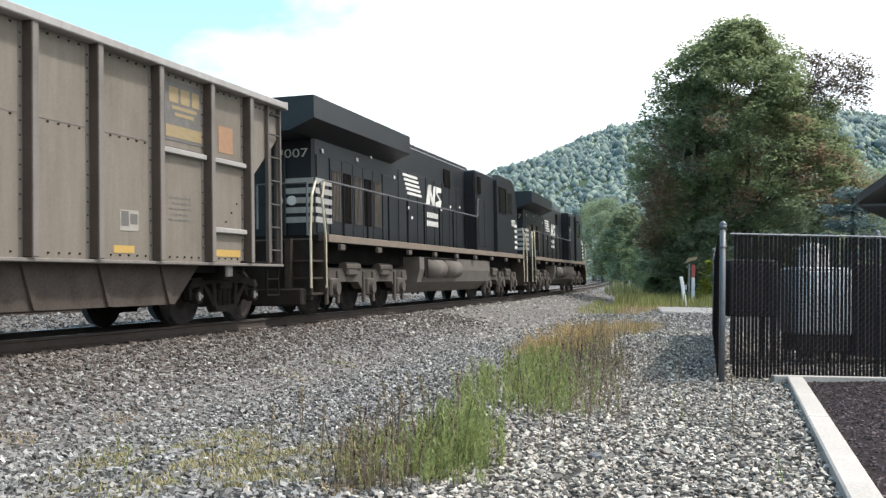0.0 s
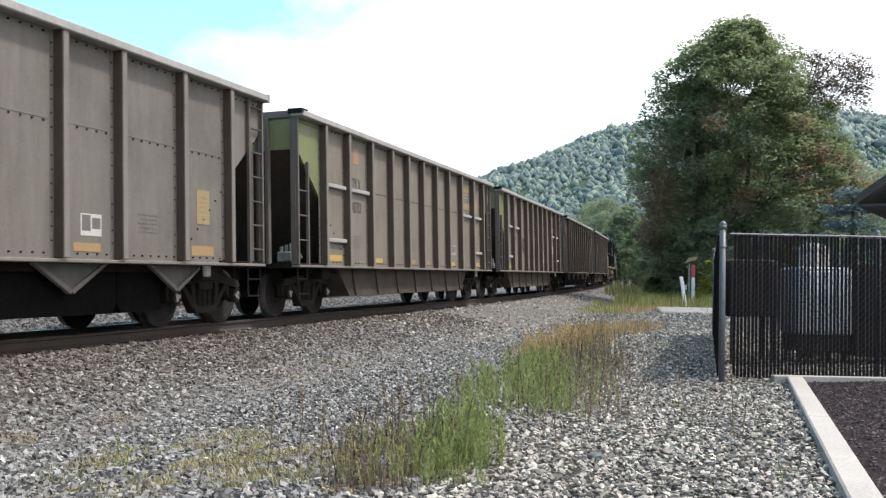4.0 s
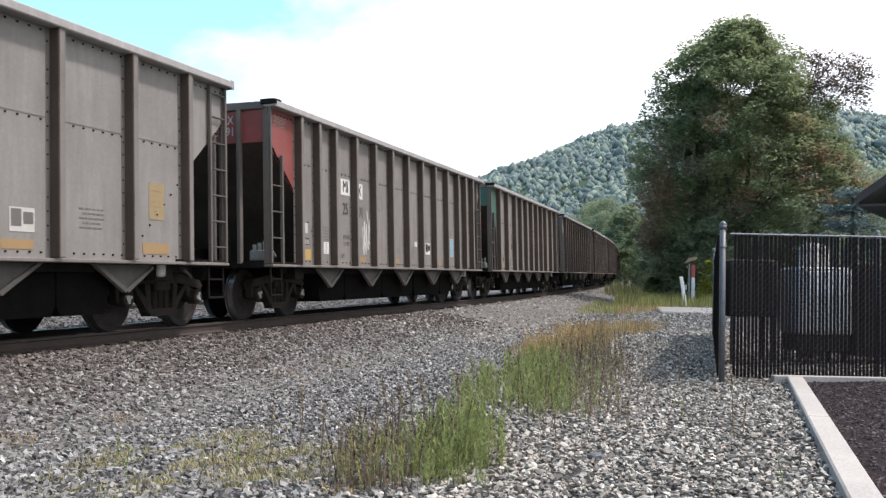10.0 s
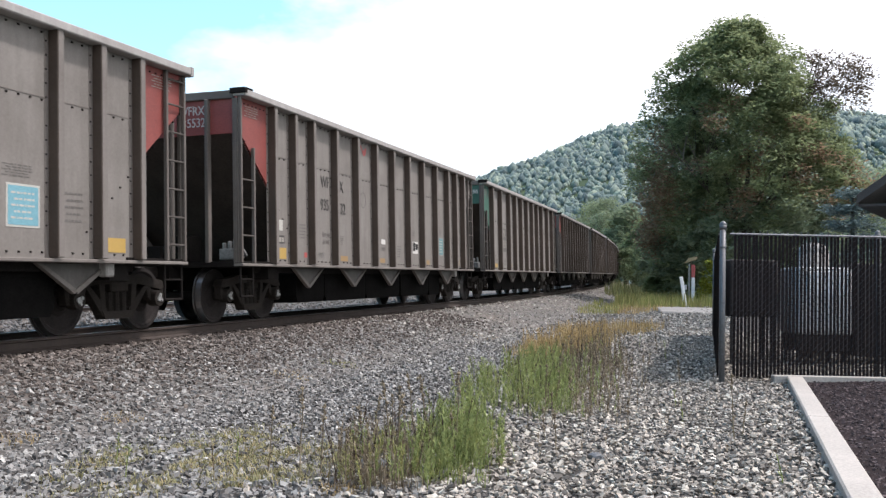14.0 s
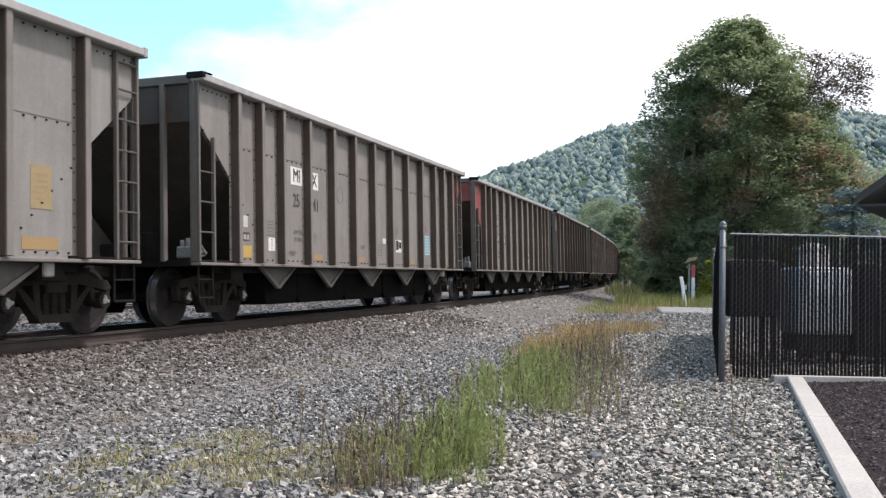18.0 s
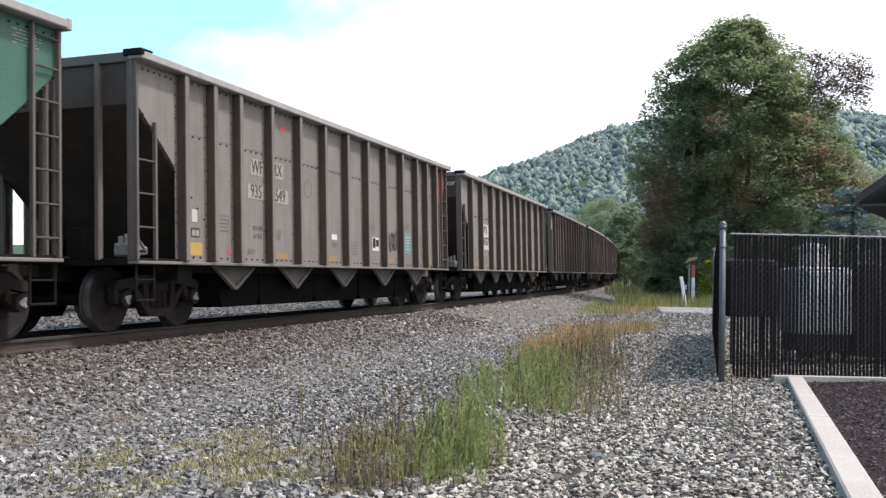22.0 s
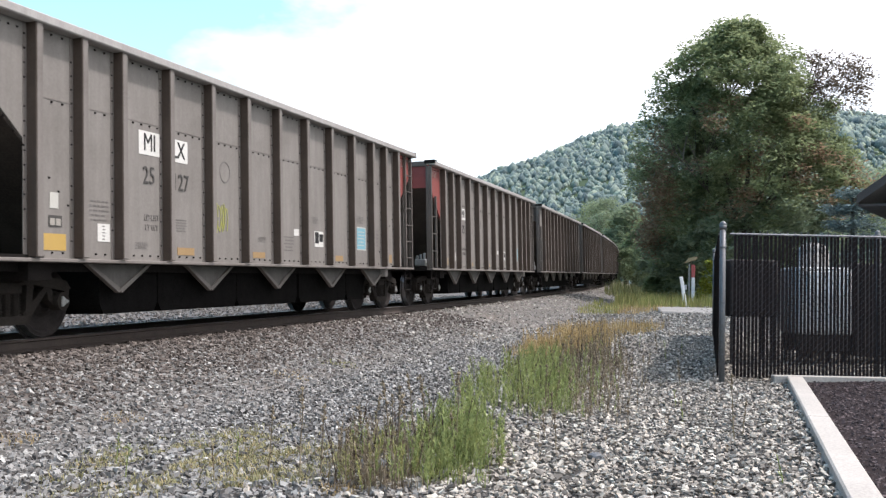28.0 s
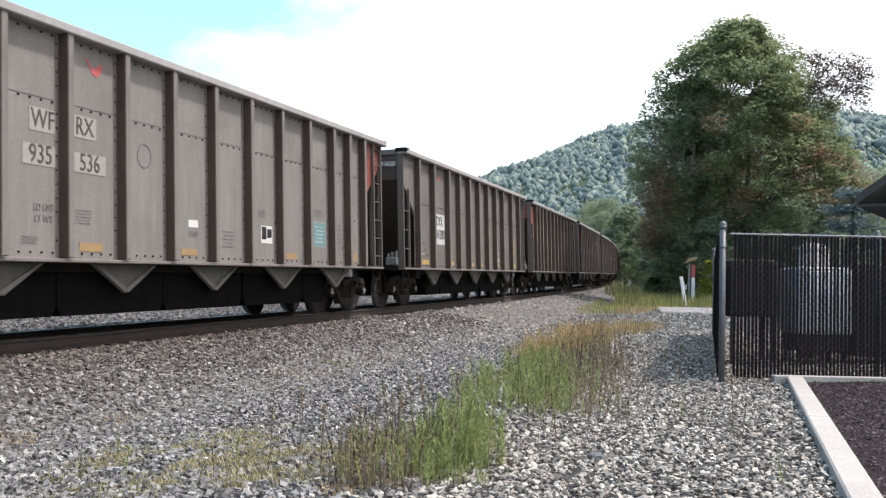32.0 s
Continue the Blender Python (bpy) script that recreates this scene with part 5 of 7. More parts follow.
        # steps at both ends
        for k in (-1, 1):
            mm = m if k == 1 else m @ Matrix.Diagonal((1, -1, 1, 1))
            def well():
                bm = bmesh.new()
                prism(bm, [(9.75, 1.5), (9.65, 0.5), (9.9, 0.4), (10.5, 0.4), (10.45, 1.5)], "x", 1.0, 1.12)
                for z in (0.42, 0.72, 1.05):
                    box(bm, 1.1, 1.52, 9.85, 10.4, z, z + 0.04)
                prism(bm, [(9.75, 1.55), (9.62, 0.42), (9.72, 0.42), (9.85, 1.55)], "x", 1.1, 1.54)
                return bm
            link("step_well", cached("l_well", well, "dark_dirt"), e, mm)
            link("step_handrail", cached("l_hand", lambda: pipe(bmesh.new(), [(1.52, 10.42, 0.55), (1.52, 10.42, 1.6), (1.5, 10.3, 2.3), (1.45, 10.0, 2.62)], 0.024), "handrail"), e, mm, "dirty cream grab rail")
            link("step_handrail", cached("l_hand2", lambda: pipe(bmesh.new(), [(1.53, 9.72, 0.55), (1.53, 9.72, 1.6), (1.52, 9.85, 2.3), (1.5, 9.7, 2.64)], 0.024), "handrail"), e, mm)
        def tank():
            bm = bmesh.new()
            prism(bm, [(0.0, 0.36), (1.0, 0.36), (1.36, 0.62), (1.45, 0.95), (1.45, 1.28), (0.0, 1.28)], "y", -3.4, 4.35)
            return bm
        t = link("fuel_tank", cached("l_tank", tank, "tank_dust"), e, m, "pale dusty fuel tank")
        for y in (-2.0, -0.35):
            link("air_reservoir", cached("l_res", lambda: tube(bmesh.new(), (1.36, -0.66, 0.98), (1.36, 0.66, 0.98), 0.26, 20), "tank_dust", True), t, pose(0, y, 0))
        # flat black plate on the tank stands for shade behind the reservoirs
        link("tank_recess", cached("l_recess", lambda: boxes((1.44, 1.456, -3.0, 0.25, 0.76, 1.27)), "steel_black"), t)
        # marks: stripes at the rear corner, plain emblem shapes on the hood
        for i in range(5):
            link("rear_stripe", cached("l_stripe", lambda: boxes((0.99, 1.016, -0.42, 0.42, -0.06, 0.06)), "dull_stripe"), e, m @ pose(0, -8.57, 1.95 + i * 0.2))
        for i in range(5):
            link("emblem_stripe", cached("l_stripe2", lambda: boxes((1.0, 1.012, -0.75, 0.5, -0.035, 0.035)), "white_mark"), e, m @ pose(0, -2.6 + i * 0.09, 3.45 - i * 0.115))
        def emblem():
            bm = bmesh.new()
            for pts in ([(-1.35, 2.78), (-1.05, 3.38), (-0.78, 3.38), (-1.0, 2.78)], [(-1.05, 3.38), (-0.88, 3.38), (-0.55, 2.78), (-0.72, 2.78)],
                        [(-0.72, 2.78), (-0.52, 2.78), (-0.35, 3.38), (-0.56, 3.38)], [(-0.3, 3.38), (0.22, 3.38), (0.22, 3.25), (-0.3, 3.2)], [(-0.36, 3.2), (-0.2, 3.2), (0.2, 3.0), (0.05, 3.0)], [(-0.4, 2.92), (-0.4, 2.78), (0.12, 2.78), (0.24, 3.02), (0.05, 3.0)]):
                prism(bm, pts, "x", 1.0, 1.012)
            return bm
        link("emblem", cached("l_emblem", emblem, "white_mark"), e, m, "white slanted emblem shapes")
        for z, w_ in ((2.52, 1.1), (2.28, 1.1)):
            link("name_bar", cached(("l_name", w_), lambda: boxes(*[(1.0, 1.01, -0.55 + i * 0.16, -0.43 + i * 0.16, -0.075, 0.075) for i in range(7)]), "white_mark"), e, m @ pose(0, -0.7, z))
        for y, z in ((-5.7, 3.62), (-4.0, 3.3), (-2.9, 2.6), (-2.6, 2.35), (0.2, 2.75), (1.2, 2.9), (2.3, 2.95), (-6.6, 3.45), (-8.6, 3.4)):
            link("placard", cached("l_plac", lambda: boxes((1.0, 1.013, -0.06, 0.06, -0.04, 0.04)), "white_mark"), e, m @ pose(0, y, z))
        for i in range(5):
            link("nose_stripe", cached("l_nstripe", lambda: boxes((1.5, 1.506, -0.22, 0.22, -0.05, 0.05)), "white_mark"), e, m @ pose(0, 8.45, 1.85 + i * 0.2))
    for turn, y in ((0, 1), (180, -1)):
        m = pose(0, 0, 0, 0, 0, turn)
        link("pilot", cached("l_pilot", lambda: boxes((-1.5, 1.5, 10.25, 10.35, 0.3, 1.5), (-1.4, 1.4, 10.35, 10.6, 0.22, 0.55), bevel=0.03), "truck"), e, m)
        link("coupler", cached("l_coupler", lambda: boxes((-0.1, 0.1, 10.3, 10.75, 0.78, 0.98), (-0.18, 0.18, 10.72, 11.0, 0.72, 1.03), bevel=0.03), "truck"), e, m)
        link("end_handrail", cached("l_endrail", lambda: pipe(bmesh.new(), [(-1.45, 10.4, 1.55), (-1.45, 10.4, 2.55), (-0.4, 10.4, 2.55), (-0.4, 10.4, 1.7)], 0.022), "galvanised"), e, m)
        link("brake_hose", cached("l_hose", lambda: pipe(bmesh.new(), [(0.4, 10.5, 1.0), (0.42, 10.75, 0.7), (0.4, 10.9, 0.45)], 0.03), "steel_black"), e, m)
    link("headlight", cached("l_light", lambda: tube(tube(bmesh.new(), (-0.14, -9.05, 2.35), (-0.14, -8.95, 2.35), 0.1, 12), (0.14, -9.05, 2.35), (0.14, -8.95, 2.35), 0.1, 12), "white_mark"), e, pose(0.35, 0, 0))
    link("end_door", cached("l_enddoor", lambda: boxes((-0.35, 0.35, -9.05, -8.99, 1.6, 3.3), bevel=0.01), "loco_black"), e)
    for i in range(5):
        link("rear_stripe", cached("l_stripe3", lambda: boxes((-0.97, 0.97, -9.022, -9.006, -0.06, 0.06)), "dull_stripe"), e, pose(0, 0, 1.95 + i * 0.2))
    link("lettering", cached_text("8007", "pale_patch"), e, Matrix.Translation((0.5, -9.015, 3.32)) @ pose(0, 0, 0, 90, 0, 0) @ Matrix.Diagonal((0.25, 0.18, 1, 1)))
    for turn in (1, -1):
        link("lettering", cached_text("8007", "white_mark"), e, Matrix.Translation((1.504 * turn, 8.05, 2.72)) @ (FACE if turn == 1 else pose(0, 0, 0, 0, 0, 180) @ FACE) @ Matrix.Diagonal((0.22, 0.25, 1, 1)))
    loco_truck(e, -6.7), loco_truck(e, 6.7)
    return e


LOCO = 22.0


def build_locos():
    for i in range(2):
        first = len(WHEELSETS)
        e = diesel("black diesel freight locomotive with white stripes and dusty running gear")
        TRAIN.append((e, 0.72 + LOCO / 2 + i * LOCO, 6.7, WHEELSETS[first:]))


build_locos()

# ---------------------------------------------------------------- the wooded hill and the valley trees


def ridge(x):
    """The height of the far ridge at x."""
    pts = [(-900, 30), (-420, 58), (-328, 76), (-257, 103), (-219, 115), (-179, 138), (-130, 162), (-110, 168), (-56, 186), (-6, 194), (58, 183), (102, 178), (168, 164), (320, 157), (600, 120), (1100, 60)]
    return float(np.interp(x, *zip(*pts)))


def hill_at(x, y):
    base = 330 + 0.1 * x
    crest = 872 + 0.33 * (x + 218)
    u = (y - base) / (crest - base)
    u = min(max(u, 0.0), 2.2)
    h = ridge(x) - 8
    prof = 0.4 * math.sin(min(u, 1.0) * math.pi / 2) ** 1.6 + 0.6 * u if u <= 1 else max(0.0, math.cos((u - 1) * 1.2))
    fold = 7 * noise.noise((x * 0.012, y * 0.010, 1)) * min(1, u * 2) * (1 if u < 0.85 else max(0, (1.0 - u) / 0.15))
    return h * prof + fold + 2.0 - 8


def build_hill():
    xs, ys = np.linspace(-900, 1100, 101), np.linspace(300, 1900, 81)
    verts = [(x, y, hill_at(x, y)) for y in ys for x in xs]
    n = len(xs)
    i = np.arange((len(ys) - 1) * n).reshape(-1, n)[:, :-1].ravel()
    ob = link("hillside", raw_mesh("hillside", verts, np.stack([i, i + 1, i + n + 1, i + n], -1), "wooded", True))
    tagged(ob, "steep green hillside rising behind the railway", "hill", kind="structure")
    rng = np.random.default_rng(21)
    def crowns(unit):
        out = []
        for k in range(10):
            f = np.array([noise.noise(Vector(p * 5 + k * 7)) for p in unit])
            v = unit * (1 + 0.7 * f[:, None]) * (1 + rng.uniform(-0.2, 0.2, (len(unit), 1)))
            v[:, 2] *= 1.15
            out.append(v)
        return np.array(out)
    places, sizes = [], []
    while len(places) < 13500:
        y = rng.uniform(345, 1010)
        x = rng.uniform(-0.46 * y, 0.19 * y) if rng.random() < 0.1 else rng.uniform(-0.345 * y, 0.125 * y)
        crest = 872 + 0.33 * (x + 218)
        if y > crest + 12:
            continue
        s = min(6.5, 3.2 * math.exp(rng.normal(0, 0.3))) * (0.8 + 0.2 * y / 900)
        if rng.random() < 0.1:
            s *= 1.35
        places.append((x, y, hill_at(x, y) + s * 0.25))
        sizes.append((s, s, s * rng.uniform(0.75, 1.2)))
    places, sizes = np.array(places), np.array(sizes)
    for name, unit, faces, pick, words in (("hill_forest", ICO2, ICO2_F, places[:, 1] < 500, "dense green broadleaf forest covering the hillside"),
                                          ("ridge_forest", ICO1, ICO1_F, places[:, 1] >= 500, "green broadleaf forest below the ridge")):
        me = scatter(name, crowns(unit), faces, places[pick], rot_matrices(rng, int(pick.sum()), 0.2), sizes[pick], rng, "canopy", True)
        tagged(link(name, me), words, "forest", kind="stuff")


build_hill()

LEAF = np.array([[(0, -0.5, 0), (0.3, 0.0, 0.09), (0, 0.5, 0), (-0.3, 0.0, 0.09)], [(0, -0.5, 0), (0.2, 0.05, 0.06), (0, 0.5, -0.06), (-0.2, 0.05, 0.08)], [(0.05, -0.5, 0.05), (0.36, 0.0, -0.05), (0, 0.45, 0), (-0.3, -0.1, 0.08)]])
LEAF_F = np.array([(0, 1, 2), (0, 2, 3)])


def foliage(name, clumps, per, size, seed, material, parent, label="", flat=0.85):
    """Leaves strewn through ellipsoid clumps: rows of (centre, radii), drooping sprays towards the rim."""
    rng = np.random.default_rng(seed)
    pts, sz = [], []
    for c, r in clumps:
        k = max(12, int(per * rng.uniform(0.7, 1.3)))
        d = rng.normal(size=(k, 3))
        d /= np.linalg.norm(d, axis=1)[:, None]
        q = d * (rng.uniform(0.25, 1.0, (k, 1)) ** 0.5) * np.array(r) * rng.uniform(0.75, 1.25, (k, 1))
        pts.append(np.array(c) + q)
        sz.append(rng.uniform(0.6, 1.4, k) * size)
    pts, sz = np.concatenate(pts), np.concatenate(sz)
    sizes = np.stack([sz, sz * 1.1, sz], -1)
    me = scatter(name, LEAF, LEAF_F, pts, rot_matrices(rng, len(pts), flat), sizes, rng, material)
    return link(name, me, parent, label=label)


def limb_mesh(segs):
    bm = bmesh.new()
    for a, b, ra, rb in segs:
        tube(bm, a, b, ra, 8, rb)
    return bm


def grow(rng, a, d, length, r, depth, out):
    """Branches that fork upwards and outwards from a."""
    p, n = Vector(a), 3
    d = Vector(d).normalized()
    for i in range(n):
        q = p + d * (length / n)
        out.append((p[:], q[:], r * (1 - 0.22 * i), r * (1 - 0.22 * (i + 1))))
        p = q
        d = (d + Vector((rng.uniform(-0.22, 0.22), rng.uniform(-0.22, 0.22), rng.uniform(-0.05, 0.2)))).normalized()
    if depth:
        for k in range(rng.randint(2, 4)):
            e = (d + Vector((rng.uniform(-0.8, 0.8), rng.uniform(-0.8, 0.8), rng.uniform(-0.1, 0.6)))).normalized()
            grow(rng, p, e, length * rng.uniform(0.55, 0.8), r * 0.45, depth - 1, out)


def clump_ring(rng, outline, n, depth):
    """Clumps filling a crown given by rows of (height, left, right) half-widths."""
    hs, ls, rs = zip(*outline)
    out = []
    for _ in range(n):
        h = rng.uniform(hs[0], hs[-1])
        l, r = np.interp(h, hs, ls), np.interp(h, hs, rs)
        a = rng.uniform(0, 2 * math.pi)
        k = rng.uniform(0.15, 1.0) ** 0.5
        w = (r - l) / 2
        x = (l + r) / 2 + math.cos(a) * w * k * 0.92
        y = math.sin(a) * depth * k * min(1.0, w / 3.5)
        s = rng.uniform(0.55, 1.15)
        out.append(((x, y, h), (s, s, s * 0.62)))
    return out


RX_ = Vector((0.948, 0.317, 0.0))  # across the view
FX_ = Vector((-0.317, 0.948, 0.0))  # along it


def big_tree():
    base = Vector((-1.1, 52.4, level(-1.1, 52.4)))
    m = Matrix((( RX_.x, FX_.x, 0, base.x), (RX_.y, FX_.y, 0, base.y), (0, 0, 1, base.z), (0, 0, 0, 1)))
    tree = tagged(new("broadleaf_tree"), "tall bushy broadleaf tree with green and withered brown foliage", "tree")
    tree.matrix_basis = m
    rng = random.Random(8)
    segs = [((0, 0, -0.3), (0.05, 0, 2.2), 0.42, 0.34), ((0.05, 0, 2.2), (0.0, 0.1, 4.4), 0.34, 0.28)]
    part("trunk", limb_mesh(segs), "bark", tree, "grey-brown trunk")
    for d, l, r in (((-0.5, 0.1, 1), 4.2, 0.17), ((0.45, -0.2, 1), 4.4, 0.18), ((0.05, 0.3, 1), 4.6, 0.2), ((-0.9, -0.3, 0.6), 3.2, 0.13), ((0.95, 0.2, 0.62), 3.4, 0.14), ((0.3, -0.8, 0.7), 3.0, 0.12)):
        out = []
        grow(rng, (0.0, 0.05, rng.uniform(3.4, 4.4)), d, l, r, 2, out)
        part("limb", limb_mesh(out), "bark", tree)
    crown = [(0.3, -5.0, 4.3), (2.0, -5.3, 4.8), (4.5, -5.4, 5.2), (6.0, -5.3, 5.5), (8.2, -5.0, 4.9), (9.4, -4.7, 3.8), (10.3, -4.3, 3.3), (11.5, -4.0, 2.6), (12.7, -3.2, 1.7), (13.6, -2.0, 0.6), (14.3, -0.8, 0.2)]
    main = clump_ring(rng, crown, 500, 4.2)
    main += clump_ring(rng, [c for c in crown if 8.2 <= c[0] <= 11.5], 70, 3.0)
    main += clump_ring(rng, [c for c in crown if 2.0 <= c[0] <= 9.0], 130, 4.0)
    dark = [c for c in main if c[0][2] < 5.2 and rng.random() < 0.75]
    green = [c for c in main if c not in dark]
    brown = [((rng.uniform(-5.4, -3.9), rng.uniform(-2, 1.5), rng.uniform(2.6, 8.8)), (0.75, 0.7, 0.7)) for _ in range(46)]
    brown += [((rng.uniform(4.2, 6.2), rng.uniform(-2, 2), rng.uniform(4.6, 7.2)), (0.7, 0.7, 0.5)) for _ in range(18)]
    brown += [((rng.uniform(-3.4, 3.2), rng.uniform(-3.8, -2.2), rng.uniform(4.2, 9.8)), (0.8, 0.5, 0.5)) for _ in range(24)]
    green += [((rng.uniform(-1.3, 0.9), rng.uniform(-2.6, -1.4), rng.uniform(9.0, 10.8)), (0.8, 0.6, 0.5)) for _ in range(12)]
    sprays = [((rng.uniform(3.0, 6.1), rng.uniform(-1, 1), rng.uniform(9.6, 12.9)), (0.55, 0.5, 0.42)) for _ in range(52)]
    ragged = []
    for _ in range(120):
        h = rng.uniform(5.5, 14.2)
        l, r = np.interp(h, [c[0] for c in crown], [c[1] for c in crown]), np.interp(h, [c[0] for c in crown], [c[2] for c in crown])
        ragged.append(((rng.choice((l - rng.uniform(-0.3, 0.8), r + rng.uniform(-0.3, 0.7))), rng.uniform(-1.5, 1.5), h), (0.5, 0.5, 0.35)))
    foliage("crown", green, 215, 0.18, 31, "leaf", tree, "mid-green leaf clumps")
    foliage("lower_crown", dark, 200, 0.18, 32, "leaf_dark", tree, "dark green shaded leaf clumps")
    foliage("withered_foliage", brown, 150, 0.16, 33, "leaf_brown", tree, "withered brown leaves")
    foliage("outer_sprays", ragged, 70, 0.18, 34, "leaf", tree)
    foliage("thin_branch_leaves", sprays, 85, 0.16, 35, "leaf_purple", tree, "sparse brownish leaves")
    out = []
    for k in range(7):
        grow(rng, (2.0, 0, 8.6 + 0.3 * k), (0.9, rng.uniform(-0.3, 0.3), 0.3 + 0.05 * k), 2.2, 0.028, 1, out)
    part("thin_branch", limb_mesh(out), "bark", tree, "bare thin branches")
    return tree


def bushy(name, x, y, w, h, material, n, per, leaf, seed, label, category, trunk=True, zlift=0.0, parent_group=""):
    """A smaller tree or bush with a ragged crown."""
    t = tagged(new(name), label, category, parent_group)
    t.matrix_basis = pose(x, y, level(x, y) + zlift)
    rng = random.Random(seed)
    if trunk:
        out = [((0, 0, -0.5), (0.05, 0, h * 0.4), w * 0.035, w * 0.025)]
        for _ in range(4):
            grow(rng, (0.03, 0, h * 0.35), (rng.uniform(-0.6, 0.6), rng.uniform(-0.6, 0.6), 1), h * 0.3, w * 0.015, 1, out)
        part("trunk", limb_mesh(out), "bark", t)
    crown = [(0.12 * h, -w * 0.42, w * 0.42), (0.4 * h, -w * 0.5, w * 0.5), (0.7 * h, -w * 0.4, w * 0.38), (0.9 * h, -w * 0.2, w * 0.22), (h, -w * 0.06, w * 0.06)]
    cl = clump_ring(rng, crown, n, w * 0.45)
    cl = [(c, tuple(v * w * 0.16 for v in r)) for c, r in cl]
    foliage("crown", cl, per, leaf, seed, material, t)
    return t


def valley_trees():
    rows = [(-15.5, 112, 7, 9.0, "leaf_dark"), (-12.6, 104, 6, 7.0, "leaf"), (-8.5, 102, 9, 11, "leaf_dark"), (-18.0, 124, 7, 8.5, "leaf"), (-20.5, 150, 9, 12, "leaf_dark"),
            (-22.5, 140, 11, 12, "leaf_dark"), (-10.5, 92, 5, 4.8, "leaf"), (-8.2, 80, 6, 5.0, "leaf"), (-3.0, 90, 12, 12, "leaf"), (6.0, 84, 12, 10, "leaf_dark"),
            (-5.8, 66, 5, 4.5, "leaf_dark"), (12, 95, 12, 11, "leaf"), (-28, 165, 13, 13, "leaf"), (-5.2, 58, 3.6, 3.0, "leaf_light")]
    for i, (x, y, w, h, mat) in enumerate(rows):
        kind = "tree" if h > 6 else "bush"
        bushy("roadside_" + kind, x, y, w, h, mat, 80, 150, 0.3 if h > 6 else 0.22, 60 + i, "leafy green %s growing beside the curving track" % ("tree" if h > 6 else "bush"), kind, h > 6, 0.0, "lineside trees")


big_tree()
valley_trees()
bushy("yellow_shrub", -2.5, 46.5, 1.4, 2.1, "leaf_yellow", 34, 90, 0.13, 91, "yellow-green leafy shrub beside the fence", "shrub", False)


def blue_spruce():
    t = tagged(new("blue_spruce"), "bluish-grey spruce with drooping needle boughs", "tree")
    t.matrix_basis = pose(2.45, 32.4, level(2.45, 32.4))
    part("trunk", limb_mesh([((0, 0, -0.2), (0, 0, 3.9), 0.14, 0.03)]), "bark", t)
    rng = random.Random(4)
    for k in range(9):
        z = 0.5 + k * 0.42
        w = 2.3 * (1 - k / 10.5)
        cl = []
        for j in range(13):
            a = rng.uniform(0, 2 * math.pi)
            q = rng.uniform(0.35, 1.0)
            cl.append(((math.cos(a) * w * q, math.sin(a) * w * q, z - 0.18 * q * w + rng.uniform(-0.1, 0.1)), (0.4, 0.4, 0.16)))
        foliage("bough_tier", cl, 80, 0.13, 200 + k, "spruce", t, "", 0.6)


blue_spruce()

# ---------------------------------------------------------------- fence, kerb, house edge, utility cabinet
CORNER = Vector((-0.55, 12.83))


def fence_panel(name, a, b, label, step=0.0735):
    """Chain-link fence from a to b with top rail, wires and upright privacy slats."""
    a, b = Vector(a), Vector(b)
    d = b - a
    length = d.length
    ang = math.atan2(d.y, d.x)
    f = tagged(new(name), label, "fence")
    f.matrix_basis = Matrix.Translation((a.x, a.y, level(a.x, a.y) + 0.0)) @ Matrix.Rotation(ang, 4, "Z")
    part("top_rail", tube(bmesh.new(), (0, 0.0, 1.885), (length, 0.0, 1.885), 0.012, 8), "rail_pipe", f)
    n = int(length / step)
    sl = mesh_of("slat", boxes((-0.355 * step, 0.355 * step, -0.004, 0.004, 0.07, 1.872), bevel=0.0015), "slat")
    rng = random.Random(2)
    for i in range(min(n, 140)):
        link("slat", sl, f, pose(0.06 + i * step, 0.0, rng.uniform(-0.012, 0.016), 0, rng.uniform(-0.25, 0.25), rng.uniform(-6, 6)))
    bm = bmesh.new()
    st = 0.087
    v, fc = [], []
    h = 1.81
    rows = []
    k = -int(h / st)
    while k * st < length:
        x0, x1 = k * st, k * st + h
        for s0, s1, z0, z1 in ((x0, x1, 0.07, 0.07 + h), (x0, x1, 0.07 + h, 0.07)):
            ca, cb = max(s0, 0), min(s1, length)
            if cb - ca > 0.01:
                za, zb = z0 + (ca - s0) / h * (z1 - z0), z0 + (cb - s0) / h * (z1 - z0)
                rows.append((ca, za, cb, zb))
        k += 1
    w = 0.003
    for ca, za, cb, zb in rows:
        y = -0.010 if zb > za else 0.010
        i = len(v)
        v += [(ca, y - w, za - w), (ca, y + w, za - w), (ca, y, za + w), (cb, y - w, zb - w), (cb, y + w, zb - w), (cb, y, zb + w)]
        fc += [(i, i + 1, i + 4, i + 3), (i + 1, i + 2, i + 5, i + 4), (i + 2, i, i + 3, i + 5)]
    bm.free()
    tagged(link("wire_mesh", raw_mesh("wire_mesh", v, fc, "wire"), f, label="dark diamond wire mesh"), kind="stuff")
    twist = [((0.037 + i * st) - 0.004, (0.037 + i * st) + 0.004, -0.004, 0.004, 1.88, 1.93) for i in range(int(length / st))]
    part("wire_tips", boxes(*twist), "galvanised", f)
    return f


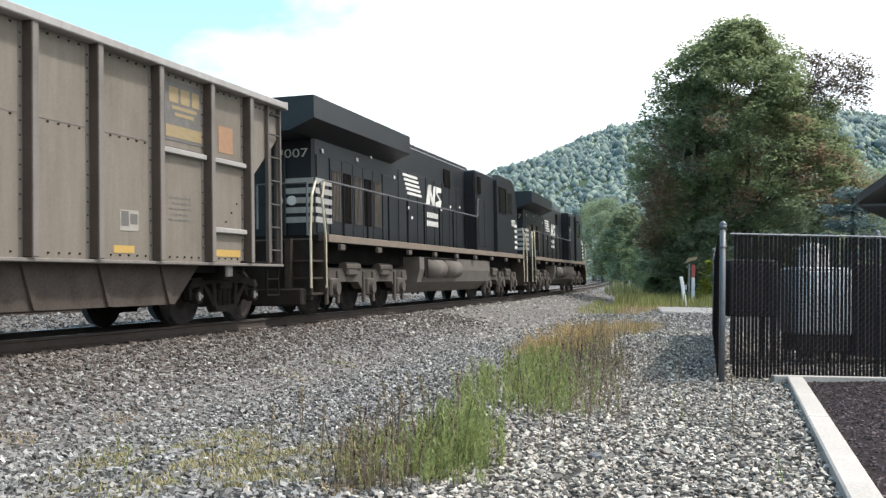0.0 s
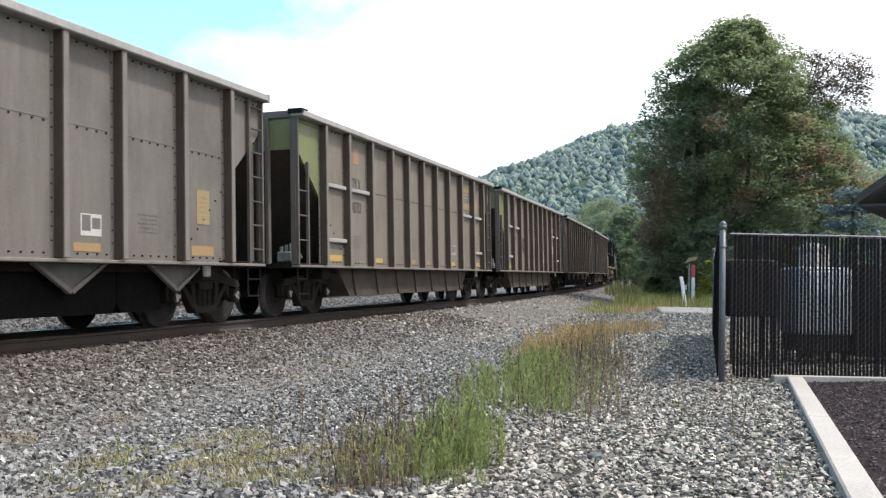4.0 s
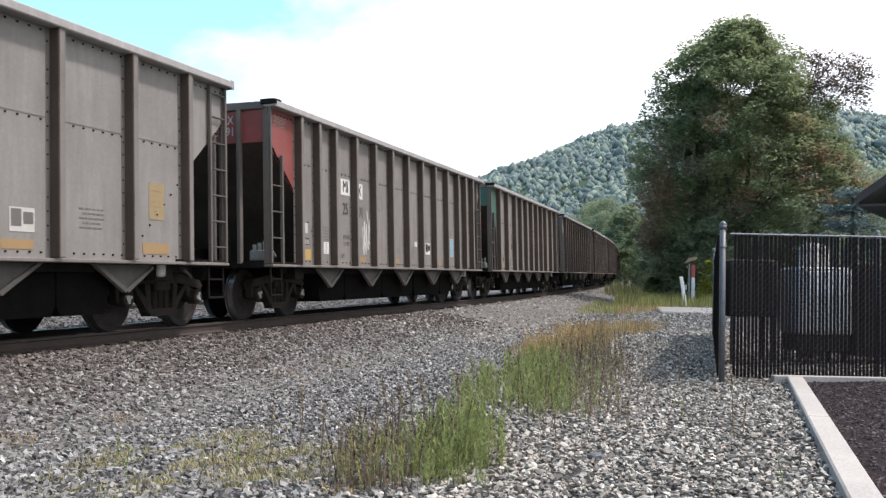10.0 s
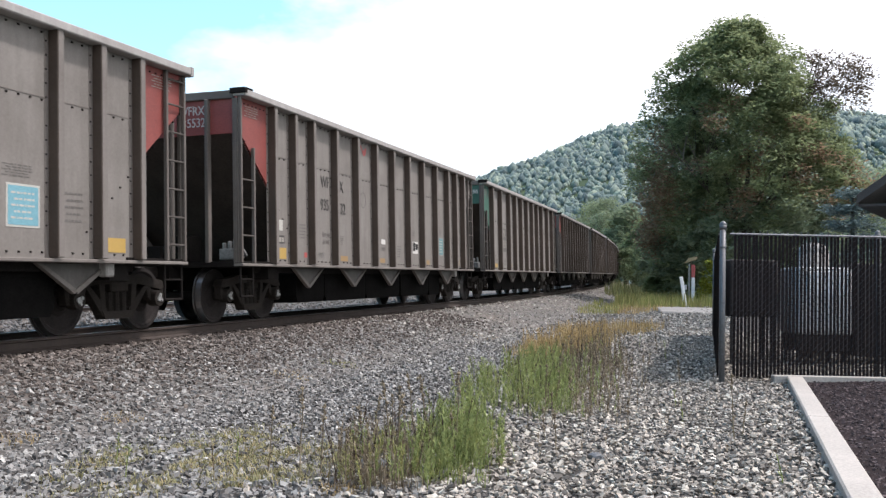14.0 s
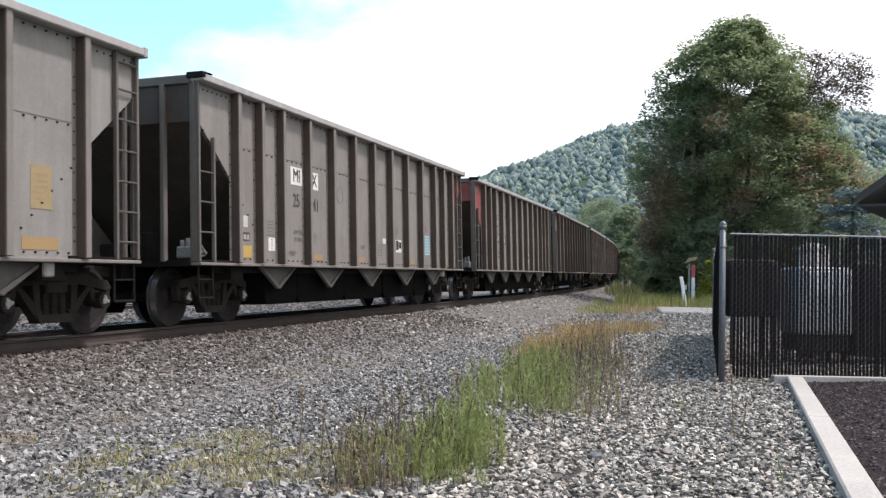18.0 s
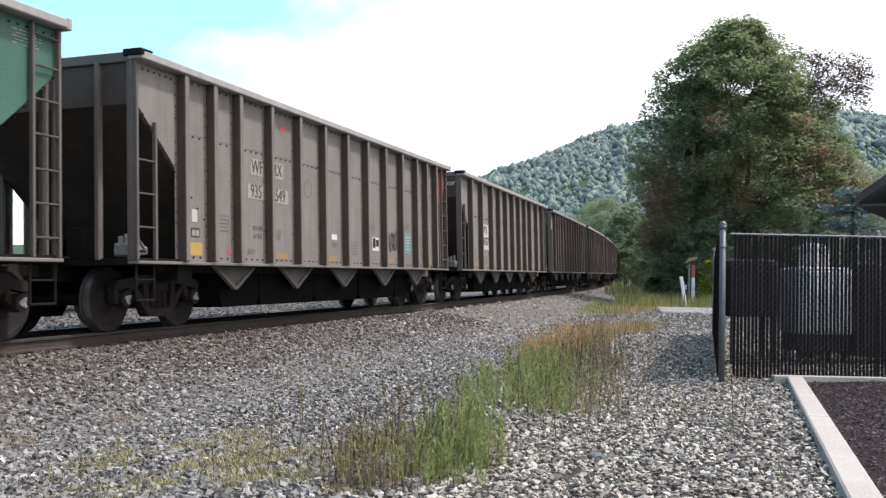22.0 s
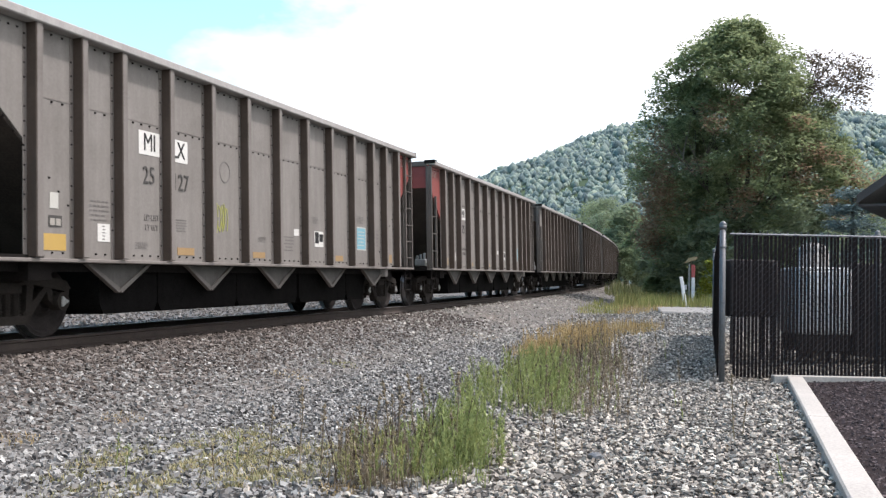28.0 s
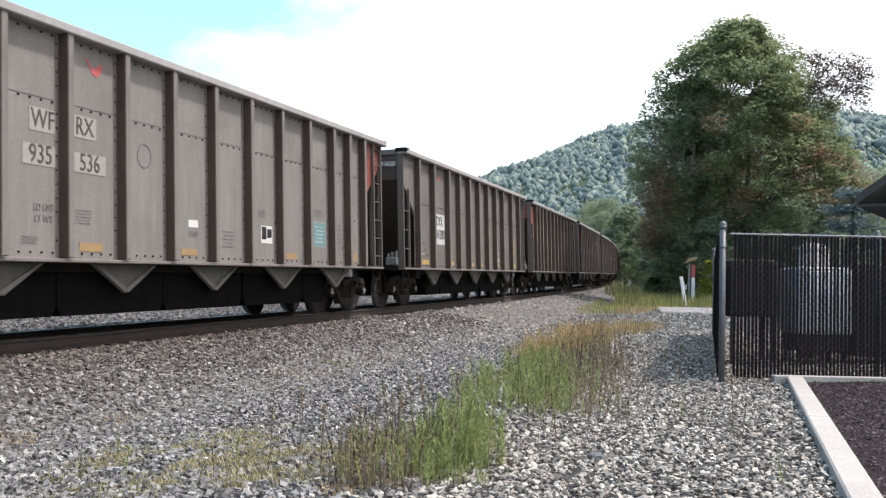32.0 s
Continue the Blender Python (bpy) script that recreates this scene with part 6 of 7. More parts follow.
def post_with_cap(x, y, label, h=2.0, r=0.038):
    p = tagged(new("fence_post"), label, "fence post", "fence posts")
    p.matrix_basis = pose(x, y, level(x, y))
    part("tube", tube(bmesh.new(), (0, 0, -0.4), (0, 0, h), r, 16), "galvanised", p, "", True)
    bm = bmesh.new()
    bmesh.ops.create_uvsphere(bm, u_segments=14, v_segments=8, radius=r * 1.25, matrix=Matrix.Translation((0, 0, h)))
    tube(bm, (0, 0, h - 0.06), (0, 0, h), r * 1.22, 14)
    part("cap", bm, "galvanised", p, "domed cap", True)
    for z in (0.35, 1.0, 1.7):
        part("tension_band", tube(bmesh.new(), (0, 0, z), (0, 0, z + 0.025), r * 1.14, 14), "galvanised", p)


def yard():
    c, r = CORNER, Vector((0.948, 0.318))
    fence_panel("slatted_fence", c + r * 0.09, c + r * 4.0, "chain-link fence with dark brown privacy slats", 0.047)
    fence_panel("slatted_fence", c + Vector((-0.05, 0.1)), c + Vector((-0.62, 10.2)), "chain-link side fence with dark brown privacy slats")
    post_with_cap(c.x, c.y, "dark galvanised corner post with domed cap")
    for k in (1.95, 3.95):
        post_with_cap(c.x + r.x * k + 0.02, c.y + r.y * k + 0.06, "dark galvanised line post behind the slats", 1.87, 0.03)
    post_with_cap(-0.86, 17.9, "dark galvanised line post of the side fence", 1.87, 0.03)
    post_with_cap(-1.17, 23.0, "dark galvanised end post of the side fence", 1.95, 0.035)
    # the strip under the fence and the kerb along the dark bed
    a, b = c + r * 0.62 + Vector((0.02, -0.09)), c + r * 4.2 + Vector((0.02, -0.09))
    strip = tagged(new("concrete_strip"), "thin pale concrete strip under the fence", "kerb", kind="structure")
    strip.matrix_basis = Matrix.Translation((a.x, a.y, level(a.x, a.y))) @ Matrix.Rotation(math.atan2(r.y, r.x), 4, "Z")
    part("slab", boxes((0, (b - a).length, -0.07, 0.07, -0.1, 0.10), bevel=0.008), "concrete", strip)
    kerb = tagged(new("kerb"), "long pale concrete kerb between gravel and dark bed", "kerb", kind="structure")
    p0, p1 = Vector((0.66, 2.0)), Vector((0.325, 13.05))
    d = p1 - p0
    kerb.matrix_basis = Matrix.Translation((p0.x, p0.y, level(p0.x, p0.y))) @ Matrix.Rotation(math.atan2(d.y, d.x), 4, "Z") @ Matrix.Rotation(-math.atan(GRADE), 4, "Y")
    for i in range(3):
        st = d.length / 3
        part("kerb_stone", boxes((i * st, (i + 1) * st - 0.008, -0.098, 0.098, -0.15, 0.075), bevel=0.014), "concrete", kerb)
    bed = raw_mesh("dark_bed", [(x, y, level(x, y) + 0.01) for x, y in ((0.70, 2.0), (6.5, 2.0), (6.5, 16.0), (0.45, 13.05))], [(0, 1, 2, 3)], "bed_soil")
    tagged(link("dark_bed", bed), "bed of dark reddish-brown crushed stone", "ground", kind="structure")
    # slab by the line
    slab = tagged(new("concrete_slab"), "flat pale concrete slab lying in the gravel", "slab")
    slab.matrix_basis = pose(-3.0, 40.0, level(-3.0, 40), 0.9, 0, 8)
    part("slab", boxes((-1.2, 1.5, -3.0, 2.6, -0.1, 0.08), bevel=0.05), "old_slab", slab)
    # marker post with a red top, leaning stake
    mk = tagged(new("marker_post"), "white marker post with a red top and weathered box", "marker post")
    mk.matrix_basis = pose(-3.37, 47.4, level(-3.37, 47.4) - 0.2)
    part("post", boxes((-0.075, 0.075, -0.06, 0.06, 0, 1.55), bevel=0.01), "white_paint", mk)
    part("red_top", boxes((-0.085, 0.085, -0.065, 0.065, 1.55, 2.15), bevel=0.01), "red_mark", mk, "red reflective top")
    part("side_post", boxes((-0.22, -0.14, -0.05, 0.05, 0, 2.2), bevel=0.01), "white_grime", mk)
    part("box", boxes((-0.42, -0.28, -0.1, 0.1, 0.95, 1.2), bevel=0.02), "grey_box", mk)
    part("hood", prism(bmesh.new(), [(-0.4, 2.22), (0.1, 2.36), (0.22, 2.5), (0.15, 2.54), (-0.22, 2.46)], "y", -0.15, 0.15), "ochre_faded", mk, "tilted brown cap")
    stake = tagged(new("leaning_stake"), "white stake leaning in the tall grass", "stake")
    stake.matrix_basis = pose(-3.55, 45.6, level(-3.55, 45.6) - 0.1, 0, -9, 15)
    part("shaft", boxes((-0.075, 0.075, -0.05, 0.05, 0, 1.5), bevel=0.015), "white_paint", stake)
    # cabinets behind the fence
    cab = tagged(new("utility_cabinet"), "light grey utility cabinet standing behind the fence", "cabinet")
    cab.matrix_basis = Matrix.Translation((0.66, 15.6, level(0.66, 15.6))) @ Matrix.Rotation(math.atan2(r.y, r.x), 4, "Z")
    part("body", boxes((-0.24, 0.56, 0, 0.8, 0.46, 1.47), bevel=0.02), "grey_box", cab)
    part("plinth", boxes((-0.22, 0.54, 0.05, 0.75, 0.2, 0.457), bevel=0.01), "roof", cab, "dark steel stand")
    for x, y in ((-0.18, 0.1), (0.5, 0.1), (-0.18, 0.7), (0.5, 0.7)):
        part("leg", boxes((x - 0.025, x + 0.025, y - 0.025, y + 0.025, -0.1, 0.2), bevel=0.005), "roof", cab)
    part("upper_panel", boxes((-0.12, 0.53, -0.02, 0.01, 1.06, 1.41), bevel=0.008), "white_paint", cab, "white upper panel")
    part("door", boxes((-0.2, 0.52, -0.018, 0.01, 0.52, 1.03), bevel=0.008), "grey_box", cab)
    bin_ = tagged(new("utility_cabinet"), "dark brown equipment cabinet on legs behind the fence", "cabinet")
    bin_.matrix_basis = Matrix.Translation((-0.2, 15.7, level(-0.2, 15.7))) @ Matrix.Rotation(math.atan2(r.y, r.x), 4, "Z")
    part("body", boxes((-0.36, 0.36, 0, 0.6, 0.72, 1.6), bevel=0.02), "roof", bin_)
    part("door", boxes((-0.32, 0.32, -0.018, 0.01, 0.78, 1.54), bevel=0.008), "roof", bin_)
    for x in (-0.32, 0.32):
        for y in (0.04, 0.56):
            part("leg", boxes((x - 0.03, x + 0.03, y - 0.03, y + 0.03, -0.1, 0.72), bevel=0.005), "roof", bin_)
    cab2 = tagged(new("utility_cabinet"), "second grey utility cabinet behind the fence", "cabinet")
    cab2.matrix_basis = Matrix.Translation((1.9, 16.05, level(1.9, 16.05))) @ Matrix.Rotation(math.atan2(r.y, r.x), 4, "Z")
    part("body", boxes((-0.68, 0.75, 0, 0.7, 0.1, 1.5), bevel=0.02), "roof", cab2)
    part("door", boxes((-0.6, 0.0, -0.02, 0.01, 0.2, 1.42), bevel=0.008), "roof", cab2)
    part("door", boxes((0.03, 0.65, -0.02, 0.01, 0.2, 1.42), bevel=0.008), "roof", cab2)
    tank = tagged(new("gas_bottle"), "white rounded gas tank behind the fence", "tank")
    tank.matrix_basis = Matrix.Translation((0.7, 17.2, level(0.7, 17.2)))
    part("shell", tube(bmesh.new(), (0, 0, -0.05), (0, 0, 1.72), 0.25, 18), "white_grime", tank, "", True)
    bm = bmesh.new()
    bmesh.ops.create_uvsphere(bm, u_segments=18, v_segments=10, radius=0.25, matrix=Matrix.Translation((0, 0, 1.72)) @ Matrix.Diagonal((1, 1, 0.7, 1)))
    part("dome", bm, "white_grime", tank, "", True)
    # the house at the yard's edge
    house = tagged(new("house"), "house with dark overhanging eave and white corner trim", "house")
    house.matrix_basis = Matrix.Translation((1.89, 23.76, level(1.89, 23.8))) @ Matrix.Rotation(-0.24, 4, "Z")
    part("wall", boxes((0.75, 9.0, 0.8, 7.0, -0.3, 2.95)), "pale_patch", house)
    part("corner_trim", boxes((0.52, 0.73, 0.74, 1.0, -0.2, 2.78), bevel=0.01), "white_paint", house, "white corner board")
    part("window_trim", boxes((0.8, 1.9, 0.74, 0.8, 1.2, 2.5), bevel=0.01), "white_paint", house)
    part("roof", prism(bmesh.new(), [(0.0, 2.98), (0.05, 3.12), (4.6, 6.4), (9.4, 3.12), (9.4, 2.98), (4.6, 6.1)], "y", 0.0, 7.5), "shingle", house, "grey-brown shingled roof")
    part("fascia", prism(bmesh.new(), [(0.0, 2.96), (0.0, 3.16), (4.6, 6.46), (9.4, 3.16), (9.4, 2.96), (4.6, 6.24)], "y", -0.05, 0.0), "roof", house, "dark brown fascia board")
    part("soffit", boxes((0.02, 0.76, 0.02, 7.4, 2.9, 2.95)), "roof", house)
    part("gable", prism(bmesh.new(), [(0.75, 2.95), (4.6, 5.9), (8.9, 2.95)], "y", 0.82, 0.9), "pale_patch", house)


yard()

# ---------------------------------------------------------------- stones, weeds and grass


def in_view(n, near, far, seed, power=1.0):
    """Random places on the stretch of yard from near to far metres out."""
    rng = np.random.default_rng(seed)
    u = rng.uniform(0, 1, n)
    q = (near ** (2 - power) + u * (far ** (2 - power) - near ** (2 - power))) ** (1 / (2 - power))
    lat = rng.uniform(-0.47, 0.47, n) * q
    return np.stack([FX_.x * q + RX_.x * lat, FX_.y * q + RX_.y * lat], -1), rng


def lat_of(x, y):
    r = 1 / 0.00145
    return np.hypot(x + D0 + r, y) - r


def bed_height(l, y):
    """The height of ballast or yard at l metres from the line's middle."""
    x = l - D0
    yard_z = -0.385 + 0.03 * np.clip(x, -5.5, 6) + GRADE * y
    slope = np.interp(l, [1.65, 4.0, 4.8], [-0.195, -0.70, -1.0]) + l * CANT + GRADE * y
    far_z = np.interp(-l, [1.6, 2.55, 7.0, 10.3, 12.0], [-0.19, -0.21, -0.05, -0.045, -0.6]) + l * CANT + GRADE * y
    return np.where(l < -1.0, far_z, np.maximum(yard_z - 0.25 * np.clip((-5.5 - x) / 1.5, 0, 1), slope))


def strew(name, n, near, far, seed, keep, lo, hi, material, label, category, flat=0.7, power=1.0, chips=True):
    pts, rng = in_view(n, near, far, seed, power)
    l = lat_of(pts[:, 0], pts[:, 1])
    ok = keep(pts[:, 0], pts[:, 1], l, rng)
    pts, l = pts[ok], l[ok]
    z = bed_height(l, pts[:, 1])
    s = rng.uniform(lo, hi, len(pts)) * (0.8 + 0.35 * rng.random(len(pts)))
    sizes = np.stack([s * rng.uniform(0.85, 1.6, len(s)), s * rng.uniform(0.75, 1.1, len(s)), s * rng.uniform(flat * 0.7, flat, len(s))], -1)
    places = np.column_stack([pts, z + s * rng.uniform(-0.35, 0.4, len(s))])
    me = scatter(name, CHIPS if chips else STONES, CUBE_F if chips else ICO1_F, places, rot_matrices(rng, len(pts), 0.95), sizes, rng, material)
    tagged(link(name, me), label, category, kind="stuff")


def kerb_x(y):
    return 0.66 - 0.0303 * (y - 2.0)


def soft(x, edge, width, rng):
    return x + rng.normal(0, width, len(x)) > edge


def build_stones():
    strew("grey_ballast_stones", 90000, 5.6, 22, 1, lambda x, y, l, r: (l + r.normal(0, 0.45, len(x)) > 2.3) & ~soft(x, -2.6 - 0.08 * (y - 6), 0.45, r), 0.023, 0.053, "ballast_stone", "loose angular grey ballast stones", "gravel", 0.8)
    strew("rusty_ballast_stones", 100000, 8, 26, 2, lambda x, y, l, r: (l > 0.88) & (l + r.normal(0, 0.5, len(x)) < 3.0), 0.026, 0.06, "brown_stone", "rust-stained brown ballast stones beside the rail", "gravel", 0.8)
    strew("dusty_ballast_stones", 15000, 11, 24, 7, lambda x, y, l, r: (l + r.normal(0, 0.5, len(x)) > 3.2) & (y + r.normal(0, 2.0, len(x)) > 14.5) & ~soft(x, -2.6 - 0.08 * (y - 6), 0.45, r), 0.03, 0.06, "dusty_stone", "pale dusty ballast stones", "gravel", 0.8)
    strew("far_ballast_stones", 42000, 20, 78, 3, lambda x, y, l, r: (l > 0.95) & (x < -0.9), 0.045, 0.08, "dusty_stone", "pale grey ballast stones farther along the track", "gravel", 0.8)
    strew("back_ballast_stones", 48000, 10, 50, 8, lambda x, y, l, r: (l < -1.2) & (l > -10.3) & (abs(abs(l + 8.75) - 0.755) > 0.13), 0.045, 0.085, "back_stone", "grey-brown stones of the bed beyond the train", "gravel", 0.8)
    strew("pale_gravel", 25000, 5.5, 24, 4, lambda x, y, l, r: soft(x, -2.6 - 0.08 * (y - 6), 0.45, r) & ((x < kerb_x(y) - 0.1) | (y > 13.3)), 0.022, 0.054, "pale_stone", "pale rounded river gravel in buff and grey", "gravel", 0.6, chips=False)
    strew("pale_gravel_chips", 56000, 5.5, 24, 6, lambda x, y, l, r: soft(x, -2.6 - 0.08 * (y - 6), 0.45, r) & ((x < kerb_x(y) - 0.1) | (y > 13.3)), 0.018, 0.046, "pale_stone", "small pale stone chips among the gravel", "gravel", 0.7)
    strew("dark_gravel", 90000, 5.5, 14, 5, lambda x, y, l, r: (x > kerb_x(y) + 0.1) & (y < 13.0 + 0.33 * x), 0.015, 0.034, "mulch", "dark reddish-brown crushed stone", "gravel", 0.8)


build_stones()

BLADE = np.array([(-0.5, 0, 0), (0.5, 0, 0), (-0.4, 0.12, 0.5), (0.4, 0.12, 0.5), (0.0, 0.42, 1.0)])
BLADE_F = np.array([(0, 1, 3), (0, 3, 2), (2, 3, 4)])


def bearing(x, y):
    """Sideways run over run ahead, seen from the middle of the yard."""
    return (x * RX_.x + y * RX_.y) / (x * FX_.x + y * FX_.y)


def inside_of(polygon, n, rng, patchy, seed):
    """Random places inside a polygon of (x, y), thinned in patches."""
    poly = np.array(polygon)
    pts = rng.uniform(poly.min(0), poly.max(0), (n * 3 if n > 3000 else n * 6, 2))
    inside = np.zeros(len(pts), bool)
    j = len(poly) - 1
    for i in range(len(poly)):
        inside ^= ((poly[i, 1] > pts[:, 1]) != (poly[j, 1] > pts[:, 1])) & (pts[:, 0] < (poly[j, 0] - poly[i, 0]) * (pts[:, 1] - poly[i, 1]) / (poly[j, 1] - poly[i, 1] + 1e-9) + poly[i, 0])
        j = i
    pts = pts[inside] + rng.normal(0, 0.11, (int(inside.sum()), 2)) * min(1.0, np.ptp(poly[:, 0]) / 1.5)
    if patchy:
        pts = pts[np.array([noise.noise((p[0] * 2.2, p[1] * 1.6, seed % 2)) for p in pts]) + 0.6 * np.array([noise.noise((p[0] * 7.0, p[1] * 6.0, 3)) for p in pts]) + rng.normal(0, 0.16, len(pts)) > patchy - 0.3]
    return pts[:n]


def blades(name, polygon, n, lo, hi, width, material, seed, label, parent=None, patchy=0.0, lean=0.35):
    """Upright blades inside a polygon of (x, y)."""
    rng = np.random.default_rng(seed)
    pts = inside_of(polygon, n, rng, patchy, seed)
    z = bed_height(lat_of(pts[:, 0], pts[:, 1]), pts[:, 1]) - 0.02
    h = rng.uniform(lo, hi, len(pts))
    sizes = np.stack([np.full(len(h), width) * rng.uniform(0.6, 1.4, len(h)), h * lean * 2 * rng.uniform(0.2, 1, len(h)), h], -1)
    az = rng.uniform(0, 2 * math.pi, len(h))
    c, s, o, q = np.cos(az), np.sin(az), np.ones_like(az), np.zeros_like(az)
    turns = np.stack([c, -s, q, s, c, q, q, q, o], -1).reshape(-1, 3, 3)
    me = scatter(name, BLADE[None], BLADE_F, np.column_stack([pts, z]), turns, sizes, rng, material)
    return tagged(link(name, me, parent), label, "grass", kind="stuff")


PATCH_A = [(-1.73, 6.17), (-2.26, 7.98), (-2.56, 8.74), (-2.81, 8.26), (-2.74, 7.43), (-2.28, 5.98)]  # green, beside the pale gravel
DRY_A = [(-3.1, 6.9), (-3.06, 7.94), (-2.72, 7.7), (-2.3, 6.4), (-2.1, 5.8), (-2.55, 5.75)]  # its brown, withered side
PATCH_B = [(-2.99, 9.23), (-3.32, 11.44), (-3.54, 14.32), (-3.36, 16.15), (-2.17, 11.1), (-1.83, 9.22), (-2.06, 8.79), (-2.61, 9.75)]
DRY_B = [(-3.53, 16.73), (-2.92, 17.9), (-2.02, 14.78), (-1.36, 9.7), (-1.63, 9.04), (-2.2, 11.09)]
STRAW_B = [(-4.43, 17.68), (-4.45, 21.05), (-3.88, 23.76), (-2.96, 19.75), (-3.0, 17.4), (-3.62, 15.0)]
PATCH_C = [(-4.3, 5.0), (-4.95, 6.3), (-4.9, 7.2), (-4.5, 7.95), (-4.0, 8.1), (-3.6, 7.2), (-3.3, 6.2), (-3.75, 5.2)]
PATCH_D = [(-3.8, 6.4), (-3.4, 7.3), (-2.9, 6.9), (-2.9, 5.8), (-3.3, 5.5)]


def plant_shapes(seed, leaves, spread, droop):
    """A few plants of one stem and many small leaves, all of equal size."""
    rng = np.random.default_rng(seed)
    shapes = []
    for _ in range(7):
        v = []
        lean_ = rng.normal(0, 0.10, 2)
        def stem(k):
            return np.array((lean_[0] * k * k, lean_[1] * k * k, k))
        for i in range(3):
            a, b = stem(i / 3), stem((i + 1) / 3)
            v += [a + (0.009, 0, 0), a - (0.009, 0, 0), b]
        for i in range(leaves):
            k = rng.uniform(0.12, 1.0)
            az = rng.uniform(0, 2 * math.pi)
            ln = spread * rng.uniform(0.5, 1.2) * (1.15 - 0.6 * k)
            d = np.array((math.cos(az), math.sin(az), rng.uniform(0.2, 1.6) - droop)) * ln
            n = np.array((-math.sin(az), math.cos(az), 0)) * rng.uniform(0.014, 0.034)
            p = stem(k)
            v += [p - n * 0.5, p + n, p + d]
        shapes.append(v)
    shapes = np.array(shapes)
    return shapes, np.arange(shapes.shape[1]).reshape(-1, 3)


def plants(name, polygon, n, lo, hi, material, seed, label, leaves=16, spread=0.2, droop=0.0, patchy=0.0, side=None):
    """Weeds inside a polygon; side: (bearing, sign) thins them out past that line."""
    rng = np.random.default_rng(seed)
    shapes, faces = plant_shapes(seed, leaves, spread, droop)
    pts = inside_of(polygon, n, rng, patchy, seed)
    if side:
        pts = pts[(bearing(pts[:, 0], pts[:, 1]) + rng.normal(0, 0.016, len(pts)) - side[0]) * side[1] > 0]
    z = bed_height(lat_of(pts[:, 0], pts[:, 1]), pts[:, 1]) - 0.02
    h = rng.uniform(lo, hi, len(pts))
    sizes = np.stack([h * 0.9, h * 0.9, h], -1)
    me = scatter(name, shapes, faces, np.column_stack([pts, z]), rot_matrices(rng, len(pts), 0.13), sizes, rng, material)
    return tagged(link(name, me), label, "weeds", kind="stuff")


def build_weeds():
    green, dry = "tall feathery green weeds growing through the gravel", "dry brown weed stalks among green weeds"
    lime, stalks = "yellow-green flowering weeds in the gravel", "tall dark withered stalks among the weeds"
    plants("weed_patch", PATCH_A, 150, 0.2, 0.42, "grass", 1, green, 46, 0.17, 0.1, 0.3)
    plants("weed_patch", PATCH_A, 60, 0.2, 0.4, "weed_dark", 41, green, 44, 0.17, 0.1, 0.3)
    plants("weed_patch", PATCH_A, 70, 0.1, 0.26, "lime_grass", 25, lime, 36, 0.22, 0.1, 0.25)
    plants("weed_patch", PATCH_B, 230, 0.2, 0.42, "grass", 2, green, 46, 0.17, 0.1, 0.3)
    plants("weed_patch", PATCH_B, 90, 0.2, 0.42, "weed_dark", 42, green, 44, 0.17, 0.1, 0.3)
    plants("weed_patch", PATCH_B, 110, 0.1, 0.28, "lime_grass", 26, lime, 36, 0.22, 0.1, 0.25)
    plants("weed_patch", DRY_B, 110, 0.15, 0.4, "grass", 43, green, 40, 0.15, 0.1, 0.32)
    plants("weed_patch", DRY_A, 30, 0.12, 0.34, "grass", 46, green, 40, 0.18, 0.1, 0.3)
    plants("weed_patch", DRY_A, 40, 0.12, 0.3, "lime_grass", 44, lime, 36, 0.2, 0.1, 0.3)
    blades("green_grass", PATCH_A, 700, 0.06, 0.28, 0.009, "grass", 13, "thin green grass among the weeds", patchy=0.35)
    blades("green_grass", PATCH_B, 900, 0.06, 0.28, 0.009, "grass", 14, "thin green grass among the weeds", patchy=0.35)
    plants("dry_weeds", DRY_A, 85, 0.12, 0.36, "dry_grass", 3, dry, 34, 0.13, 0.0, 0.25)
    plants("dry_weeds", DRY_B, 230, 0.2, 0.44, "dry_grass", 4, dry, 30, 0.09, 0.0, 0.28)
    plants("dry_weeds", PATCH_A, 22, 0.25, 0.5, "stalk", 23, stalks, 26, 0.05, 0.0)
    plants("dry_weeds", DRY_A, 20, 0.25, 0.52, "stalk", 45, stalks, 26, 0.05, 0.0)
    plants("dry_weeds", PATCH_B, 40, 0.28, 0.5, "stalk", 24, stalks, 26, 0.05, 0.0)
    plants("dry_weeds", DRY_B, 70, 0.28, 0.55, "stalk", 15, stalks, 26, 0.05, 0.0)
    blades("dry_undergrowth", DRY_A, 1000, 0.04, 0.18, 0.009, "dry_grass", 52, "short tan dead grass under the weeds", patchy=0.3)
    blades("dry_undergrowth", DRY_B, 900, 0.04, 0.2, 0.009, "dry_grass", 53, "short tan dead grass under the weeds", patchy=0.35)
    plants("straw_weeds", STRAW_B, 190, 0.2, 0.44, "straw_grass", 34, "straw-yellow dried weeds in the gravel", 34, 0.14, 0.0, 0.25)
    blades("straw_grass", STRAW_B, 2200, 0.08, 0.32, 0.014, "straw_grass", 51, "orange-straw dried grass at the patch's far side", patchy=0.28)
    blades("straw_grass", [(-4.16, 25.3), (-3.1, 28.8), (-2.55, 24.4), (-3.3, 21.2)], 1100, 0.04, 0.14, 0.014, "straw_grass", 54, "orange-straw dried grass at the patch's far side", patchy=0.2)
    plants("sparse_weeds", [(-3.0, 5.6), (-0.2, 5.8), (0.0, 9.0), (-0.8, 12.5), (-1.6, 24), (-3.6, 27), (-1.5, 12)], 70, 0.08, 0.3, "dry_grass", 16, "scattered thin dry weeds in the gravel", 12, 0.18, 0.0)
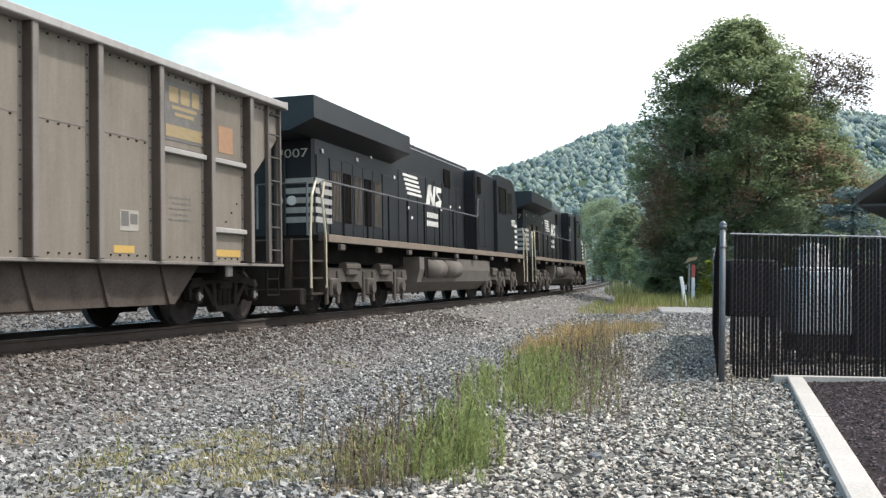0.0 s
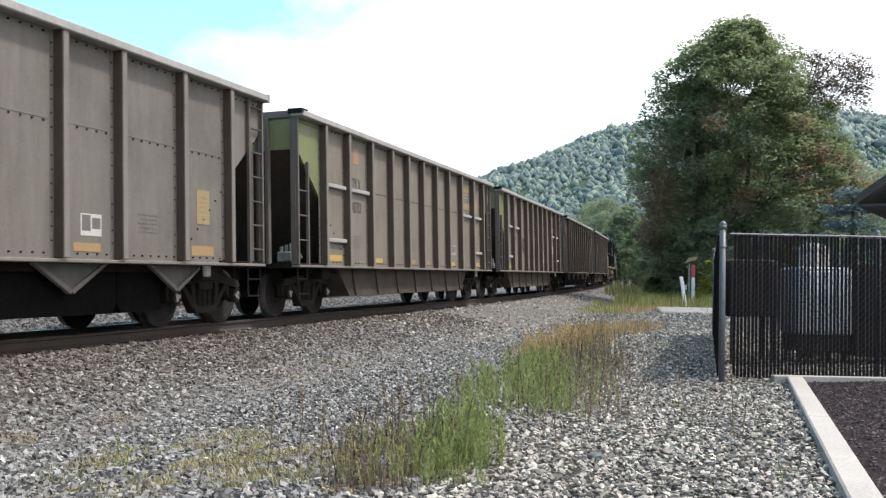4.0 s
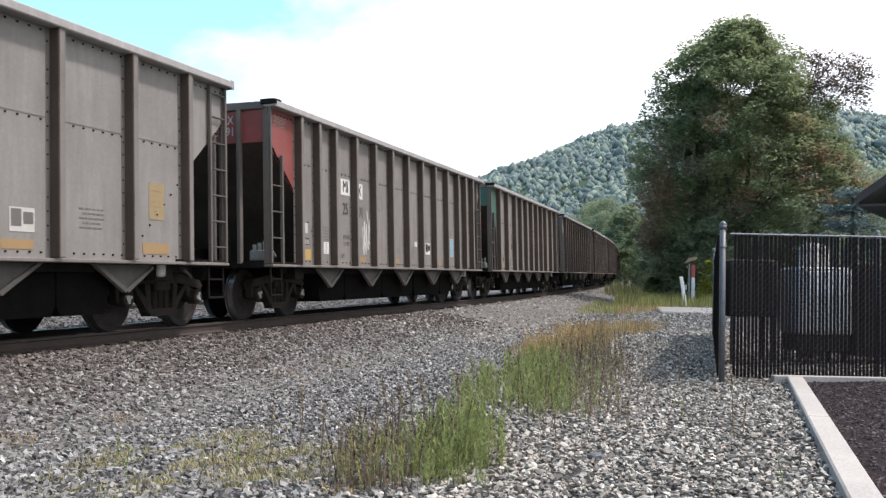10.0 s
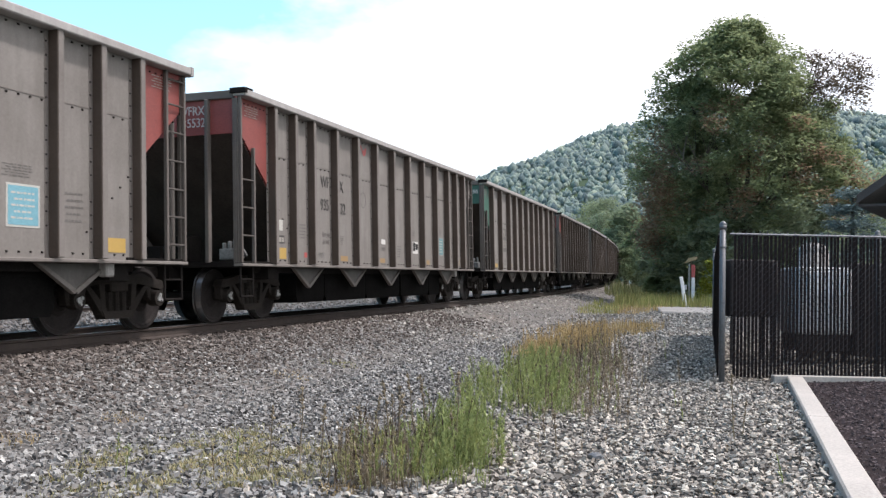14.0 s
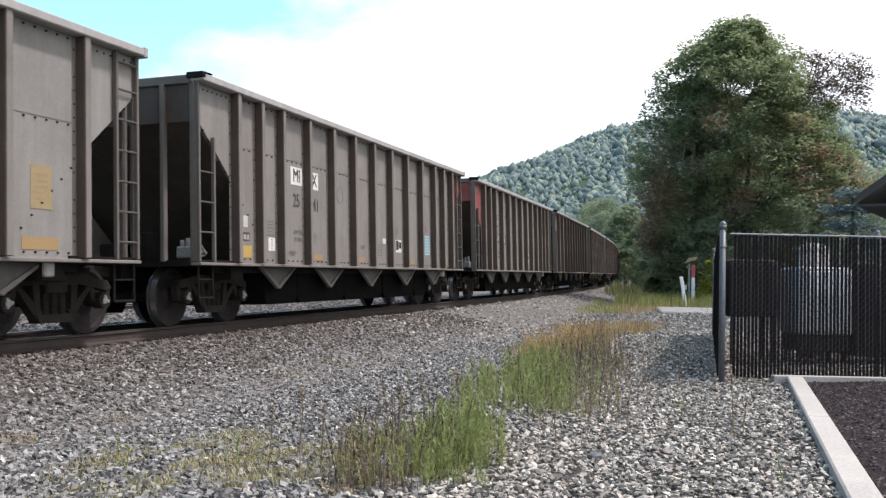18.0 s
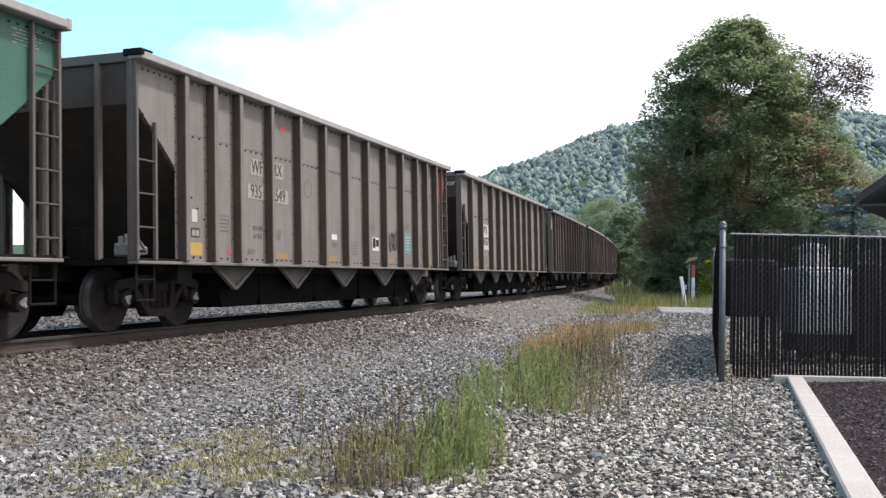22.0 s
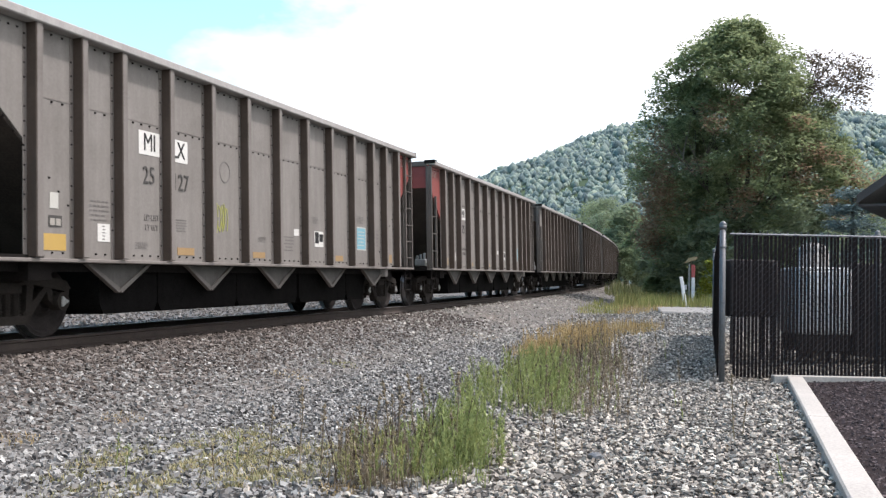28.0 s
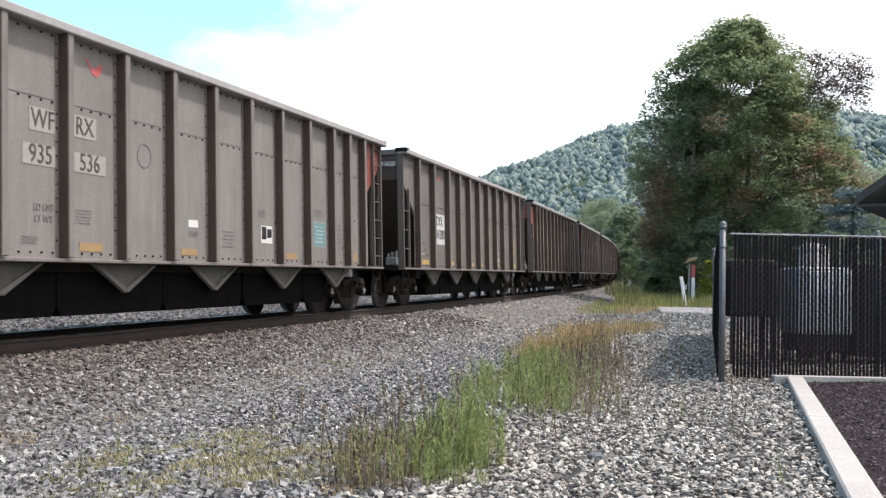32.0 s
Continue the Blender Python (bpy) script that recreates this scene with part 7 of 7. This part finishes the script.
    blades("straw_grass", [(-4.3, 21.5), (-3.3, 22.5), (-2.6, 26), (-3.2, 28), (-4.2, 27.5), (-5.4, 24.5)], 1300, 0.08, 0.34, 0.013, "straw_grass", 5, "straw-yellow dry grass tuft", lean=0.3, patchy=0.2)
    blades("low_grass", PATCH_C, 10000, 0.02, 0.07, 0.0095, "olive_grass", 6, "low yellow-green grass mat on the gravel", patchy=0.24, lean=1.0)
    blades("low_grass", PATCH_D, 2400, 0.025, 0.09, 0.01, "olive_grass", 7, "low yellow-green grass mat on the gravel", patchy=0.4, lean=1.0)
    blades("straw_grass", PATCH_D, 900, 0.02, 0.07, 0.008, "straw_grass", 27, "yellowed low grass on the gravel", patchy=0.45, lean=1.0)
    blades("straw_grass", PATCH_C, 1300, 0.02, 0.07, 0.008, "straw_grass", 28, "yellowed low grass on the gravel", patchy=0.45, lean=1.0)
    for i, (x, y, r) in enumerate([(-6.05, 11.8, 0.24), (-6.1, 13.5, 0.22), (-5.85, 7.9, 0.14), (-5.9, 6.55, 0.16), (-6.1, 21.0, 0.4), (-2.6, 5.75, 0.12)]):
        poly = [(x + r * math.cos(k) * 1.2, y + r * math.sin(k) * 1.6) for k in np.linspace(0, 6.28, 9)[:-1]]
        blades("straw_tuft", poly, 190, 0.02, 0.08, 0.008, "straw_grass" if i != 1 else "lime_grass", 20 + i, "small tuft of yellowed grass in ballast", lean=0.9)
    blades("verge_grass", [(-6.2, 42.5), (-3.0, 43.5), (-1.6, 44), (-1.6, 52), (-5, 56), (-8.3, 57), (-7.3, 50)], 4200, 0.15, 0.7, 0.03, "lime_grass", 8, "tall yellow-green verge grass below the trees", patchy=0.28)
    blades("verge_grass", [(-5.4, 36), (-4.6, 35), (-3.9, 42.5), (-6.3, 43)], 500, 0.08, 0.3, 0.02, "straw_grass", 9, "thin yellowed verge grass on gravel", patchy=0.3)
    blades("verge_grass", [(-6.8, 36), (-5.4, 36), (-5.9, 44), (-7.6, 47), (-8.4, 52), (-7.9, 47)], 800, 0.06, 0.35, 0.022, "lime_grass", 12, "sparse pale grass at the foot of the ballast", patchy=0.15)
    blades("verge_grass", [(-22.5, 12), (-21.5, 20), (-23, 38), (-28, 62), (-40, 62), (-40, 12)], 7000, 0.25, 0.8, 0.06, "lime_grass", 11, "rough pale green grass beyond the second track", patchy=0.05)
    blades("verge_grass", [(-9.5, 60), (-5, 56), (4, 60), (4, 75), (-10, 90), (-12.5, 85)], 5000, 0.3, 1.0, 0.05, "verge", 10, "rough green grass beneath the lineside trees")


def weed_stalk(h, seed, material, heads):
    rng = random.Random(seed)
    bm = bmesh.new()
    p = Vector((0, 0, -0.02))
    bend_ = Vector((rng.uniform(-0.12, 0.12), rng.uniform(-0.12, 0.12), 1))
    pts = [p]
    for i in range(5):
        p = p + bend_.normalized() * h / 5
        bend_ += Vector((rng.uniform(-0.1, 0.1), rng.uniform(-0.1, 0.1), 0))
        pts.append(p)
    for i, (a, b) in enumerate(zip(pts, pts[1:])):
        tube(bm, a, b, 0.0055 - 0.0006 * i, 5)
    for i in range(int(14 * h / 0.4)):
        k = rng.uniform(0.15, 0.98)
        q = pts[0].lerp(pts[-1], k)
        d = Vector((rng.uniform(-1, 1), rng.uniform(-1, 1), rng.uniform(0.3, 1.2))).normalized() * rng.uniform(0.025, 0.07)
        n = Vector((-d.y, d.x, 0)).normalized() * 0.007
        vs = [bm.verts.new(v) for v in (q, q + d * 0.5 + n, q + d, q + d * 0.5 - n)]
        bm.faces.new(vs)
    for i in range(heads):
        q = pts[0].lerp(pts[-1], rng.uniform(0.75, 1.0)) + Vector((rng.uniform(-0.012, 0.012), rng.uniform(-0.012, 0.012), 0))
        bmesh.ops.create_icosphere(bm, subdivisions=1, radius=rng.uniform(0.008, 0.014), matrix=Matrix.Translation(q))
    return mesh_of("weed_stalk", bm, material)


def build_stalks():
    rng = random.Random(12)
    kinds = [weed_stalk(0.5, 1, "dry_grass", 6), weed_stalk(0.36, 2, "dry_grass", 3), weed_stalk(0.3, 3, "grass", 0), weed_stalk(0.62, 4, "dry_grass", 8), weed_stalk(0.2, 5, "grass", 0)]
    spots = [(-3.0, 6.0, 3), (-2.75, 6.6, 3), (-3.3, 6.1, 0), (-2.55, 5.75, 0), (-2.35, 6.1, 3), (-3.5, 5.75, 1), (-1.55, 7.5, 1), (-1.3, 8.9, 1), (-0.25, 8.35, 0), (0.1, 6.65, 4), (-1.15, 8.6, 1),
             (-1.75, 8.0, 1), (-0.2, 8.6, 1), (-0.9, 10.4, 4), (-1.9, 10.0, 1), (-1.0, 12.2, 1), (-1.6, 16.5, 2), (-1.9, 18.0, 1), (-1.4, 17.2, 2), (-2.4, 19.5, 2), (-2.1, 22.5, 0), (-1.6, 21.0, 0), (-2.9, 23.0, 1), (-2.6, 25.5, 0),
             (-0.75, 9.4, 4), (-4.55, 6.1, 2), (-4.1, 5.6, 2), (-3.6, 6.2, 2), (-1.9, 9.0, 1), (-2.05, 9.3, 0), (-1.45, 12.0, 0), (-1.35, 11.4, 3), (-1.85, 13.0, 3), (-2.9, 17.5, 3), (-3.3, 20.5, 3), (-2.5, 15.0, 3)]
    for _ in range(34):
        v = rng.random()
        spots.append((-1.75 - 1.5 * v + rng.uniform(-0.35, 0.35), 10.6 + 9.0 * v + rng.uniform(-0.6, 0.6), rng.choice((0, 3, 3, 1))))
    for _ in range(12):
        spots.append((rng.uniform(-3.0, -2.2), rng.uniform(6.0, 7.6), rng.choice((0, 3, 1))))
    for x, y, k in spots:
        ob = link("weed", kinds[k], None, Matrix.Translation((x, y, level(x, y))) @ Matrix.Rotation(rng.uniform(0, 6), 4, "Z") @ Matrix.Scale(rng.uniform(0.8, 1.15), 4))
        tagged(ob, "single dry brown weed standing in the gravel" if k in (0, 1, 3) else "small green weed standing in the gravel", "weed", "single weeds")


build_weeds()
build_stalks()


def rocks():
    rng = np.random.default_rng(5)
    for x, y, s in ((-2.72, 6.45, 0.13), (-2.62, 6.55, 0.09), (-1.2, 7.2, 0.1)):
        v = ICO2 * (1 + rng.uniform(-0.14, 0.14, (len(ICO2), 1))) * s * np.array((1.2, 1, 0.75))
        ob = link("rock", raw_mesh("rock", v, ICO2_F, "galvanised"), None, pose(x, y, level(x, y) + s * 0.2))
        tagged(ob, "dark grey lump of rock lying on gravel", "rock")


rocks()


def motions():
    """Drives the train along the line and turns its wheels while they pass."""
    for thing, back, half, wheels in TRAIN:
        rows = []
        for k in range(33):
            s = travel(k) + back
            rows.append((float(k), pose_between(s - half, s + half)))
        walk(thing, rows)
        for ws, y, r in wheels:
            spin_rows(ws, y, r, back)


def spin_rows(ws, y, r, back):
    """One wheelset rolls from the yard's edge to the bend, two frames a row at most."""
    rows, turn, last = [(0.0, pose(0, y, r))], 0.0, None
    for k in range(1, 961):
        t = k / 30
        s = travel(t) + back + y
        if 4.0 < s < 75.0:
            if last is not None:
                turn -= math.degrees((s - last) / r)
            last = s
            rows.append((t, pose(0, y, r, turn)))
    if rows[-1][0] < 32.0:
        rows.append((32.0, pose(0, y, r, turn)))
    walk(ws, rows)


motions()
